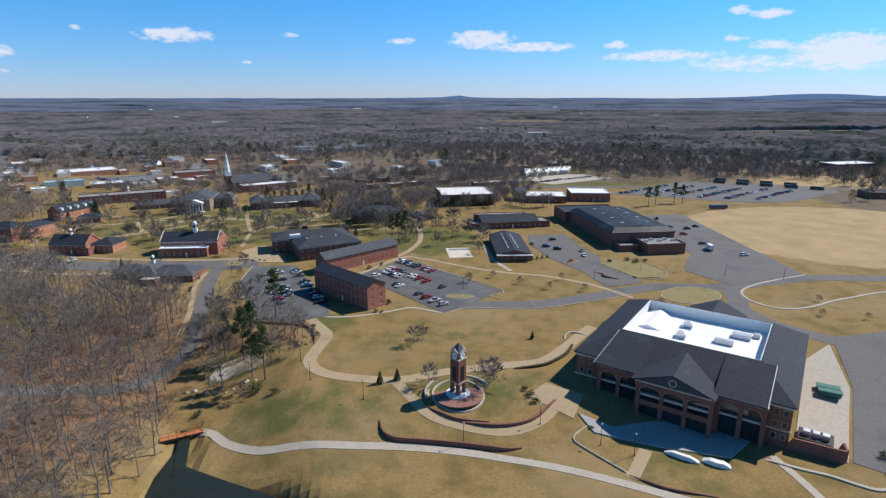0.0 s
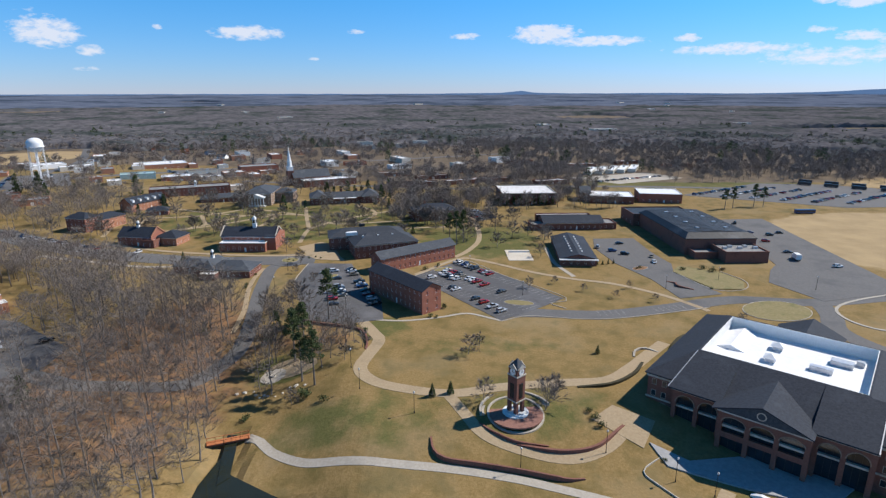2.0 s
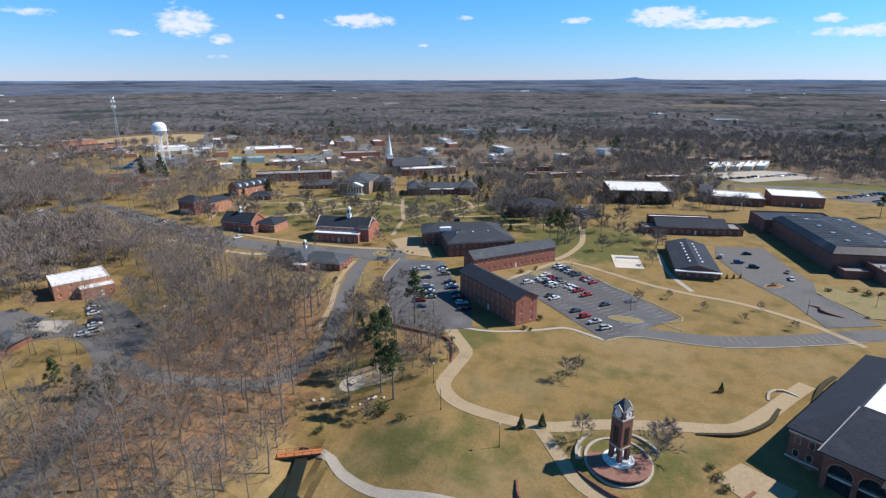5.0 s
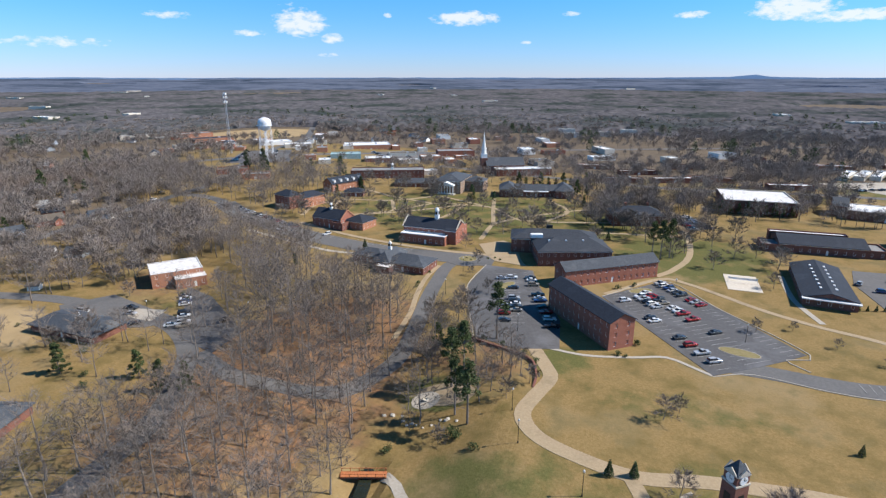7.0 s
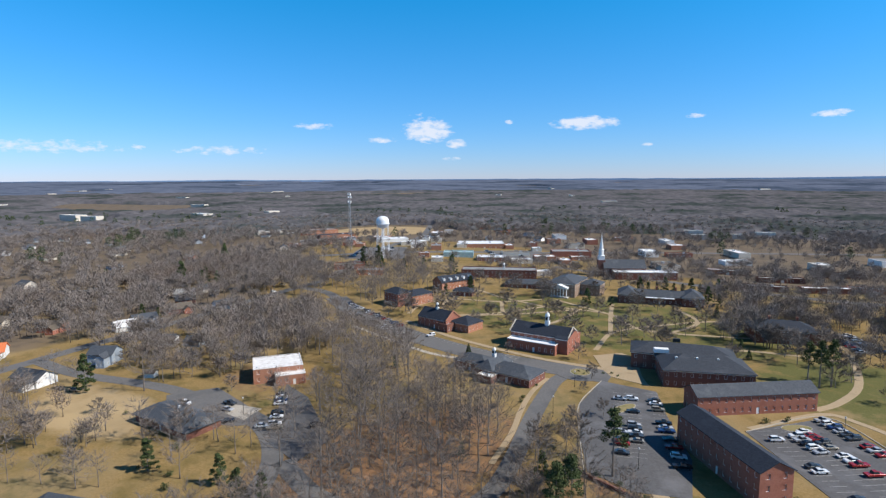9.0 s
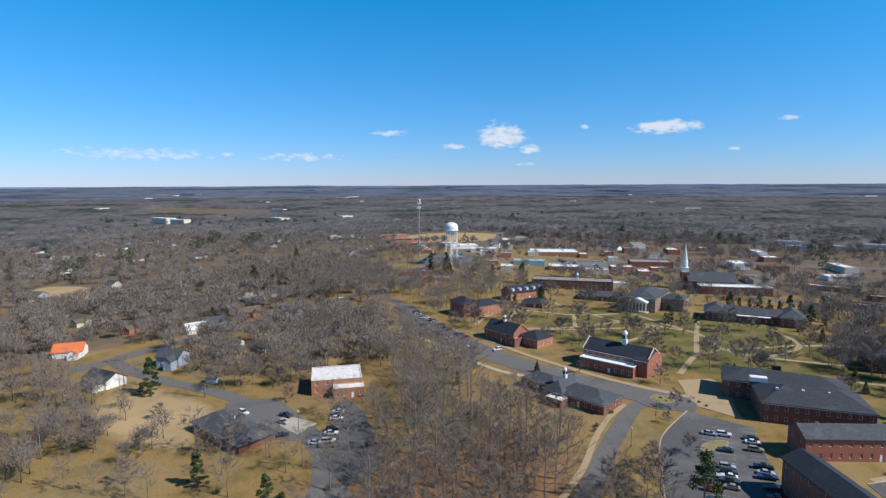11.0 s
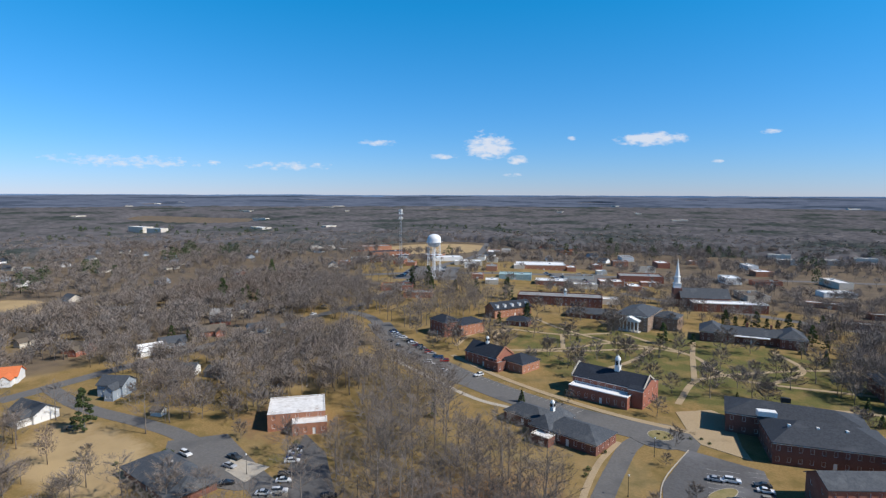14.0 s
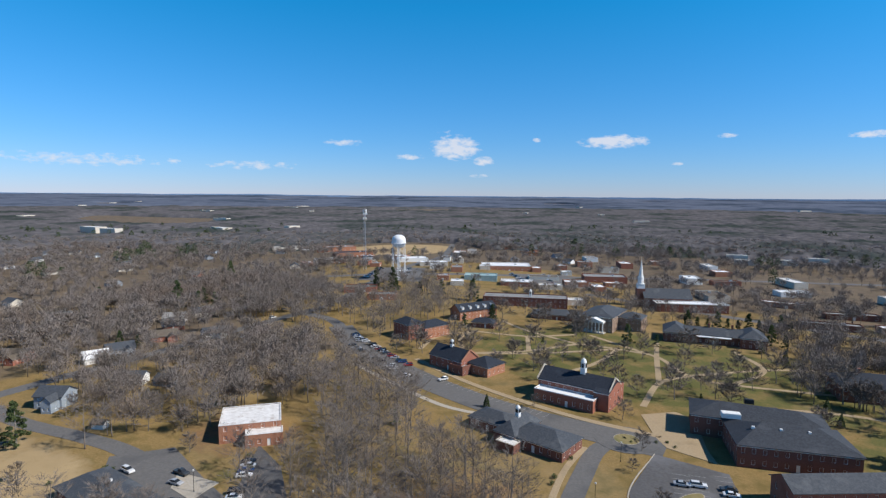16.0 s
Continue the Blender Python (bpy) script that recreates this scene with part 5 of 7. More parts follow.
wall_line("retaining_wall", [(2, 151), (3, 146), (6, 143.2), (14, 142), (24, 140.3), (34, 138.2), (39, 139)], 0.5, 1.3, BRICK2, "dark brick retaining wall curving beside the path", "wall")
wall_line("retaining_wall", [(14.5, 157), (18, 153.5), (24, 150), (32, 149.5)], 0.4, 0.9, BRICK2, "low dark brick wall below the clock tower", "wall")
wall_line("retaining_wall", [(24, 149.6), (34, 147.4), (44, 149.5), (53, 158)], 0.7, 1.0, BRICK2, "low dark brick wall along the walk", "wall")
wall_line("garden_wall", [(59, 147), (53.6, 142), (56, 137), (62.8, 127)], 0.22, 0.4, STONE, "thin low pale stone edging below the terrace", "wall", 1)
wall_line("garden_wall", [(62.8, 126.6), (70, 120.8), (80, 117.6)], 0.4, 0.6, BRICK2, "low brick wall below the small lawn", "wall")
wall_line("terrace_parapet", [(75.5, 135), (78.5, 132), (82, 129.8)], 1.0, 1.2, MEMBRANE, "white curved terrace parapet", "wall", 5)
wall_line("terrace_parapet", [(83.5, 131), (86, 128.6), (88.8, 127.4)], 1.6, 1.2, MEMBRANE, "white curved terrace parapet", "wall", 5)
wall_line("retaining_wall", [(-56, 228), (-50, 222), (-42, 218.5), (-32, 215.5), (-26, 212), (-23, 204), (-22.5, 198)], 0.6, 1.0, BRICK2, "dark brick wall round the parking lot", "wall")
wall_line("yard_wall", [(107.4, 134), (112.5, 130.6), (117.8, 127), (119, 128.5), (121, 132)], 0.6, 3.6, BRICK2, "tall dark brick wall of the service yard", "wall", 1)
wall_line("yard_kerb", [(99.5, 130), (105, 126), (111, 122.5), (118, 117), (124, 118)], 0.9, 0.35, CONCRETE, "pale curving concrete edging below the yard wall", "kerb", 1)
wall_line("seat_wall", [(66.5, 195), (68, 199), (72, 201), (75.5, 198.5)], 0.7, 0.9, CONCRETE, "round pale seat wall by the walk", "wall")
wall_line("sign_wall", [(104, 272), (107, 269), (106, 265), (112, 261)], 0.7, 1.2, BRICK2, "zigzag dark brick garden wall", "wall")
wall_line("hedge", [(44, 174.6), (54, 176), (63, 183), (68, 191)], 0.9, 0.8, HEDGE, "low clipped dark hedge along the walk", "hedge")
wall_line("hedge", [(78, 196), (84, 206), (90, 213)], 1.2, 0.9, HEDGE, "low clipped dark hedge by the hall", "hedge")

# footbridge
bridge = empty("footbridge", pose(-53, 155.2, ground_z(-47.6, 157) + 0.25, 0, 0, 22), "rust-orange timber footbridge over the creek", "bridge")
s = Shape()
s.box(0, -1.1, -0.12, 0.42, 1.1, 0.0)
plank_mesh = s.mesh("plank", RUST)
for i in range(24):
    part("plank", plank_mesh, None, bridge, m=pose(-5.5 + 0.46 * i, 0, 0))
for sy in (-1, 1):
    s = Shape()
    s.box(-5.5, sy * 1.05 - 0.06, 0.85, 5.5, sy * 1.05 + 0.06, 0.97)
    part("rail", s, RUST, bridge)
    s = Shape()
    s.box(-5.5, sy * 0.9 - 0.12, -0.5, 5.5, sy * 0.9 + 0.12, -0.125)
    part("beam", s, BRICK2, bridge)
    for i in range(6):
        s = Shape()
        s.box(-5.4 + 2.1 * i, sy * 1.05 - 0.07, 0.0, -5.4 + 2.1 * i + 0.14, sy * 1.05 + 0.07, 0.85)
        part("post", s, RUST, bridge)

# fire ring with boulders
fx, fy = -51.5, 188.5
fz = ground_z(fx, fy)
area("fire_circle", ring_line(fx, fy, 4.2, 4.2, 16), CONCRETE, "round pale gravel sitting area", "plaza", lift=0.15)
area("sand_clearing", ring_line(fx + 5, fy + 3, 9, 5.5, 14), PAVER, "bare sandy clearing under the pines", "clearing", lift=0.1)
ringpit = empty("fire_pit", pose(fx, fy, fz + 0.15), "round pale stone fire pit", "fire pit")
s = Shape()
s.lathe([(0.9, 0), (0.9, 0.5), (0.6, 0.5), (0.6, 0.15)], 14)
part("ring", s, STONE, ringpit)


def boulder(x, y, r, seed):
    rnd = random.Random(seed)
    bm = bmesh.new()
    bmesh.ops.create_icosphere(bm, subdivisions=2, radius=r)
    for v in bm.verts:
        v.co *= 0.8 + 0.4 * rnd.random()
        v.co.z *= 0.6
    me = bpy.data.meshes.new("boulder")
    bm.to_mesh(me)
    bm.free()
    me.materials.append(STONE)
    ob = new("boulder", me)
    ob.location = (x, y, ground_z(x, y) + r * 0.2)
    return tagged(ob, "pale rounded boulder in the grass", "boulder", "boulders by the fire ring")


rnd = random.Random(5)
for i in range(14):
    boulder(-60 + 1.6 * i + rnd.uniform(-0.8, 0.8), 178 + 1.5 * math.sin(i * 0.7) + rnd.uniform(-1, 1), rnd.uniform(0.35, 0.7), i)

# sand volleyball court
court = empty("ball_court", pose(40.5, 314, ground_z(40, 314), 0, 0, 2), "pale sand volleyball court in the lawn", "court")
s = Shape()
s.box(-6.5, -10, -0.3, 6.5, 10, 0.14)
part("sand", s, material("pale_sand", (0.55, 0.49, 0.4), (0.64, 0.58, 0.5), 1.0, 0.95, c3=(0.5, 0.43, 0.33), scale3=0.2), court)
for sx in (-1, 1):
    s = Shape()
    s.lathe([(0.08, 0.0), (0.08, 2.6)], 8, sx * 5.6, 0)
    part("post", s, STEEL, court)
s = Shape()
s.box(-5.5, -0.02, 1.5, 5.5, 0.02, 2.4)
part("net", s, WHITE, court)


# ---- vehicles ----
PAINTS = {"white": (0.75, 0.75, 0.75), "silver": (0.42, 0.43, 0.45), "black": (0.015, 0.015, 0.017), "dark grey": (0.06, 0.065, 0.07), "red": (0.32, 0.02, 0.018), "blue": (0.03, 0.06, 0.16), "tan": (0.3, 0.26, 0.2)}
PAINT_MATS = {k: material(k.replace(" ", "_") + "_car_paint", v, tuple(min(1, c * 1.1) for c in v), 1, 0.25, metal=0.2, bump=0, spec=0.6) for k, v in PAINTS.items()}
WHEEL = Shape()
WHEEL.rings([[(0.33 * math.cos(a), y, 0.33 * math.sin(a)) for a in [2 * math.pi * k / 12 for k in range(12)]] for y in (-0.11, 0.11)])
WHEEL_MESH = WHEEL.mesh("wheel", RUBBER)
LAMP_MAT = material("lamp_lens", (0.6, 0.6, 0.58), (0.7, 0.7, 0.68), 2, 0.2, bump=0)
CAR_PARTS = {}


def car_meshes(kind):
    if kind in CAR_PARTS:
        return CAR_PARTS[kind]
    if kind == "sedan":
        low = [(-2.3, 0.35), (-2.35, 0.75), (-1.6, 0.92), (1.05, 0.9), (2.1, 0.78), (2.3, 0.62), (2.3, 0.35)]
        cab = [(-1.75, 0.9), (-1.1, 1.4), (0.25, 1.42), (1.1, 0.9)]
    elif kind == "suv":
        low = [(-2.3, 0.42), (-2.35, 1.0), (-2.2, 1.1), (1.0, 1.08), (2.15, 0.98), (2.35, 0.8), (2.35, 0.42)]
        cab = [(-2.25, 1.08), (-2.0, 1.72), (0.2, 1.75), (1.05, 1.06)]
    else:
        low = [(-2.7, 0.5), (-2.75, 1.02), (-0.8, 1.05), (1.0, 1.08), (2.45, 1.02), (2.65, 0.85), (2.65, 0.5)]
        cab = [(-0.85, 1.05), (-0.7, 1.75), (0.5, 1.78), (1.2, 1.06)]
    body = Shape()
    w = 0.9
    body.rings([[(x, -w, z) for x, z in low], [(x, -w * 0.97, z + 0.02) for x, z in low], [(x, w * 0.97, z + 0.02) for x, z in low], [(x, w, z) for x, z in low]])
    roof = Shape()
    (ax, az), (bx, bz), (cx2, cz), (dx, dz) = cab
    roof.rings([[(bx, -0.62, bz - 0.02), (cx2, -0.62, cz - 0.02), (cx2, 0.62, cz - 0.02), (bx, 0.62, bz - 0.02)], [(bx + 0.06, -0.56, bz + 0.05), (cx2 - 0.06, -0.56, cz + 0.05), (cx2 - 0.06, 0.56, cz + 0.05), (bx + 0.06, 0.56, bz + 0.05)]])
    glass = Shape()
    glass.rings([[(ax, -0.8, az), (dx, -0.8, dz), (dx, 0.8, dz), (ax, 0.8, az)], [(bx, -0.62, bz), (cx2, -0.62, cz), (cx2, 0.62, cz), (bx, 0.62, bz)]])
    lamp = Shape()
    e = max(p[0] for p in low)
    lamp.box(e - 0.12, 0.5, 0.6, e + 0.02, 0.82, 0.74)
    CAR_PARTS[kind] = (body, roof, glass, lamp, (1.4 if kind != "pickup" else 1.7))
    return CAR_PARTS[kind]


CAR_SRC = {}


def car(x, y, turn, kind, colour, group="", lift=0.15):
    distant = y > 370
    key = (kind, colour, distant)
    z = ground_z(x, y) + lift
    m = pose(x, y, z, 0, 0, turn)
    if key in CAR_SRC:
        ob = copy_thing(CAR_SRC[key], m)
        if group:
            ob["group"] = group
        return ob
    body, roof, glass, lamp, ax = car_meshes(kind)
    root = empty("car" if kind != "pickup" else "pickup_truck", m, f"{colour} {kind if kind != 'suv' else 'sport utility car'} parked on the asphalt", "car", group)
    part("body", body.mesh("body", PAINT_MATS[colour]), None, root)
    if distant:
        s = Shape()
        for sx in (-1, 1):
            for sy in (-0.8, 0.8):
                s.box(sx * ax - 0.32, sy - 0.1, 0.0, sx * ax + 0.32, sy + 0.1, 0.6)
        part("undercarriage", s, RUBBER, root)
    part("car_roof", roof.mesh("car_roof", PAINT_MATS[colour]), None, root)
    part("cabin_glass", glass.mesh("cabin_glass", GLASS), None, root, "dark tinted windows")
    for sy in (() if distant else (0, 1)):
        for sx in (-1, 1):
            part("wheel", WHEEL_MESH, None, root, m=pose(sx * ax, (-0.8, 0.8)[sy], 0.33))
    CAR_SRC[key] = root
    return root


crnd = random.Random(11)
COLOURS = ["white"] * 5 + ["silver"] * 4 + ["black"] * 5 + ["dark grey"] * 4 + ["red"] * 2 + ["blue"] * 2 + ["tan"]


def car_row(a, b, n, fill, face, group, first=0, last=None):
    """Cars in n bays from a to b, standing across the row."""
    d = math.degrees(math.atan2(b[1] - a[1], b[0] - a[0]))
    for i in range(first, last or n):
        if crnd.random() > fill:
            continue
        k = (i + 0.5) / n
        car(a[0] + (b[0] - a[0]) * k + crnd.uniform(-0.2, 0.2), a[1] + (b[1] - a[1]) * k + crnd.uniform(-0.2, 0.2), d + face + crnd.uniform(-3, 3) + (180 if crnd.random() < 0.35 else 0),
            crnd.choice(["sedan", "sedan", "suv", "suv", "pickup"]), crnd.choice(COLOURS), group)


G = "cars in the dormitory lot"
car_row((7.2, 299.4), (49.2, 247.4), 25, 0.92, -90, G, 0, 10)
car_row((-5, 287.5), (36, 236.5), 24, 0.75, 90, G, 3, 8)
car_row((-1, 290.5), (40, 239.5), 24, 0.7, 90, G, 2, 7)
car_row((-1, 290.5), (40, 239.5), 24, 0.5, 90, G, 8, 17)
car_row((-8, 279.5), (28, 229.5), 22, 0.6, 90, G, 2, 22)
G = "cars beside the dormitory"
car_row((-47, 292), (-25, 238), 20, 0.45, 90, G)
car_row((-58, 287), (-42, 237), 18, 0.3, 90, G)
car_row((-54, 289), (-38, 239), 18, 0.35, 90, G)
G = "cars along the campus street"
car_row((-245, 339.5), (-190, 317.5), 20, 0.7, 70, G)
car_row((-240, 327), (-180, 305), 20, 0.45, 70, G)
car_row((-262, 350), (-240, 334), 7, 0.8, 80, G)
car_row((-186, 315), (-110, 304), 24, 0.12, 80, G)
G = "cars beside the gymnasium"
for x, y, t in ((190, 392, 70), (184, 380, 60), (187, 366, 10), (196, 360, 5), (205, 366, 0), (186, 345, 0), (186, 322, 0), (196, 296, 5)):
    car(x, y, t, crnd.choice(["sedan", "suv"]), crnd.choice(COLOURS), G)
for x, y, t in ((100, 338, 10), (92, 322, 5), (97, 316, -5), (108, 302, 80), (86, 330, 70), (110, 312, 60)):
    car(x, y, t, crnd.choice(["sedan", "suv"]), crnd.choice(COLOURS), "cars behind the low hall")
G = "cars in the far lot"
for k in range(6):
    a = (206 + 20 * k, 500 - 8 * k)
    car_row(a, (a[0] + 76, a[1] + 52), 30, 0.62, 90, G, 0, 26)
G = "cars at the wood's edge"
car_row((-172, 218), (-142, 188), 14, 0.55, 90, G)
car_row((-160, 217), (-128, 196), 12, 0.3, 90, G)
car(-150, 190, 40, "sedan", "white", G)
for x, y, t, k2, c2 in ((-176, 196, 10, "pickup", "dark grey"), (-172, 192, 15, "sedan", "silver"), (-163, 186, 60, "sedan", "black"), (-190, 187, 5, "suv", "white"), (-240, 170, 20, "sedan", "tan")):
    car(x, y, t, k2, c2, "cars by the low house")
car_row((10, 427), (24, 398), 11, 0.8, 90, "cars behind the dark hall")
car_row((18, 432), (32, 404), 11, 0.8, 90, "cars behind the dark hall")
car_row((-262, 570), (-300, 606), 18, 0.6, 90, "cars in the town lot")
car_row((-240, 580), (-275, 630), 18, 0.5, 90, "cars in the town lot")
car_row((-380, 480), (-410, 535), 18, 0.6, 90, "cars in the upper town lot")
car_row((-350, 500), (-385, 550), 18, 0.6, 90, "cars in the upper town lot")
car_row((140, 570), (215, 610), 28, 0.6, 90, "cars on the dusty lot")
for i in range(6):
    car(-300 - 14 * i + crnd.uniform(-3, 3), 300 + 20 * i, crnd.uniform(0, 180), "suv", crnd.choice(COLOURS), "cars by the houses", 0.02)


def box_truck(x, y, turn):
    root = empty("box_truck", pose(x, y, ground_z(x, y) + 0.15, 0, 0, turn), "white box truck parked on the asphalt", "truck")
    s = Shape()
    s.box(-3.4, -1.2, 0.9, 1.6, 1.2, 3.4)
    part("cargo_box", s, WHITE, root)
    s = Shape()
    s.rings([[(1.65, -1.05, 0.5), (3.6, -1.05, 0.5), (3.6, 1.05, 0.5), (1.65, 1.05, 0.5)], [(1.65, -1.05, 1.5), (3.6, -1.05, 1.4), (3.6, 1.05, 1.4), (1.65, 1.05, 1.5)], [(1.65, -0.95, 2.4), (2.6, -0.95, 2.4), (2.6, 0.95, 2.4), (1.65, 0.95, 2.4)]])
    part("cab", s, WHITE, root)
    s = Shape()
    s.box(-3.4, -0.9, 0.5, 1.7, 0.9, 0.89)
    part("chassis", s, DARKMETAL, root)
    for sx in (-2.3, 2.6):
        for sy in (-0.95, 0.95):
            part("wheel", WHEEL_MESH, None, root, m=pose(sx, sy, 0.4) @ Matrix.Scale(1.25, 4))


box_truck(183, 309, 80)


def bus(x, y, turn, colour_mat, label, length=11.0):
    root = empty("bus", pose(x, y, ground_z(x, y) + 0.12, 0, 0, turn), label, "bus")
    s = Shape()
    h = length / 2
    s.rings([[(-h, -1.25, 0.4), (h, -1.25, 0.4), (h, 1.25, 0.4), (-h, 1.25, 0.4)], [(-h, -1.25, 2.7), (h, -1.25, 2.7), (h, 1.25, 2.7), (-h, 1.25, 2.7)], [(-h + 0.1, -1.0, 3.1), (h - 0.2, -1.0, 3.1), (h - 0.2, 1.0, 3.1), (-h + 0.1, 1.0, 3.1)]])
    part("body", s, colour_mat, root)
    for sy in (-1, 1):
        s = Shape()
        s.box(-h + 0.5, sy * 1.27 - 0.02, 1.5, h - 0.5, sy * 1.27 + 0.02, 2.4)
        part("window_strip", s, GLASS, root)
    for sx in (-h * 0.6, h * 0.65):
        for sy in (-1.1, 1.1):
            part("wheel", WHEEL_MESH, None, root, m=pose(sx, sy, 0.4) @ Matrix.Scale(1.4, 4))


bus(255, 426, 2, PAINT_MATS["blue"], "long blue and white bus beside the field", 14)
# trailers behind the lot
for i in range(9):
    bus(330 + 17 * (i % 5) + 9 * (i // 5), 556 - 12 * (i % 5) + 14 * (i // 5), -38, PAINT_MATS["dark grey"], "dark grey trailer parked in a row")

# service yard
for i in range(2):
    bin_ = empty("waste_container", pose(138.6 - 1.4 * i, 159.5 - 2.7 * i, ground_z(138, 158) + 0.2, 0, 0, -33), "green steel waste container in the service yard", "container", "waste containers")
    s = Shape()
    s.rings([[(-2.6, -1.0, 0.1), (2.6, -1.0, 0.1), (2.6, 1.0, 0.1), (-2.6, 1.0, 0.1)], [(-3.1, -1.2, 1.9), (3.1, -1.2, 1.9), (3.1, 1.2, 1.9), (-3.1, 1.2, 1.9)]])
    part("body", s, GREENBIN, bin_)
    s = Shape()
    s.box(-3.2, -1.3, 1.9, 3.2, 1.3, 2.02)
    part("lid", s, GREENBIN, bin_)
cool = empty("cooling_unit", pose(117.6, 136.6, ground_z(117.6, 136.6) + 0.2, 0, 0, -39), "grey rooftop-style cooling units on a dark pad", "cooling unit")
s = Shape()
s.box(-4, -3, -1, 4, 3, 1.2)
part("pad", s, DARKMETAL, cool)
for i in range(3):
    s = Shape()
    s.box(-3 + 2.2 * i, -1.2, 1.2, -1.4 + 2.2 * i, 0.6, 2.6)
    part("fan_unit", s, STEEL, cool)


# ---- water tower and radio mast ----
wt_root = empty("water_tower", pose(-352, 495, ground_z(-352, 495)), "white elevated water tower on six legs", "water tower")
s = Shape()
R = 6.2
prof = [(0.8, 28.5), (3.5, 29.2), (5.4, 31), (R, 33.5), (R, 36.5)] + [(R * math.cos(a), 36.5 + 4.4 * math.sin(a)) for a in (0.3, 0.6, 0.9, 1.2, 1.45)]
s.lathe(prof, 24)
part("tank", s, TANKW, wt_root, smooth=True)
s = Shape()
s.lathe([(0.5, -1), (0.5, 28.6)], 12)
part("riser", s, TANKW, wt_root)
for i in range(6):
    a = 2 * math.pi * i / 6
    s = Shape()
    s.tube((6.9 * math.cos(a), 6.9 * math.sin(a), -1), (5.9 * math.cos(a), 5.9 * math.sin(a), 33), 0.24, 0.22, 8)
    part("leg", s, TANKW, wt_root)
    for z in (9, 19):
        a2 = 2 * math.pi * (i + 1) / 6
        r1 = 6.9 - z / 33
        s = Shape()
        s.tube((r1 * math.cos(a), r1 * math.sin(a), z), (r1 * math.cos(a2), r1 * math.sin(a2), z), 0.14, 0.14, 6)
        s.tube((r1 * math.cos(a), r1 * math.sin(a), z), ((r1 - 0.3) * math.cos(a2), (r1 - 0.3) * math.sin(a2), z + 9), 0.06, 0.06, 4)
        part("brace", s, TANKW, wt_root)
s = Shape()
s.lathe([(R + 0.1, 33.3), (R + 1.0, 33.3), (R + 1.0, 33.45), (R + 0.1, 33.45)], 24)
part("walkway", s, TANKW, wt_root)
mast = empty("radio_mast", pose(-418, 519, ground_z(-418, 519)), "tall grey lattice radio mast with antennas", "radio mast")
for i in range(3):
    a = 2 * math.pi * i / 3
    s = Shape()
    s.tube((1.9 * math.cos(a), 1.9 * math.sin(a), -0.5), (0.6 * math.cos(a), 0.6 * math.sin(a), 62), 0.16, 0.1, 5)
    part("leg", s, STEEL, mast)
s = Shape()
for k in range(20):
    z, r1, r2 = 3.1 * k, 1.9 - 1.3 * k / 20, 1.9 - 1.3 * (k + 1) / 20
    for i in range(3):
        a, a2 = 2 * math.pi * i / 3, 2 * math.pi * (i + 1) / 3
        s.tube((r1 * math.cos(a), r1 * math.sin(a), z), (r2 * math.cos(a2), r2 * math.sin(a2), z + 3.1), 0.07, 0.07, 3)
part("lattice", s, STEEL, mast)
for z, n in ((52, 6), (57, 6), (60, 3)):
    for i in range(n):
        a = 2 * math.pi * i / n
        s = Shape()
        s.box(-0.2, 1.0, z - 1.1, 0.2, 2.2, z + 1.1)
        part("antenna", s, WHITE, mast, m=pose(0, 0, 0, 0, 0, 360 * i / n))


# ---- houses and town ----
HROOFS = [SHINGLE2, SHINGLEB, SHINGLE, SHINGLE2, GREYROOF]
HWALLS = [(WHITE, "white"), (CREAM, "cream"), (BRICK, "red brick"), (BLUEGREY, "blue-grey"), (WHITE, "white")]


def house(x, y, turn, L, W, h, wall, roofm, label, storeys=1, wing=True, rise=None, group=""):
    b = building("house", label, "house", x, y, turn, L, W, group=group)
    add_block(b, 0, 0, 0, L, W, h, "gable", rise or W * 0.3, wall, roofm, storeys, (max(2, int(L / 3.2)), 2), win=(0.95, 1.35), first=0.9)
    if wing:
        add_block(b, L * 0.25, -W * 0.5 - 2, 90, 5.5, L * 0.35, h * 0.9, "gable", 1.8, wall, roofm, 1, (1, 2), win=(0.95, 1.3), door=False, over=0.3)
    return b


house(-324, 243, 75, 13, 9, 3.0, BLUEGREY, SHINGLE2, "grey bungalow with a slate-grey gabled roof")
house(-318, 229, 80, 11, 9, 3.0, WHITE, MEMBRANE, "white bungalow with a pale metal roof")
house(-268, 195, 35, 11, 9, 5.0, BLUEGREY, SHINGLE2, "blue-grey two-storey house with a grey roof", 2)
house(-264, 165, 15, 15, 9, 3.4, WHITE, SHINGLE2, "white house with a grey roof and several gables")
house(-322, 168, 60, 13, 10, 3.4, WHITE, REDROOF, "white house with a bright orange-red roof")
house(-270, 226, 40, 9, 7, 3.4, WHITE, SHINGLE2, "small white house among bare trees", wing=False)
house(-258, 234, 20, 9, 7, 2.4, BLUEGREY, SHINGLE2, "small blue-grey outbuilding with gabled roof", wing=False)
house(-231, 196, 30, 4.5, 3.2, 2.2, WHITE, SHINGLEB, "small white garden shed", wing=False)
house(-332, 270, 70, 14, 9, 3.2, BRICK, SHINGLEB, "brick bungalow with a brown roof")
house(-318, 292, 75, 12, 8, 3.0, WHITE, SHINGLE2, "white bungalow with a grey roof")
house(-390, 194, 20, 14, 9, 3.1, CREAM, SHINGLEB, "tan house with a brown roof among bare trees")
house(-350, 206, 35, 13, 9, 3.2, BRICK, SHINGLEB, "red brick house with a brown roof among bare trees")
house(-432, 253, 60, 13, 9, 3.1, WHITE, SHINGLE2, "white house with a grey roof among bare trees")
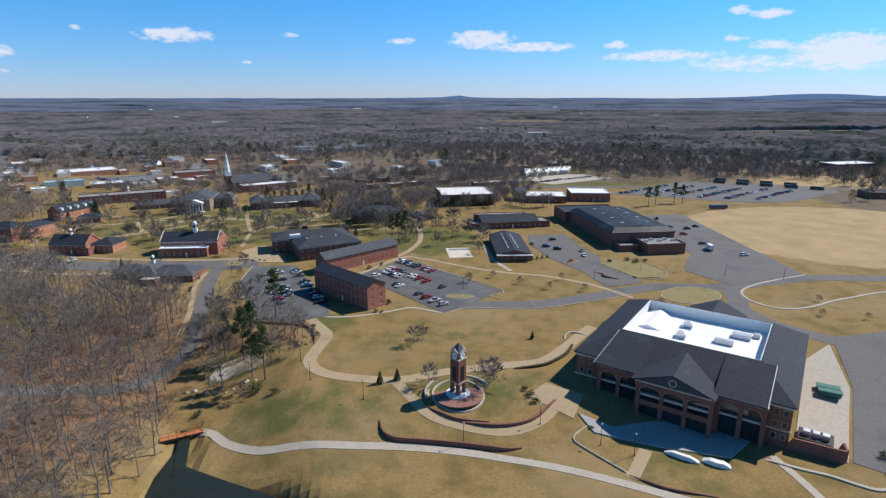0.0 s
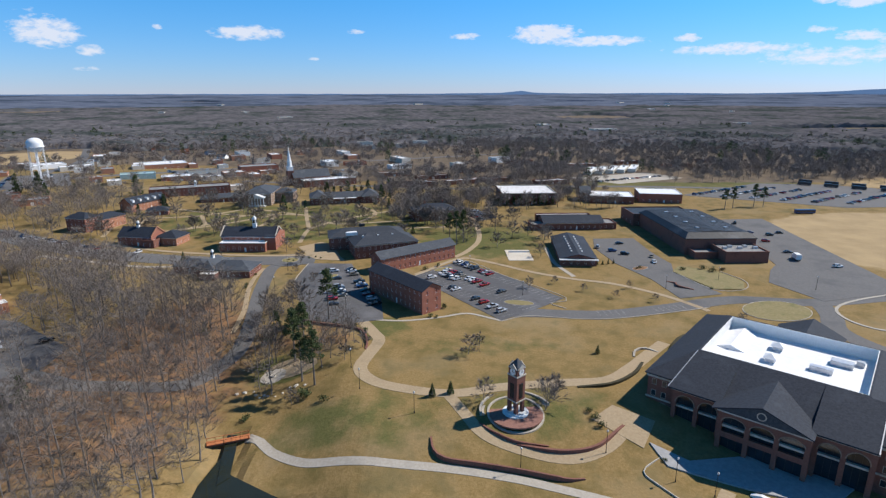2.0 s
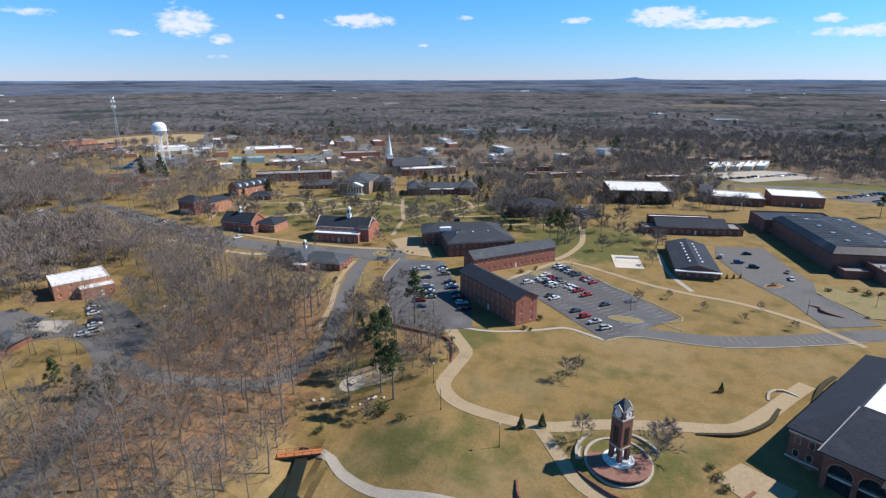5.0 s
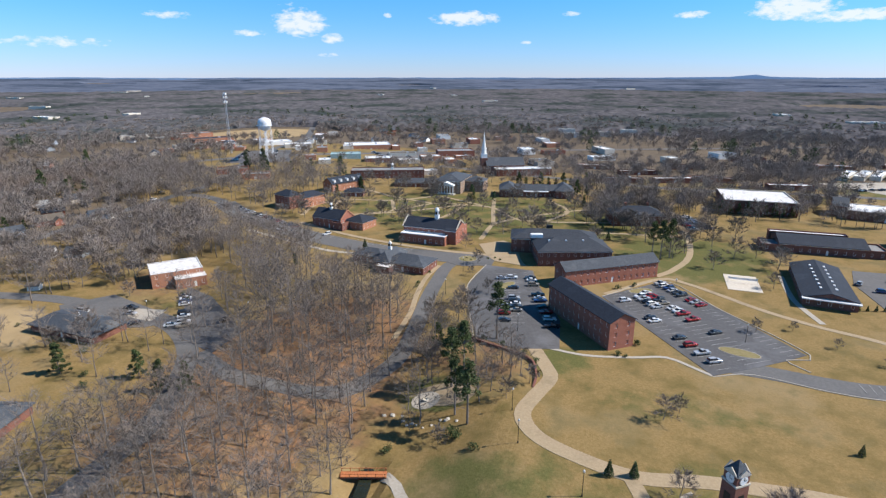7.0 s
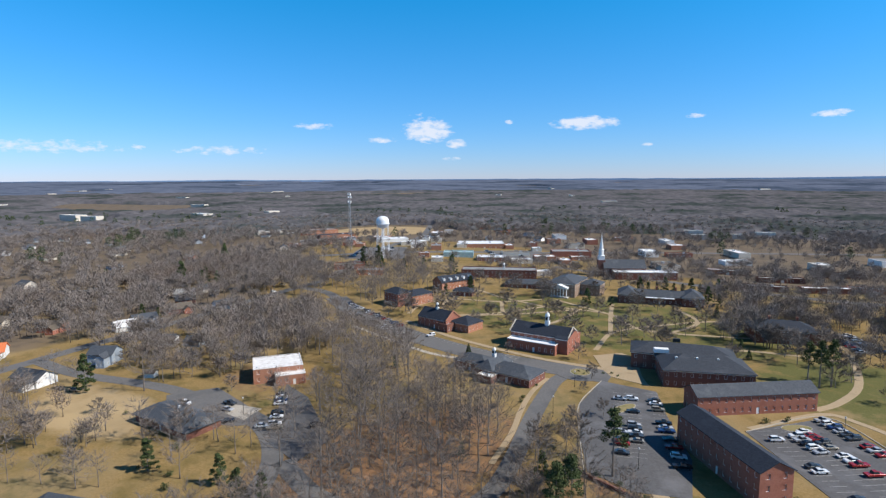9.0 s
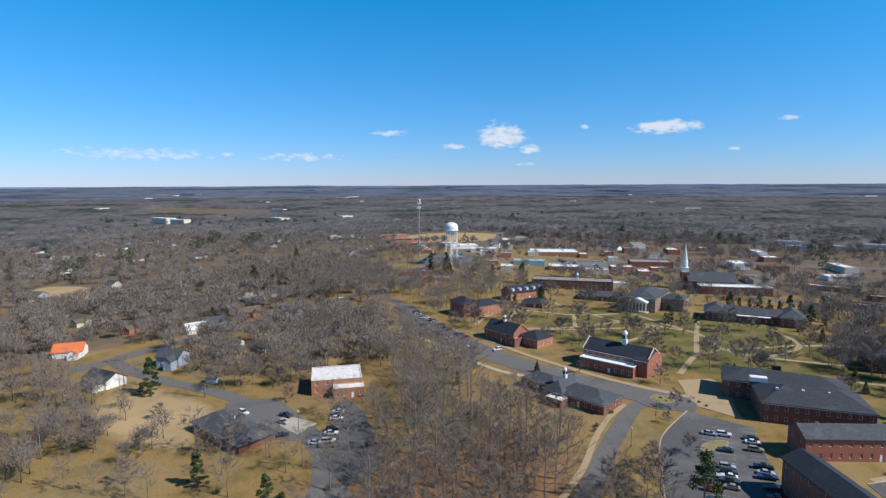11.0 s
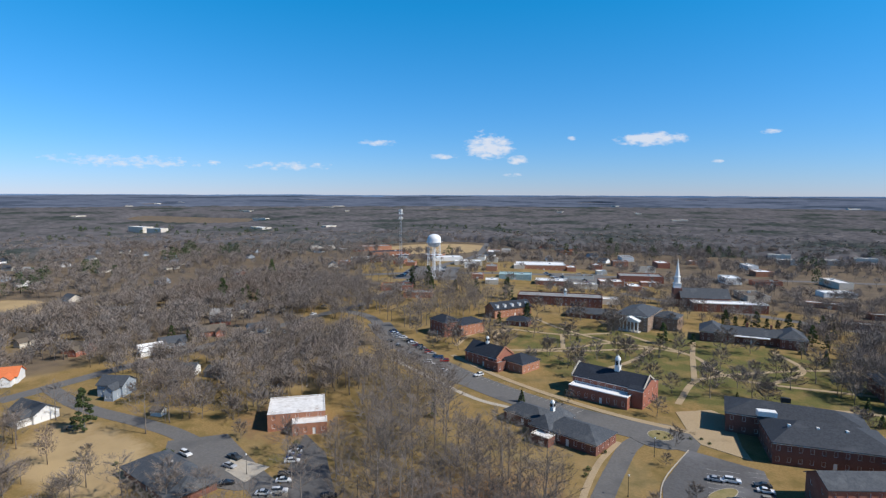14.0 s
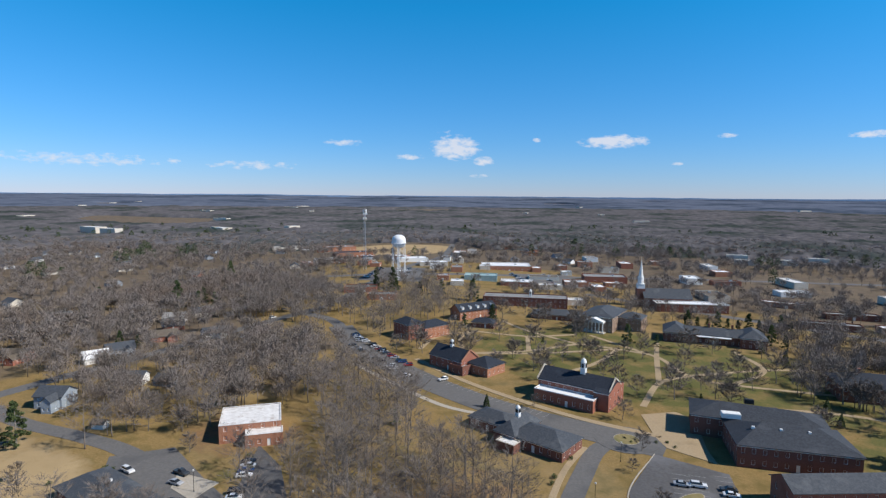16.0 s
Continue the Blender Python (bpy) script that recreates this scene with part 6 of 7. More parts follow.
house(-373, 318, 75, 13, 9, 3.1, CREAM, SHINGLE2, "cream house with a grey roof among bare trees", wing=False)
house(-352, 286, 65, 12, 8, 3.0, BRICK, SHINGLE, "brick bungalow with a dark roof among bare trees", wing=False)
hr = random.Random(21)
SPOTS = []
tries = 0
while len(SPOTS) < 52 and tries < 5000:
    tries += 1
    x, y = hr.uniform(-900, -300), hr.uniform(140, 900)
    if y > 380 and x > -450 and y < 700:
        continue
    if math.hypot(x + 580, y - 760) < 110 or any(math.hypot(x - a, y - b2) < 32 for a, b2 in SPOTS) or (x > -345 and y < 310):
        continue
    if near_line(x, y, UP) < 16 or near_line(x, y, MAIN) < 20 or near_line(x, y, CUL) < 16 or near_line(x, y, TOWN2) < 18:
        continue
    SPOTS.append((x, y))
    wm, wname = hr.choice(HWALLS)
    rm = hr.choice(HROOFS)
    house(x, y, hr.uniform(0, 180), hr.uniform(11, 16), hr.uniform(8, 10), 3.1, wm, rm, f"{wname} house with a {'brown' if rm is SHINGLEB else 'grey'} gabled roof among trees", wing=hr.random() < 0.5, group="houses among the trees")


def shop(x, y, turn, L, W, h, wall, roofm, label, flat=None):
    b = building("shop_building", label, "shop", x, y, turn, L, W, group="town shops")
    add_block(b, 0, 0, 0, L, W, h, "flat", 0, wall, roofm, 1, (max(3, int(L / 6)), 2), sides="01", win=(2.2, 1.8), flatmat=flat or wall, parapet=0.5)
    roof_unit(b, L * 0.2, 0, h - 0.15, 2.5, 2, 1.2)
    return b


shop(-325, 640, 34, 52, 30, 6, BRICKO, MEMBRANE, "large orange brick store with a white flat roof", WHITE)
shop(-300, 552, 30, 30, 18, 5, TEAL, TEAL, "teal metal-roofed shop building")
shop(-262, 552, 28, 28, 16, 4.5, BRICK, MEMBRANE, "low shop with a white flat roof", WHITE)
shop(-390, 596, 40, 30, 18, 5, CREAM, MEMBRANE, "cream shop with a white flat roof")
shop(-345, 440, 40, 26, 16, 4, BRICK, SHINGLEB, "brown brick shop with a tan flat roof")
shop(-312, 430, 35, 22, 13, 4, BRICKO, GREYROOF, "low orange brick shop with a grey roof")
shop(-215, 640, 30, 40, 22, 6, BRICK, GREYROOF, "red brick store with a grey roof")
shop(-440, 620, 50, 34, 20, 5, WHITE, MEMBRANE, "white metal warehouse with flat roof")
shop(-520, 560, 55, 30, 16, 4.5, CREAM, GREYROOF, "cream low building with a grey roof")
shop(-480, 640, 20, 26, 16, 5, BRICKO, MEMBRANE, "orange brick shop with a white flat roof")
shop(-560, 640, 60, 50, 24, 6, BRICKO, SHINGLE, "long orange brick building with a dark roof")
shop(-640, 690, 60, 46, 22, 6, BRICKO, GREYROOF, "long orange brick building")
shop(-700, 640, 60, 40, 20, 5, CREAM, GREYROOF, "tan low building beside a field")
sr = random.Random(8)
for i in range(40):
    x, y = sr.uniform(-520, 60), sr.uniform(575, 830)
    if near_line(x, y, TOWN) < 18 or near_line(x, y, TOWN2) < 18 or any(math.hypot(x - f[0], y - f[1]) < 30 for f in FOOT[-90:]):
        continue
    shop(x, y, 33 + sr.choice([0, 90]), sr.uniform(14, 34), sr.uniform(10, 18), sr.uniform(3.6, 6), sr.choice([BRICK, BRICKO, CREAM, WHITE]), sr.choice([MEMBRANE, GREYROOF, WEATHERED, SHINGLEB]), "low town shop with a flat roof")
for i in range(70):
    x, y = sr.uniform(-540, -190), sr.uniform(500, 660)
    if near_line(x, y, TOWN) < 14 or near_line(x, y, TOWN2) < 14 or inside(x, y, LOT_T1) or inside(x, y, LOT_T2) or any(math.hypot(x - f[0], y - f[1]) < 24 for f in FOOT) or math.hypot(x + 352, y - 495) < 22 or math.hypot(x + 418, y - 519) < 14:
        continue
    shop(x, y, 33 + sr.choice([0, 90]), sr.uniform(10, 20), sr.uniform(8, 13), sr.uniform(3.4, 5), sr.choice([BRICK, BRICKO, CREAM, WHITE, CREAM]), sr.choice([MEMBRANE, GREYROOF, WEATHERED, MEMBRANE]), "small low town shop with a flat roof")
for i, (x, y) in enumerate(((40, 575), (95, 560), (20, 640), (150, 690), (80, 720), (210, 720), (260, 690), (320, 740), (-20, 590), (-60, 610), (-30, 545), (10, 560))):
    shop(x, y, 4 + 10 * (i % 3), 34, 9, 3.6, BRICKO if i % 3 == 0 else BRICK2, MEMBRANE if i % 2 else GREYROOF, "long low brick classroom block with a pale roof")
for i in range(5):
    shop(150 + 13 * i, 640 + 5 * i, 68, 42, 8, 3.5, CREAM, MEMBRANE, "long white-roofed storage shed in a row", WHITE)
shop(560, 670, 10, 60, 26, 6, BRICK2, MEMBRANE, "long low hall with a white roof beyond the field", WHITE)
shop(430, 465, -10, 40, 18, 5, BRICK2, SHINGLE, "dark low building beside the golden field")
shop(520, 640, 5, 20, 10, 4, BRICK2, SHINGLE, "dark low barn beyond the field")
shop(700, 1130, 10, 40, 20, 6, WHITE, MEMBRANE, "far white building at the wood's edge")
fr = random.Random(77)
for i in range(26):
    r, a = fr.uniform(1100, 3200), radians(fr.uniform(60, 165))
    shop(r * math.cos(a), 100 + r * math.sin(a), fr.uniform(0, 180), fr.uniform(25, 55), fr.uniform(14, 24), 12, CREAM, WEATHERED, "far pale-roofed works among the woods")
for x, y in ((-130, 900), (-90, 930), (-150, 960), (-60, 980)):
    shop(x, y, 10, 26, 12, 6, CREAM, WEATHERED, "far pale warehouse among the woods")


# ---- lamp posts ----
def lamp_post(x, y, h=6.0):
    root = empty("street_lamp", pose(x, y, ground_z(x, y)), "slim dark lamp post with a pale globe", "lamp post", "lamp posts")
    s = Shape()
    s.lathe([(0.16, -0.2), (0.16, 0.5), (0.08, 0.6), (0.06, h)], 8)
    part("pole", s, DARKMETAL, root)
    s = Shape()
    s.lathe([(0.08, h), (0.26, h + 0.15), (0.28, h + 0.45), (0.05, h + 0.7)], 8)
    part("lantern", s, LAMP_MAT, root)


for x, y in ((-3, 160), (46, 148), (60, 139), (-25, 185), (24, 141), (67, 134), (-75, 284), (-72, 255), (36, 252), (14, 290), (-187, 217), (-164, 193), (-129, 206), (128, 274), (100, 262), (165, 262), (-36, 232), (-20, 172), (190, 255)):
    lamp_post(x, y)


# ---- trees ----
def bare_tree(seed, H, spread=0.42, limbs=16, subs=7, twigs=13, clear=0.34, fine=0.03):
    """Trunk, and a crown of limbs, branches and twigs, of a leafless hardwood."""
    r = random.Random(seed)
    trunk, crown = Shape(), Shape()
    p, pts = Vector((0, 0, -0.4)), []
    for i in range(6):
        pts.append(p.copy())
        p = p + Vector((r.uniform(-0.35, 0.35), r.uniform(-0.35, 0.35), H * 0.95 / 5))
    rad = [0.015 * H * (1 - i / 5.6) + 0.02 for i in range(6)]
    trunk.rings([[(q.x + k * math.cos(a), q.y + k * math.sin(a), q.z) for a in [2 * math.pi * j / 6 for j in range(6)]] for q, k in zip(pts, rad)])

    def on_trunk(t):
        f = t * 5
        i = min(4, int(f))
        return pts[i].lerp(pts[i + 1], f - i), rad[i] + (rad[i + 1] - rad[i]) * (f - i)

    def sliver(a, b, w):
        d = (b - a)
        side = d.cross(Vector((r.uniform(-1, 1), r.uniform(-1, 1), r.uniform(-1, 1)))).normalized() * w
        crown.face(a - side, a + side, b)

    for i in range(limbs):
        t = clear + (0.98 - clear) * (i + r.random() * 0.6) / limbs
        a, k = on_trunk(t)
        ang = i * 2.4 + r.uniform(-0.5, 0.5)
        length = H * spread * (1.15 - 0.75 * (t - clear) / (1 - clear)) * r.uniform(0.8, 1.15)
        up = r.uniform(0.25, 0.8)
        d = Vector((math.cos(ang), math.sin(ang), up)).normalized()
        mid = a + d * length * 0.5
        d2 = (d + Vector((r.uniform(-0.3, 0.3), r.uniform(-0.3, 0.3), 0.12))).normalized()
        end = mid + d2 * length * 0.5
        crown.tube(a, mid, k * 0.45, k * 0.22, 3)
        crown.tube(mid, end, k * 0.22, 0.015, 3)
        for j in range(subs):
            f = 0.25 + 0.75 * (j + r.random()) / subs
            s0 = a.lerp(mid, f * 2) if f < 0.5 else mid.lerp(end, f * 2 - 1)
            dd = (d2 + Vector((r.uniform(-1, 1), r.uniform(-1, 1), r.uniform(-0.4, 0.8)))).normalized()
            e0 = s0 + dd * length * r.uniform(0.25, 0.5)
            sliver(s0, e0, fine * 1.4)
            for q in range(twigs):
                b0 = s0.lerp(e0, r.uniform(0.2, 1.0))
                b1 = b0 + (dd + Vector((r.uniform(-1, 1), r.uniform(-1, 1), r.uniform(-0.6, 0.9)))) * r.uniform(0.7, 1.6)
                sliver(b0, b1, fine)
    return trunk, crown


def clump(s, r, c, rx, rz, n, size):
    for i in range(n):
        v = Vector((r.gauss(0, 1), r.gauss(0, 1), r.gauss(0, 1))).normalized() * r.uniform(0.45, 1.0)
        p = Vector((c[0] + v.x * rx, c[1] + v.y * rx, c[2] + v.z * rz))
        a = Vector((r.uniform(-1, 1), r.uniform(-1, 1), r.uniform(-0.6, 0.6))).normalized() * size
        b2 = a.cross(Vector((r.uniform(-1, 1), r.uniform(-1, 1), r.uniform(-1, 1)))).normalized() * size * 0.7
        s.face(p - a * 0.6, p + b2, p + a * 0.7)


def pine_tree(seed, H, bare=0.5, clumps=30, width=0.17):
    r = random.Random(seed)
    trunk, crown = Shape(), Shape()
    trunk.lathe([(0.014 * H + 0.08, -0.4), (0.012 * H + 0.05, H * 0.3), (0.008 * H, H * 0.7), (0.03, H * 0.98)], 7)
    for i in range(clumps):
        t = bare + (1 - bare) * (i + r.random()) / clumps
        a = r.uniform(0, 6.28)
        rad = H * width * (1.15 - (t - bare) / (1 - bare)) * r.uniform(0.4, 1.1)
        c = (rad * math.cos(a), rad * math.sin(a), H * t)
        trunk.tube((0, 0, H * t - rad * 0.25), c, 0.07, 0.02, 3)
        clump(crown, r, c, H * 0.07, H * 0.042, 62, 0.5)
    return trunk, crown


def cone_tree(seed, H, width=0.24, n=700, size=0.3):
    r = random.Random(seed)
    trunk, crown = Shape(), Shape()
    trunk.lathe([(0.04 * H + 0.03, -0.3), (0.02 * H, H * 0.5), (0.02, H * 0.9)], 6)
    for i in range(n):
        t = 1 - math.sqrt(r.random())
        a = r.uniform(0, 6.28)
        rad = H * width * (1 - t) * r.uniform(0.65, 1.08) + 0.05
        clump(crown, r, (rad * math.cos(a), rad * math.sin(a), H * (0.06 + 0.94 * t)), 0.1, 0.1, 1, size)
    return trunk, crown


def bush_shape(seed, rx, h, n=260, size=0.25):
    r = random.Random(seed)
    s = Shape()
    for i in range(9):
        c = (r.uniform(-0.55, 0.55) * rx, r.uniform(-0.55, 0.55) * rx, h * r.uniform(0.3, 0.65))
        clump(s, r, c, rx * 0.5, h * 0.38, n // 9, size)
    s.tube((0, 0, -0.3), (0, 0, h * 0.5), 0.08, 0.04, 5)
    return s


TREE_SRC = {}


def tree(kind, variant, x, y, s=1.0, turn=None, label="", group=""):
    key = (kind, variant)
    m = pose(x, y, ground_z(x, y), 0, 0, turn if turn is not None else (x * 37 + y * 91) % 360) @ Matrix.Scale(s, 4)
    if key in TREE_SRC:
        ob = copy_thing(TREE_SRC[key], m)
        if label:
            ob["label"] = label
        if group:
            ob["group"] = group
        return ob
    if kind == "bare":
        t, c = bare_tree(variant, 17 + variant % 3 * 2)
        mats = (BARK, TWIG)
        lab = "leafless grey-brown hardwood tree in winter"
    elif kind == "lawn":
        t, c = bare_tree(40 + variant, 12, 0.46, 15, 7, 17, 0.2, 0.045)
        mats = (BARK, TWIG)
        lab = "small leafless lawn tree"
    elif kind == "pine":
        t, c = pine_tree(variant, 19)
        mats = (BARK, NEEDLE)
        lab = "tall pine with a bare trunk and dark crown"
    elif kind == "cedar":
        t, c = pine_tree(60 + variant, 13, 0.08, 46, 0.28)
        mats = (BARK, NEEDLE)
        lab = "broad dark green evergreen tree"
    else:
        t, c = cone_tree(variant, 4.5)
        mats = (BARK, NEEDLE)
        lab = "small cone-shaped evergreen tree on grass"
    root = empty("tree", m, label or lab, "tree", group)
    part("trunk", t, mats[0], root)
    part("crown", c, mats[1], root)
    TREE_SRC[key] = root
    return root


OX0, OY0, CELL = -1000, 60, 3.0
ox, oy = np.meshgrid(np.arange(OX0, 720, CELL), np.arange(OY0, 1040, CELL))
TAKEN = np.zeros(ox.shape, bool)
for line, half in TRACKS:
    for (ax, ay), (bx, by) in zip(line, line[1:]):
        dx, dy = bx - ax, by - ay
        k = np.clip(((ox - ax) * dx + (oy - ay) * dy) / (dx * dx + dy * dy), 0, 1)
        TAKEN |= np.hypot(ox - ax - k * dx, oy - ay - k * dy) < half + 0.5
for poly in AREAS:
    hit = np.zeros(ox.shape, bool)
    for (ax, ay), (bx, by) in zip(poly, poly[1:] + poly[:1]):
        if ay != by:
            hit ^= ((ay > oy) != (by > oy)) & (ox < (bx - ax) * (oy - ay) / (by - ay) + ax)
    TAKEN |= hit
for fx2, fy2, cs, sn, hl, hw in FOOT:
    dx, dy = ox - fx2, oy - fy2
    TAKEN |= (np.abs(cs * dx + sn * dy) < hl + 3.5) & (np.abs(cs * dy - sn * dx) < hw + 5)


def free(x, y, gap=0):
    i, j = int(round((y - OY0) / CELL)), int(round((x - OX0) / CELL))
    return not (0 <= i < TAKEN.shape[0] and 0 <= j < TAKEN.shape[1] and TAKEN[i, j])


tr = random.Random(3)
# woods between the creek and the side street
WOOD = [(-54, 110), (-56, 150), (-64, 172), (-66, 195), (-70, 222), (-84, 238), (-100, 246), (-134, 252), (-158, 284), (-215, 300), (-205, 262), (-168, 246), (-150, 228), (-120, 205), (-112, 186), (-100, 165), (-112, 138), (-118, 108)]
near_trees, more_trees = [], []
placed = []
tries = 0
while len(placed) < 250 and tries < 30000:
    tries += 1
    x, y = tr.uniform(-215, -50), tr.uniform(108, 300)
    if not inside(x, y, WOOD) or not free(x, y, 2):
        continue
    if any((x - a) ** 2 + (y - b2) ** 2 < 38 for a, b2 in placed):
        continue
    placed.append((x, y))
placed.sort(key=lambda q: math.hypot(q[0] - 5, q[1] - 60))
for i, (x, y) in enumerate(placed):
    if i < 120:
        tree("bare", i % 5, x, y, tr.uniform(0.72, 1.12), group="trees of the bare wood")
    else:
        more_trees.append((x, y, tr.uniform(0.65, 1.0)))
# single trees
for i, (x, y, s) in enumerate(((-41, 224, 1.05), (-46, 195, 1.0), (-35, 178, 0.95), (-44, 200, 0.9), (7, 336, 1.0), (11, 340, 1.05), (3, 341, 0.85), (205, 440, 0.8), (213, 445, 0.85), (232, 452, 0.85), (238, 450, 0.8), (-40, 182, 0.9))):
    tree("pine", i % 3, x, y, s)
for i, (x, y, s) in enumerate(((-237, 173, 1.15), (-154, 153, 0.75), (-112, 160, 0.7), (-118, 157, 0.65), (-209, 425, 1.15), (-213, 398, 1.0), (-120, 425, 0.8), (-106, 432, 0.7), (-48, 470, 0.9), (-55, 474, 0.8), (-85, 214, 0.5), (-60, 208, 0.6), (-58, 214, 0.6),
                               (-285, 470, 1.2), (-320, 455, 1.2), (-255, 470, 1.1), (-400, 330, 1.2), (-410, 340, 1.3), (-420, 325, 1.2), (-150, 262, 0.6), (-330, 255, 0.7), (-335, 248, 0.6), (-392, 338, 1.1), (-405, 318, 1.2), (-330, 462, 1.2), (-338, 470, 1.1), (-345, 458, 1.2), (-352, 466, 1.0), (-300, 462, 1.0), (-205, 418, 1.2), (-500, 420, 1.1), (-490, 300, 1.0), (-455, 175, 1.1), (-130, 160, 0.6))):
    tree("cedar", i % 3, x, y, s)
for i, (x, y, s) in enumerate(((1.5, 168.2, 0.95), (6.7, 169.8, 0.95), (55, 197, 0.75), (-133, 297, 1.3), (-66, 352, 1.2), (-20, 360, 1.3), (-25, 378, 1.2), (-160, 400, 0.9), (-57, 452, 1.6), (-45, 440, 1.7), (78, 297, 0.6), (81, 298, 0.55), (84, 299, 0.6), (87, 300, 0.55))):
    tree("cone", i % 2, x, y, s)
for i, (x, y, s) in enumerate(((33, 163, 0.85), (16, 166, 0.6), (36, 168, 0.6), (12, 195, 0.6), (16, 200, 0.5), (-100, 352, 1.1), (-140, 350, 1.15), (-135, 372, 1.1), (-76, 352, 1.1), (-90, 347, 1.0), (-70, 372, 1.2), (-52, 385, 1.2), (-45, 402, 1.15),
                               (-112, 395, 1.1), (-30, 392, 1.1), (-158, 362, 1.0), (-200, 340, 1.0), (-213, 345, 1.0), (-240, 350, 1.1), (-118, 308, 0.8), (-86, 318, 0.8), (-60, 398, 1.2), (30, 330, 1.2), (52, 312, 1.0), (18, 350, 1.1), (40, 350, 1.2), (50, 355, 1.2),
                               (-10, 385, 1.4), (-20, 388, 1.4), (8, 392, 1.3), (0, 420, 1.3), (-30, 415, 1.2), (-72, 296, 0.7), (-70, 280, 0.6), (-56, 262, 0.9), (-62, 246, 1.1), (-54, 232, 1.2), (-50, 214, 1.2), (-30, 207, 0.9), (-58, 205, 1.2), (-64, 225, 1.1), (-60, 236, 1.1),
                               (-24, 200, 0.8), (-40, 170, 0.7), (-28, 190, 0.6), (63, 258, 0.5), (75, 250, 0.5), (90, 246, 0.5), (40, 262, 0.5), (84, 262, 0.5), (52, 268, 0.5), (128, 215, 0.4), (115, 224, 0.4), (175, 210, 0.4), (190, 205, 0.4), (185, 225, 0.4), (-165, 170, 1.2), (-172, 163, 1.1),
                               (-188, 205, 0.9), (-205, 212, 1.2), (-215, 205, 1.1), (-225, 215, 1.2), (-240, 205, 1.3), (-250, 195, 1.2), (-205, 222, 1.1), (-258, 215, 1.2), (-210, 165, 0.8), (-185, 150, 1.1), (-200, 142, 1.2), (-170, 140, 1.1))):
    tree("lawn", i % 4, x, y, s * (1.25 if y > 330 else 1.0))
qr = random.Random(31)
extra = []
n = 0
while n < 62:
    x, y = qr.uniform(-215, 60), qr.uniform(335, 462)
    if free(x, y):
        tree("lawn", n % 4, x, y, qr.uniform(1.1, 1.65))
        n += 1
for i, (x, y) in enumerate(((-161, 225), (-151, 216), (-141, 208), (-129, 201), (-119, 190), (-133, 183), (-147, 197), (-124, 176), (-165, 208), (-138, 194), (-112, 178), (-155, 204))):
    tree("bare", i % 5, x, y, 0.62 + 0.05 * (i % 5), group="trees of the bare wood")
n = 0
while n < 26:
    x, y = qr.uniform(-68, -26), qr.uniform(168, 242)
    if free(x, y) and inside(x, y, [(-64, 168), (-40, 166), (-24, 196), (-28, 212), (-58, 234), (-66, 240), (-66, 200)]):
        tree("bare", n % 5, x, y, qr.uniform(0.5, 0.85))
        n += 1
n = 0
while n < 130:
    x, y = qr.uniform(-385, -235), qr.uniform(335, 470)
    if free(x, y):
        extra.append((x, y, qr.uniform(0.65, 0.9)))
        n += 1
n = 0
while n < 40:
    x, y = qr.uniform(-270, -140), qr.uniform(125, 225)
    if free(x, y) and math.hypot((x + 215) / 30, (y - 165) / 16) > 1 and math.hypot((x + 190) / 22, (y - 205) / 12) > 1:
        extra.append((x, y, qr.uniform(0.5, 0.85)))
        n += 1
BUSH_SRC = [bush_shape(i, 1.4, 1.8).mesh("shrub", NEEDLE) for i in range(3)] + [bush_shape(9, 1.3, 1.3).mesh("shrub", HEDGE)]
for i, (x, y, s) in enumerate(((46, 160, 1.1), (47, 157, 1.1), (45, 163, 0.9), (-2, 227, 1.0), (3, 236.5, 1.2), (0, 226.6, 0.7), (-8, 287, 1.2), (-2, 292.5, 1.1), (98, 292, 1.0), (96, 291, 0.7), (120, 262, 0.7), (-87, 262, 0.9), (-86, 258, 0.8), (-88, 276, 0.8), (-52, 165, 1.2), (-38, 174, 1.5),
                               (-36, 172, 1.4), (-30, 168, 1.2), (-160, 165, 1.3), (-140, 150, 1.2), (-146, 155, 1.0), (-200, 170, 0.8), (-195, 185, 0.7), (-198, 184, 0.7), (-170, 215, 1.0), (-163, 210, 0.9), (130, 128, 1.3), (133, 122, 1.2), (126, 122, 0.8), (60, 146, 0.6), (-25, 213, 1.0),
                               (-23, 206, 1.0), (-30, 217, 1.0), (-38, 220, 1.0), (-45, 222, 1.0), (137, 290, 1.2), (131, 287, 1.6), (128, 291, 1.4), (118, 290, 1.2), (160, 440, 1.2), (-70, 305, 0.6), (-67, 307, 0.6), (-64, 305, 0.6), (-80, 302, 0.6), (-77, 300, 0.5))):
    ob = part("shrub", BUSH_SRC[i % 4 if i > 30 else i % 3], None, m=pose(x, y, ground_z(x, y), 0, 0, 40 * i) @ Matrix.Scale(s, 4))
    tagged(ob, "dark green rounded shrub" if ob.data.materials[0] is NEEDLE else "dark brown winter shrub", "shrub", "shrubs")
# long evergreen hedge of trees behind the twin-gabled hall
for i in range(11):
    tree("cedar", i % 3, -104 + 5.5 * i, 492 + 2.2 * i, 0.75)
for i in range(9):
    tree("cedar", i % 3, 40 + 5 * i, 450 + 0.4 * i, 0.62 + 0.1 * (i % 3))


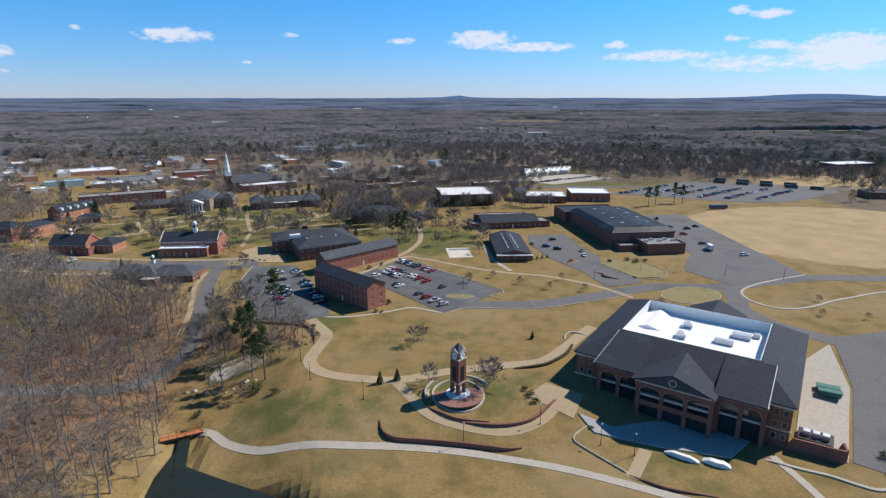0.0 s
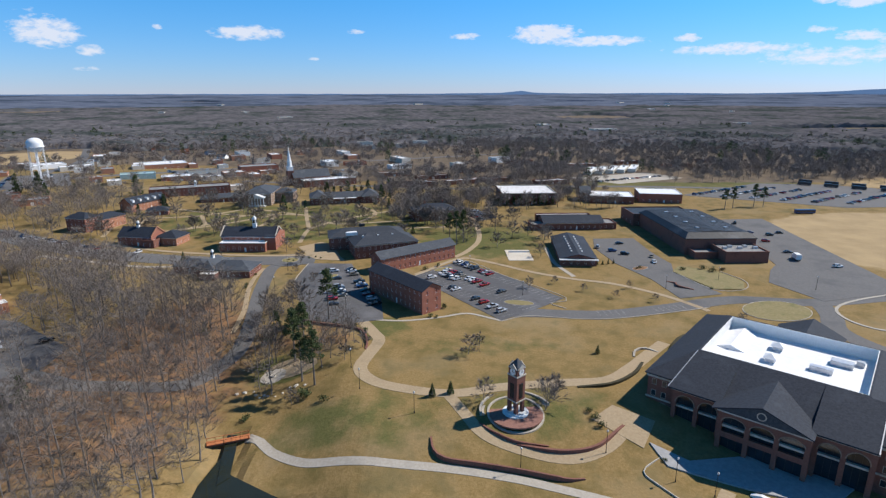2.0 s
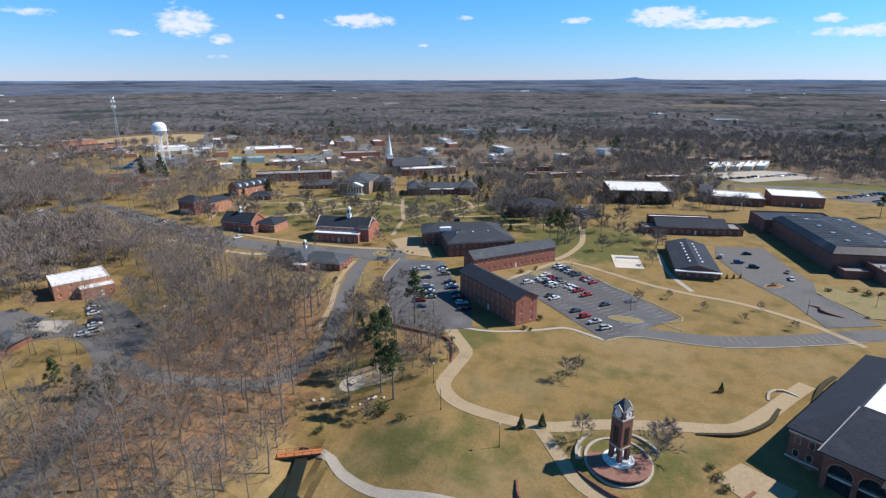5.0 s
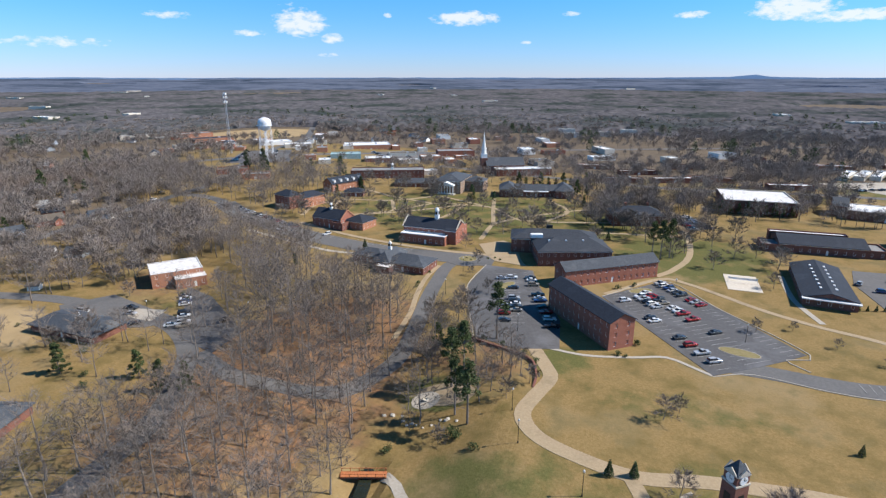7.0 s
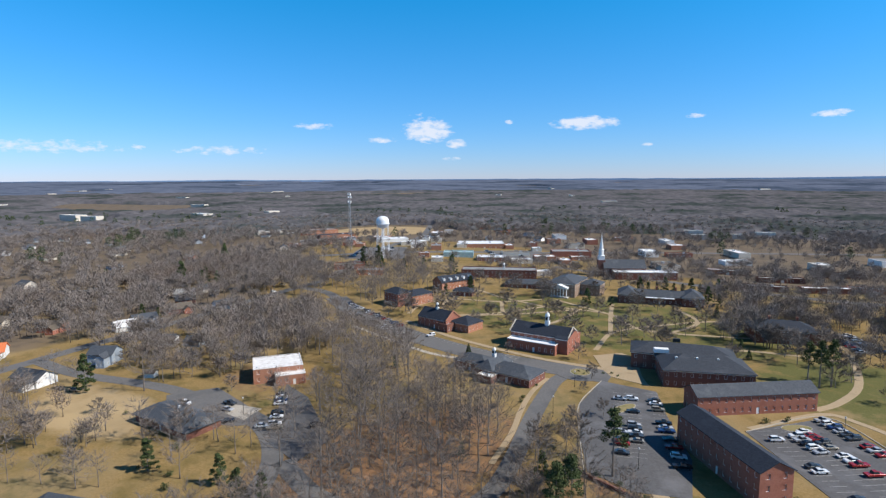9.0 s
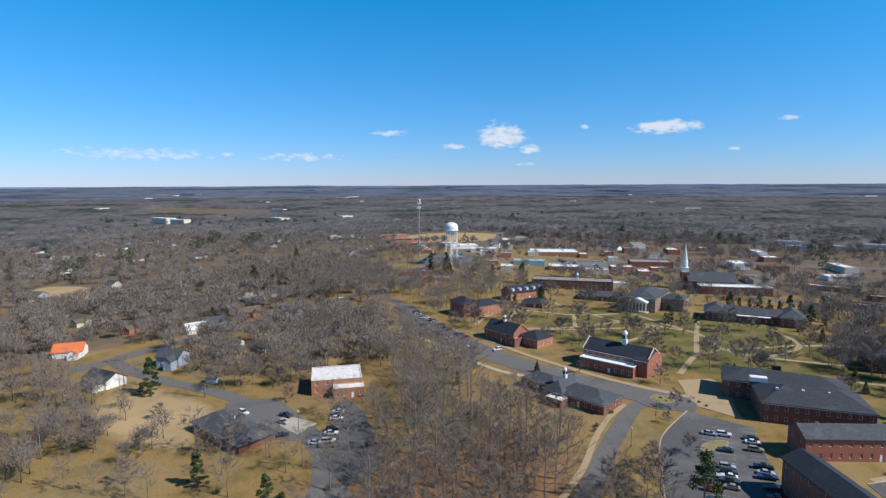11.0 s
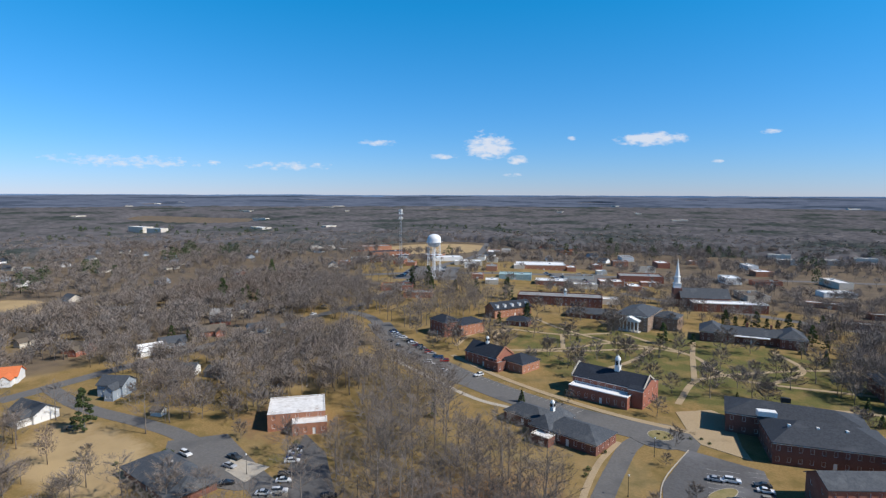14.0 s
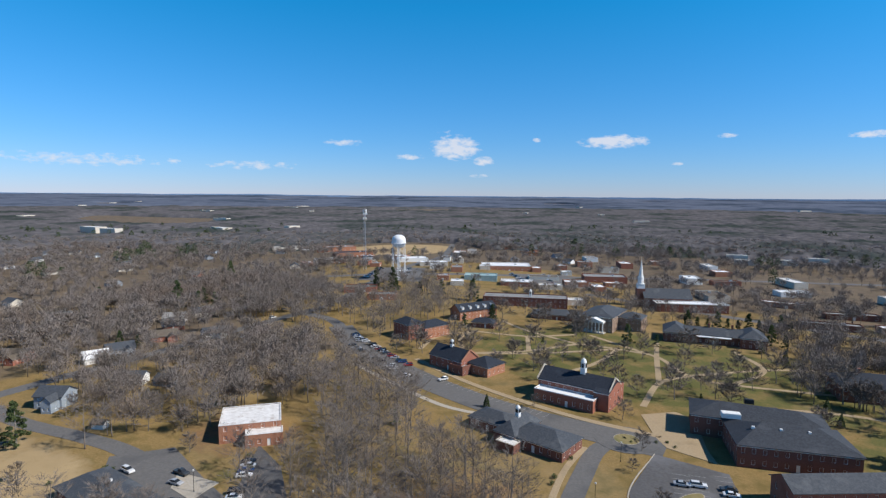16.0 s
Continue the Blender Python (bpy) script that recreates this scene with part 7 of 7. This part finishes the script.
# ---- wide woods and scattered trees, joined ----
def scatter(name, templates, spots, mat, label, category="woods"):
    """Many copies of small templates in one mesh. spots: x, y, z, scale, turn."""
    vs, fs, n = [], [], 0
    arrs = []
    for t in templates:
        v = np.array(t.v)
        f = []
        for q in t.f:
            for k in range(1, len(q) - 1):
                f.append((q[0], q[k], q[k + 1]))
        arrs.append((v, np.array(f)))
    for i, (x, y, z, s, a) in enumerate(spots):
        v, f = arrs[i % len(arrs)]
        c, sn = math.cos(a), math.sin(a)
        w = np.empty_like(v)
        w[:, 0] = (v[:, 0] * c - v[:, 1] * sn) * s + x
        w[:, 1] = (v[:, 0] * sn + v[:, 1] * c) * s + y
        w[:, 2] = v[:, 2] * s + z
        vs.append(w)
        fs.append(f + n)
        n += len(v)
    v, f = np.concatenate(vs), np.concatenate(fs)
    me = bpy.data.meshes.new(name)
    me.vertices.add(len(v))
    me.vertices.foreach_set("co", v.astype(np.float32).reshape(-1))
    me.loops.add(len(f) * 3)
    me.loops.foreach_set("vertex_index", f.astype(np.int32).reshape(-1))
    me.polygons.add(len(f))
    me.polygons.foreach_set("loop_start", np.arange(0, len(f) * 3, 3, dtype=np.int32))
    me.polygons.foreach_set("loop_total", np.full(len(f), 3, dtype=np.int32))
    me.update(calc_edges=True)
    me.materials.append(mat)
    return tagged(new(name, me), label, category, kind="stuff")


def small_bare(seed, H, n, w):
    """Light template of a leafless tree: trunk and slivers."""
    r = random.Random(seed)
    s = Shape()
    s.tube((0, 0, -0.3), (0, 0, H * 0.7), 0.16 + 0.008 * H, 0.06, 3)
    for i in range(n):
        q = Vector((r.gauss(0, 1), r.gauss(0, 1), r.gauss(0, 1))).normalized() * r.uniform(0.25, 0.95)
        b0 = Vector((q.x * H * 0.34, q.y * H * 0.34, H * 0.6 + q.z * H * 0.33))
        d = Vector((q.x + r.uniform(-0.7, 0.7), q.y + r.uniform(-0.7, 0.7), 0.5 + r.uniform(-0.5, 0.9))).normalized()
        e = b0 + d * H * r.uniform(0.09, 0.2)
        side = d.cross(Vector((r.uniform(-1, 1), r.uniform(-1, 1), r.uniform(-1, 1)))).normalized() * w
        s.face(b0 - d * H * 0.04 - side, b0 - d * H * 0.04 + side, e)
    return s


def blob_green(seed, H, n, size):
    r = random.Random(seed)
    s = Shape()
    s.tube((0, 0, -0.3), (0, 0, H * 0.6), 0.25, 0.1, 3)
    for i in range(n):
        t = r.uniform(0.15, 1.0)
        a = r.uniform(0, 6.28)
        rad = H * 0.3 * math.sin(min(1.0, 1.25 - t) * 1.6) * r.uniform(0.3, 1)
        clump(s, r, (rad * math.cos(a), rad * math.sin(a), H * t), 0.4, 0.4, 1, size)
    return s


def whole(seed, H):
    t, c = bare_tree(seed, H)
    n = len(t.v)
    t.v += c.v
    t.f += [tuple(i + n for i in f) for f in c.f]
    return t


scatter("bare_wood", [whole(i, 17 + i % 3 * 2) for i in range(5)], [(x, y, ground_z(x, y), s, tr.uniform(0, 6.28)) for x, y, s in more_trees + extra], TWIG, "leafless grey-brown hardwoods of the wood")
mid_spots = []


def try_spots(n, x0, x1, y0, y1, gap, smin, smax, test=None):
    out, k = [], 0
    while len(out) < n and k < n * 12:
        k += 1
        x, y = tr.uniform(x0, x1), tr.uniform(y0, y1)
        if test and not test(x, y):
            continue
        if not free(x, y, gap):
            continue
        out.append((x, y, ground_z(x, y), tr.uniform(smin, smax), tr.uniform(0, 6.28)))
    return out


def suburb(x, y):
    return noise.noise(Vector((x * 0.02, y * 0.02, 3.0))) > -0.3 and not (x > -330 and y < 200) and not (x > -300 and y > 325) and not math.hypot(x + 215, y - 160) < 40


mid_spots += try_spots(1150, -470, -195, 120, 430, 2, 0.5, 0.85, suburb)
mid_spots += try_spots(60, -300, -180, 110, 160, 2, 0.5, 0.8)
mid_spots += try_spots(330, -60, 130, 440, 640, 2, 0.55, 0.9)
mid_spots += try_spots(120, -260, -60, 480, 600, 2, 0.5, 0.8)
mid_spots += try_spots(240, 110, 480, 560, 720, 2, 0.5, 0.8)
mid_spots += try_spots(70, -40, 30, 380, 450, 2, 0.6, 0.8)
scatter("bare_woods", [small_bare(100 + i, 17, 200, 0.15) for i in range(5)], mid_spots, TWIGFAR, "grey-brown leafless trees among the houses")


def open_land(x, y):
    if math.hypot((x + 580) / 80, (y - 760) / 105) < 1 or math.hypot((x - 300) / 125, (y - 345) / 100) < 1:
        return False
    if -540 < x < 60 and 560 < y < 840 and noise.noise(Vector((x * 0.02, y * 0.02, 0))) < 0.15:
        return False
    return math.hypot((x - 920) / 230, (y - 1290) / 75) > 1 and math.hypot((x + 495) / 60, (y - 215) / 28) > 1


far_spots = []
k = 0
while len(far_spots) < 7500 and k < 90000:
    k += 1
    r = math.sqrt(330 ** 2 + (1150 ** 2 - 330 ** 2) * tr.random())
    a = radians(tr.uniform(36, 180))
    x, y = r * math.cos(a), 80 + r * math.sin(a)
    if (-330 < x < 430 and y < 600) or not free(x, y) or not open_land(x, y):
        continue
    if noise.noise(Vector((x * 0.008, y * 0.008, 7.0))) < -0.36 and r < 1000:
        continue
    far_spots.append((x, y, ground_z(x, y), tr.uniform(0.55, 0.9), tr.uniform(0, 6.28)))
scatter("far_bare_woods", [small_bare(200 + i, 17, 110, 0.3) for i in range(5)], far_spots, TWIGFAR, "distant leafless grey-brown woods")
town_trees = try_spots(420, -620, 120, 440, 900, 2, 0.4, 0.7, lambda x, y: math.hypot((x + 580) / 80, (y - 760) / 105) > 1 and not (-215 < x < 10 and y < 450))
scatter("town_trees", [small_bare(500 + i, 16, 130, 0.2) for i in range(4)], town_trees, TWIGFAR, "leafless street trees of the town")
ever = []
k = 0
while len(ever) < 430 and k < 20000:
    k += 1
    r = 330 + 1100 * tr.random()
    a = radians(tr.uniform(36, 180))
    x, y = r * math.cos(a), 80 + r * math.sin(a)
    if (-330 < x < 330 and y < 560) or (-560 < x < 0 and y < 520) or noise.noise(Vector((x * 0.009, y * 0.009, 1.0))) < 0.22 or not open_land(x, y) or not free(x, y, 2):
        continue
    ever.append((x, y, ground_z(x, y), tr.uniform(0.6, 1.15), tr.uniform(0, 6.28)))
scatter("evergreen_woods", [blob_green(300 + i, 16, 170, 1.3) for i in range(3)], ever, NEEDLEFAR, "dark evergreen trees scattered in the woods")
edge = [(x, y, ground_z(x, y), s, tr.uniform(0, 6.28)) for x, y, s in [(tr.uniform(250, 620), tr.uniform(575, 660), tr.uniform(0.4, 0.7)) for _ in range(90)] if free(x, y, 2)]
scatter("hedgerow_trees", [small_bare(400 + i, 16, 120, 0.1) for i in range(3)], edge, TWIGFAR, "leafless trees lining the far fields")

# ---- far canopy to the horizon ----
def soften(a, times):
    for _ in range(times):
        a = (np.roll(a, 1, 0) + a * 2 + np.roll(a, -1, 0)) / 4
        a = (np.roll(a, 1, 1) + a * 2 + np.roll(a, -1, 1)) / 4
    return a


def patches(x, y, sx, sy, seed):
    """Slow waves that part the land into woods and clearings."""
    rg = np.random.RandomState(seed)
    v = np.zeros_like(x)
    for i in range(14):
        k, a, p = rg.uniform(0.5, 2.2), rg.uniform(0, 6.28), rg.uniform(0, 6.28)
        v += np.sin(x * sx * k * math.cos(a) + y * sy * k * math.sin(a) + p) / k
    return v / 4


def wood_sheet(name, r0, r1, na, nr, crown, mat, label, seed):
    """Tree tops seen from afar: one rough sheet that dips under the ground at clearings."""
    angs = np.radians(np.linspace(30, 185, na))
    rads = r0 * (r1 / r0) ** np.linspace(0, 1, nr)
    A, RR = np.meshgrid(angs, rads)
    CX, CY = RR * np.cos(A), 100 + RR * np.sin(A)
    rg = np.random.RandomState(seed)
    rough = soften(rg.rand(nr, na) - 0.5, 1) * crown + soften(rg.rand(nr, na) - 0.5, 4) * crown * 2.2
    clear = sm(1.0, 1.3, patches(CX, CY, 0.006, 0.011, seed + 1))
    clear = np.maximum(clear, 1 - sm(0.95, 1.08, np.hypot((CX - 920) / 240, (CY - 1290) / 85)))
    clear = np.maximum(clear, oval(CX, CY, -580, 760, 110, 130, 0.15))
    clear = np.maximum(clear, oval(CX, CY, -300, 700, 260, 190, 0.15))
    CZ = heights(CX, CY) + 9.5 - 22 * clear + rough - 13 * (1 - sm(r0, r0 * 1.15, RR))
    cidx = np.arange(na * nr).reshape(nr, na)
    cf = np.stack([cidx[:-1, :-1], cidx[1:, :-1], cidx[1:, 1:], cidx[:-1, 1:]], -1).reshape(-1, 4)
    cm = bpy.data.meshes.new(name)
    cm.from_pydata(np.stack([CX, CY, CZ], -1).reshape(-1, 3).tolist(), [], cf[:, ::-1].tolist())
    cm.materials.append(mat)
    return tagged(new(name, cm), label, "woods", kind="stuff")


wood_sheet("distant_woods", 820, 2650, 820, 350, 6.5, CANOPY, "distant grey-brown and dark green woods, slightly hazed in colour", 4)
# outer ring, with the haze carried by its blue-grey colour
wood_sheet("far_distant_woods", 2500, 4900, 620, 140, 5.0, HAZEWOODS, "woods reaching to the horizon, coloured blue-grey for haze", 9)
# low hills on the horizon, painted haze blue and made to glow
HILL_GLOW = material("glowing_haze_hills", (0.075, 0.11, 0.165), (0.095, 0.13, 0.185), 0.01, 1.0, bump=0, where="World", spec=0)
# emission stands in for hazy daylight on slopes that face away from the sun
HILL_GLOW.node_tree.nodes["Principled BSDF"].inputs["Emission Color"].default_value = (0.11, 0.19, 0.34, 1)
HILL_GLOW.node_tree.nodes["Principled BSDF"].inputs["Emission Strength"].default_value = 0.75
s = Shape()
prev = None
for i in range(141):
    a = radians(40 + i)
    r = 4880
    h = 78 + 7 * noise.noise(Vector((i * 0.11, 0, 0))) + 4 * noise.noise(Vector((i * 0.6, 3, 0)))
    h += 15 * math.exp(-((i - 44.2) / 0.9) ** 2) + 9 * math.exp(-((i - 43.5) / 4) ** 2) + 34 * math.exp(-((i - 13.0) / 5) ** 2)
    cur = [(r * math.cos(a), r * math.sin(a), -20), (r * math.cos(a), r * math.sin(a), h), ((r + 60) * math.cos(a), (r + 60) * math.sin(a), h - 25)]
    if prev:
        s.face(cur[0], prev[0], prev[1], cur[1])
        s.face(cur[1], prev[1], prev[2], cur[2])
    prev = cur
tagged(part("backdrop_hills", s, HILL_GLOW), "low horizon hills, haze blue with a glow of their own", "hills", kind="structure")
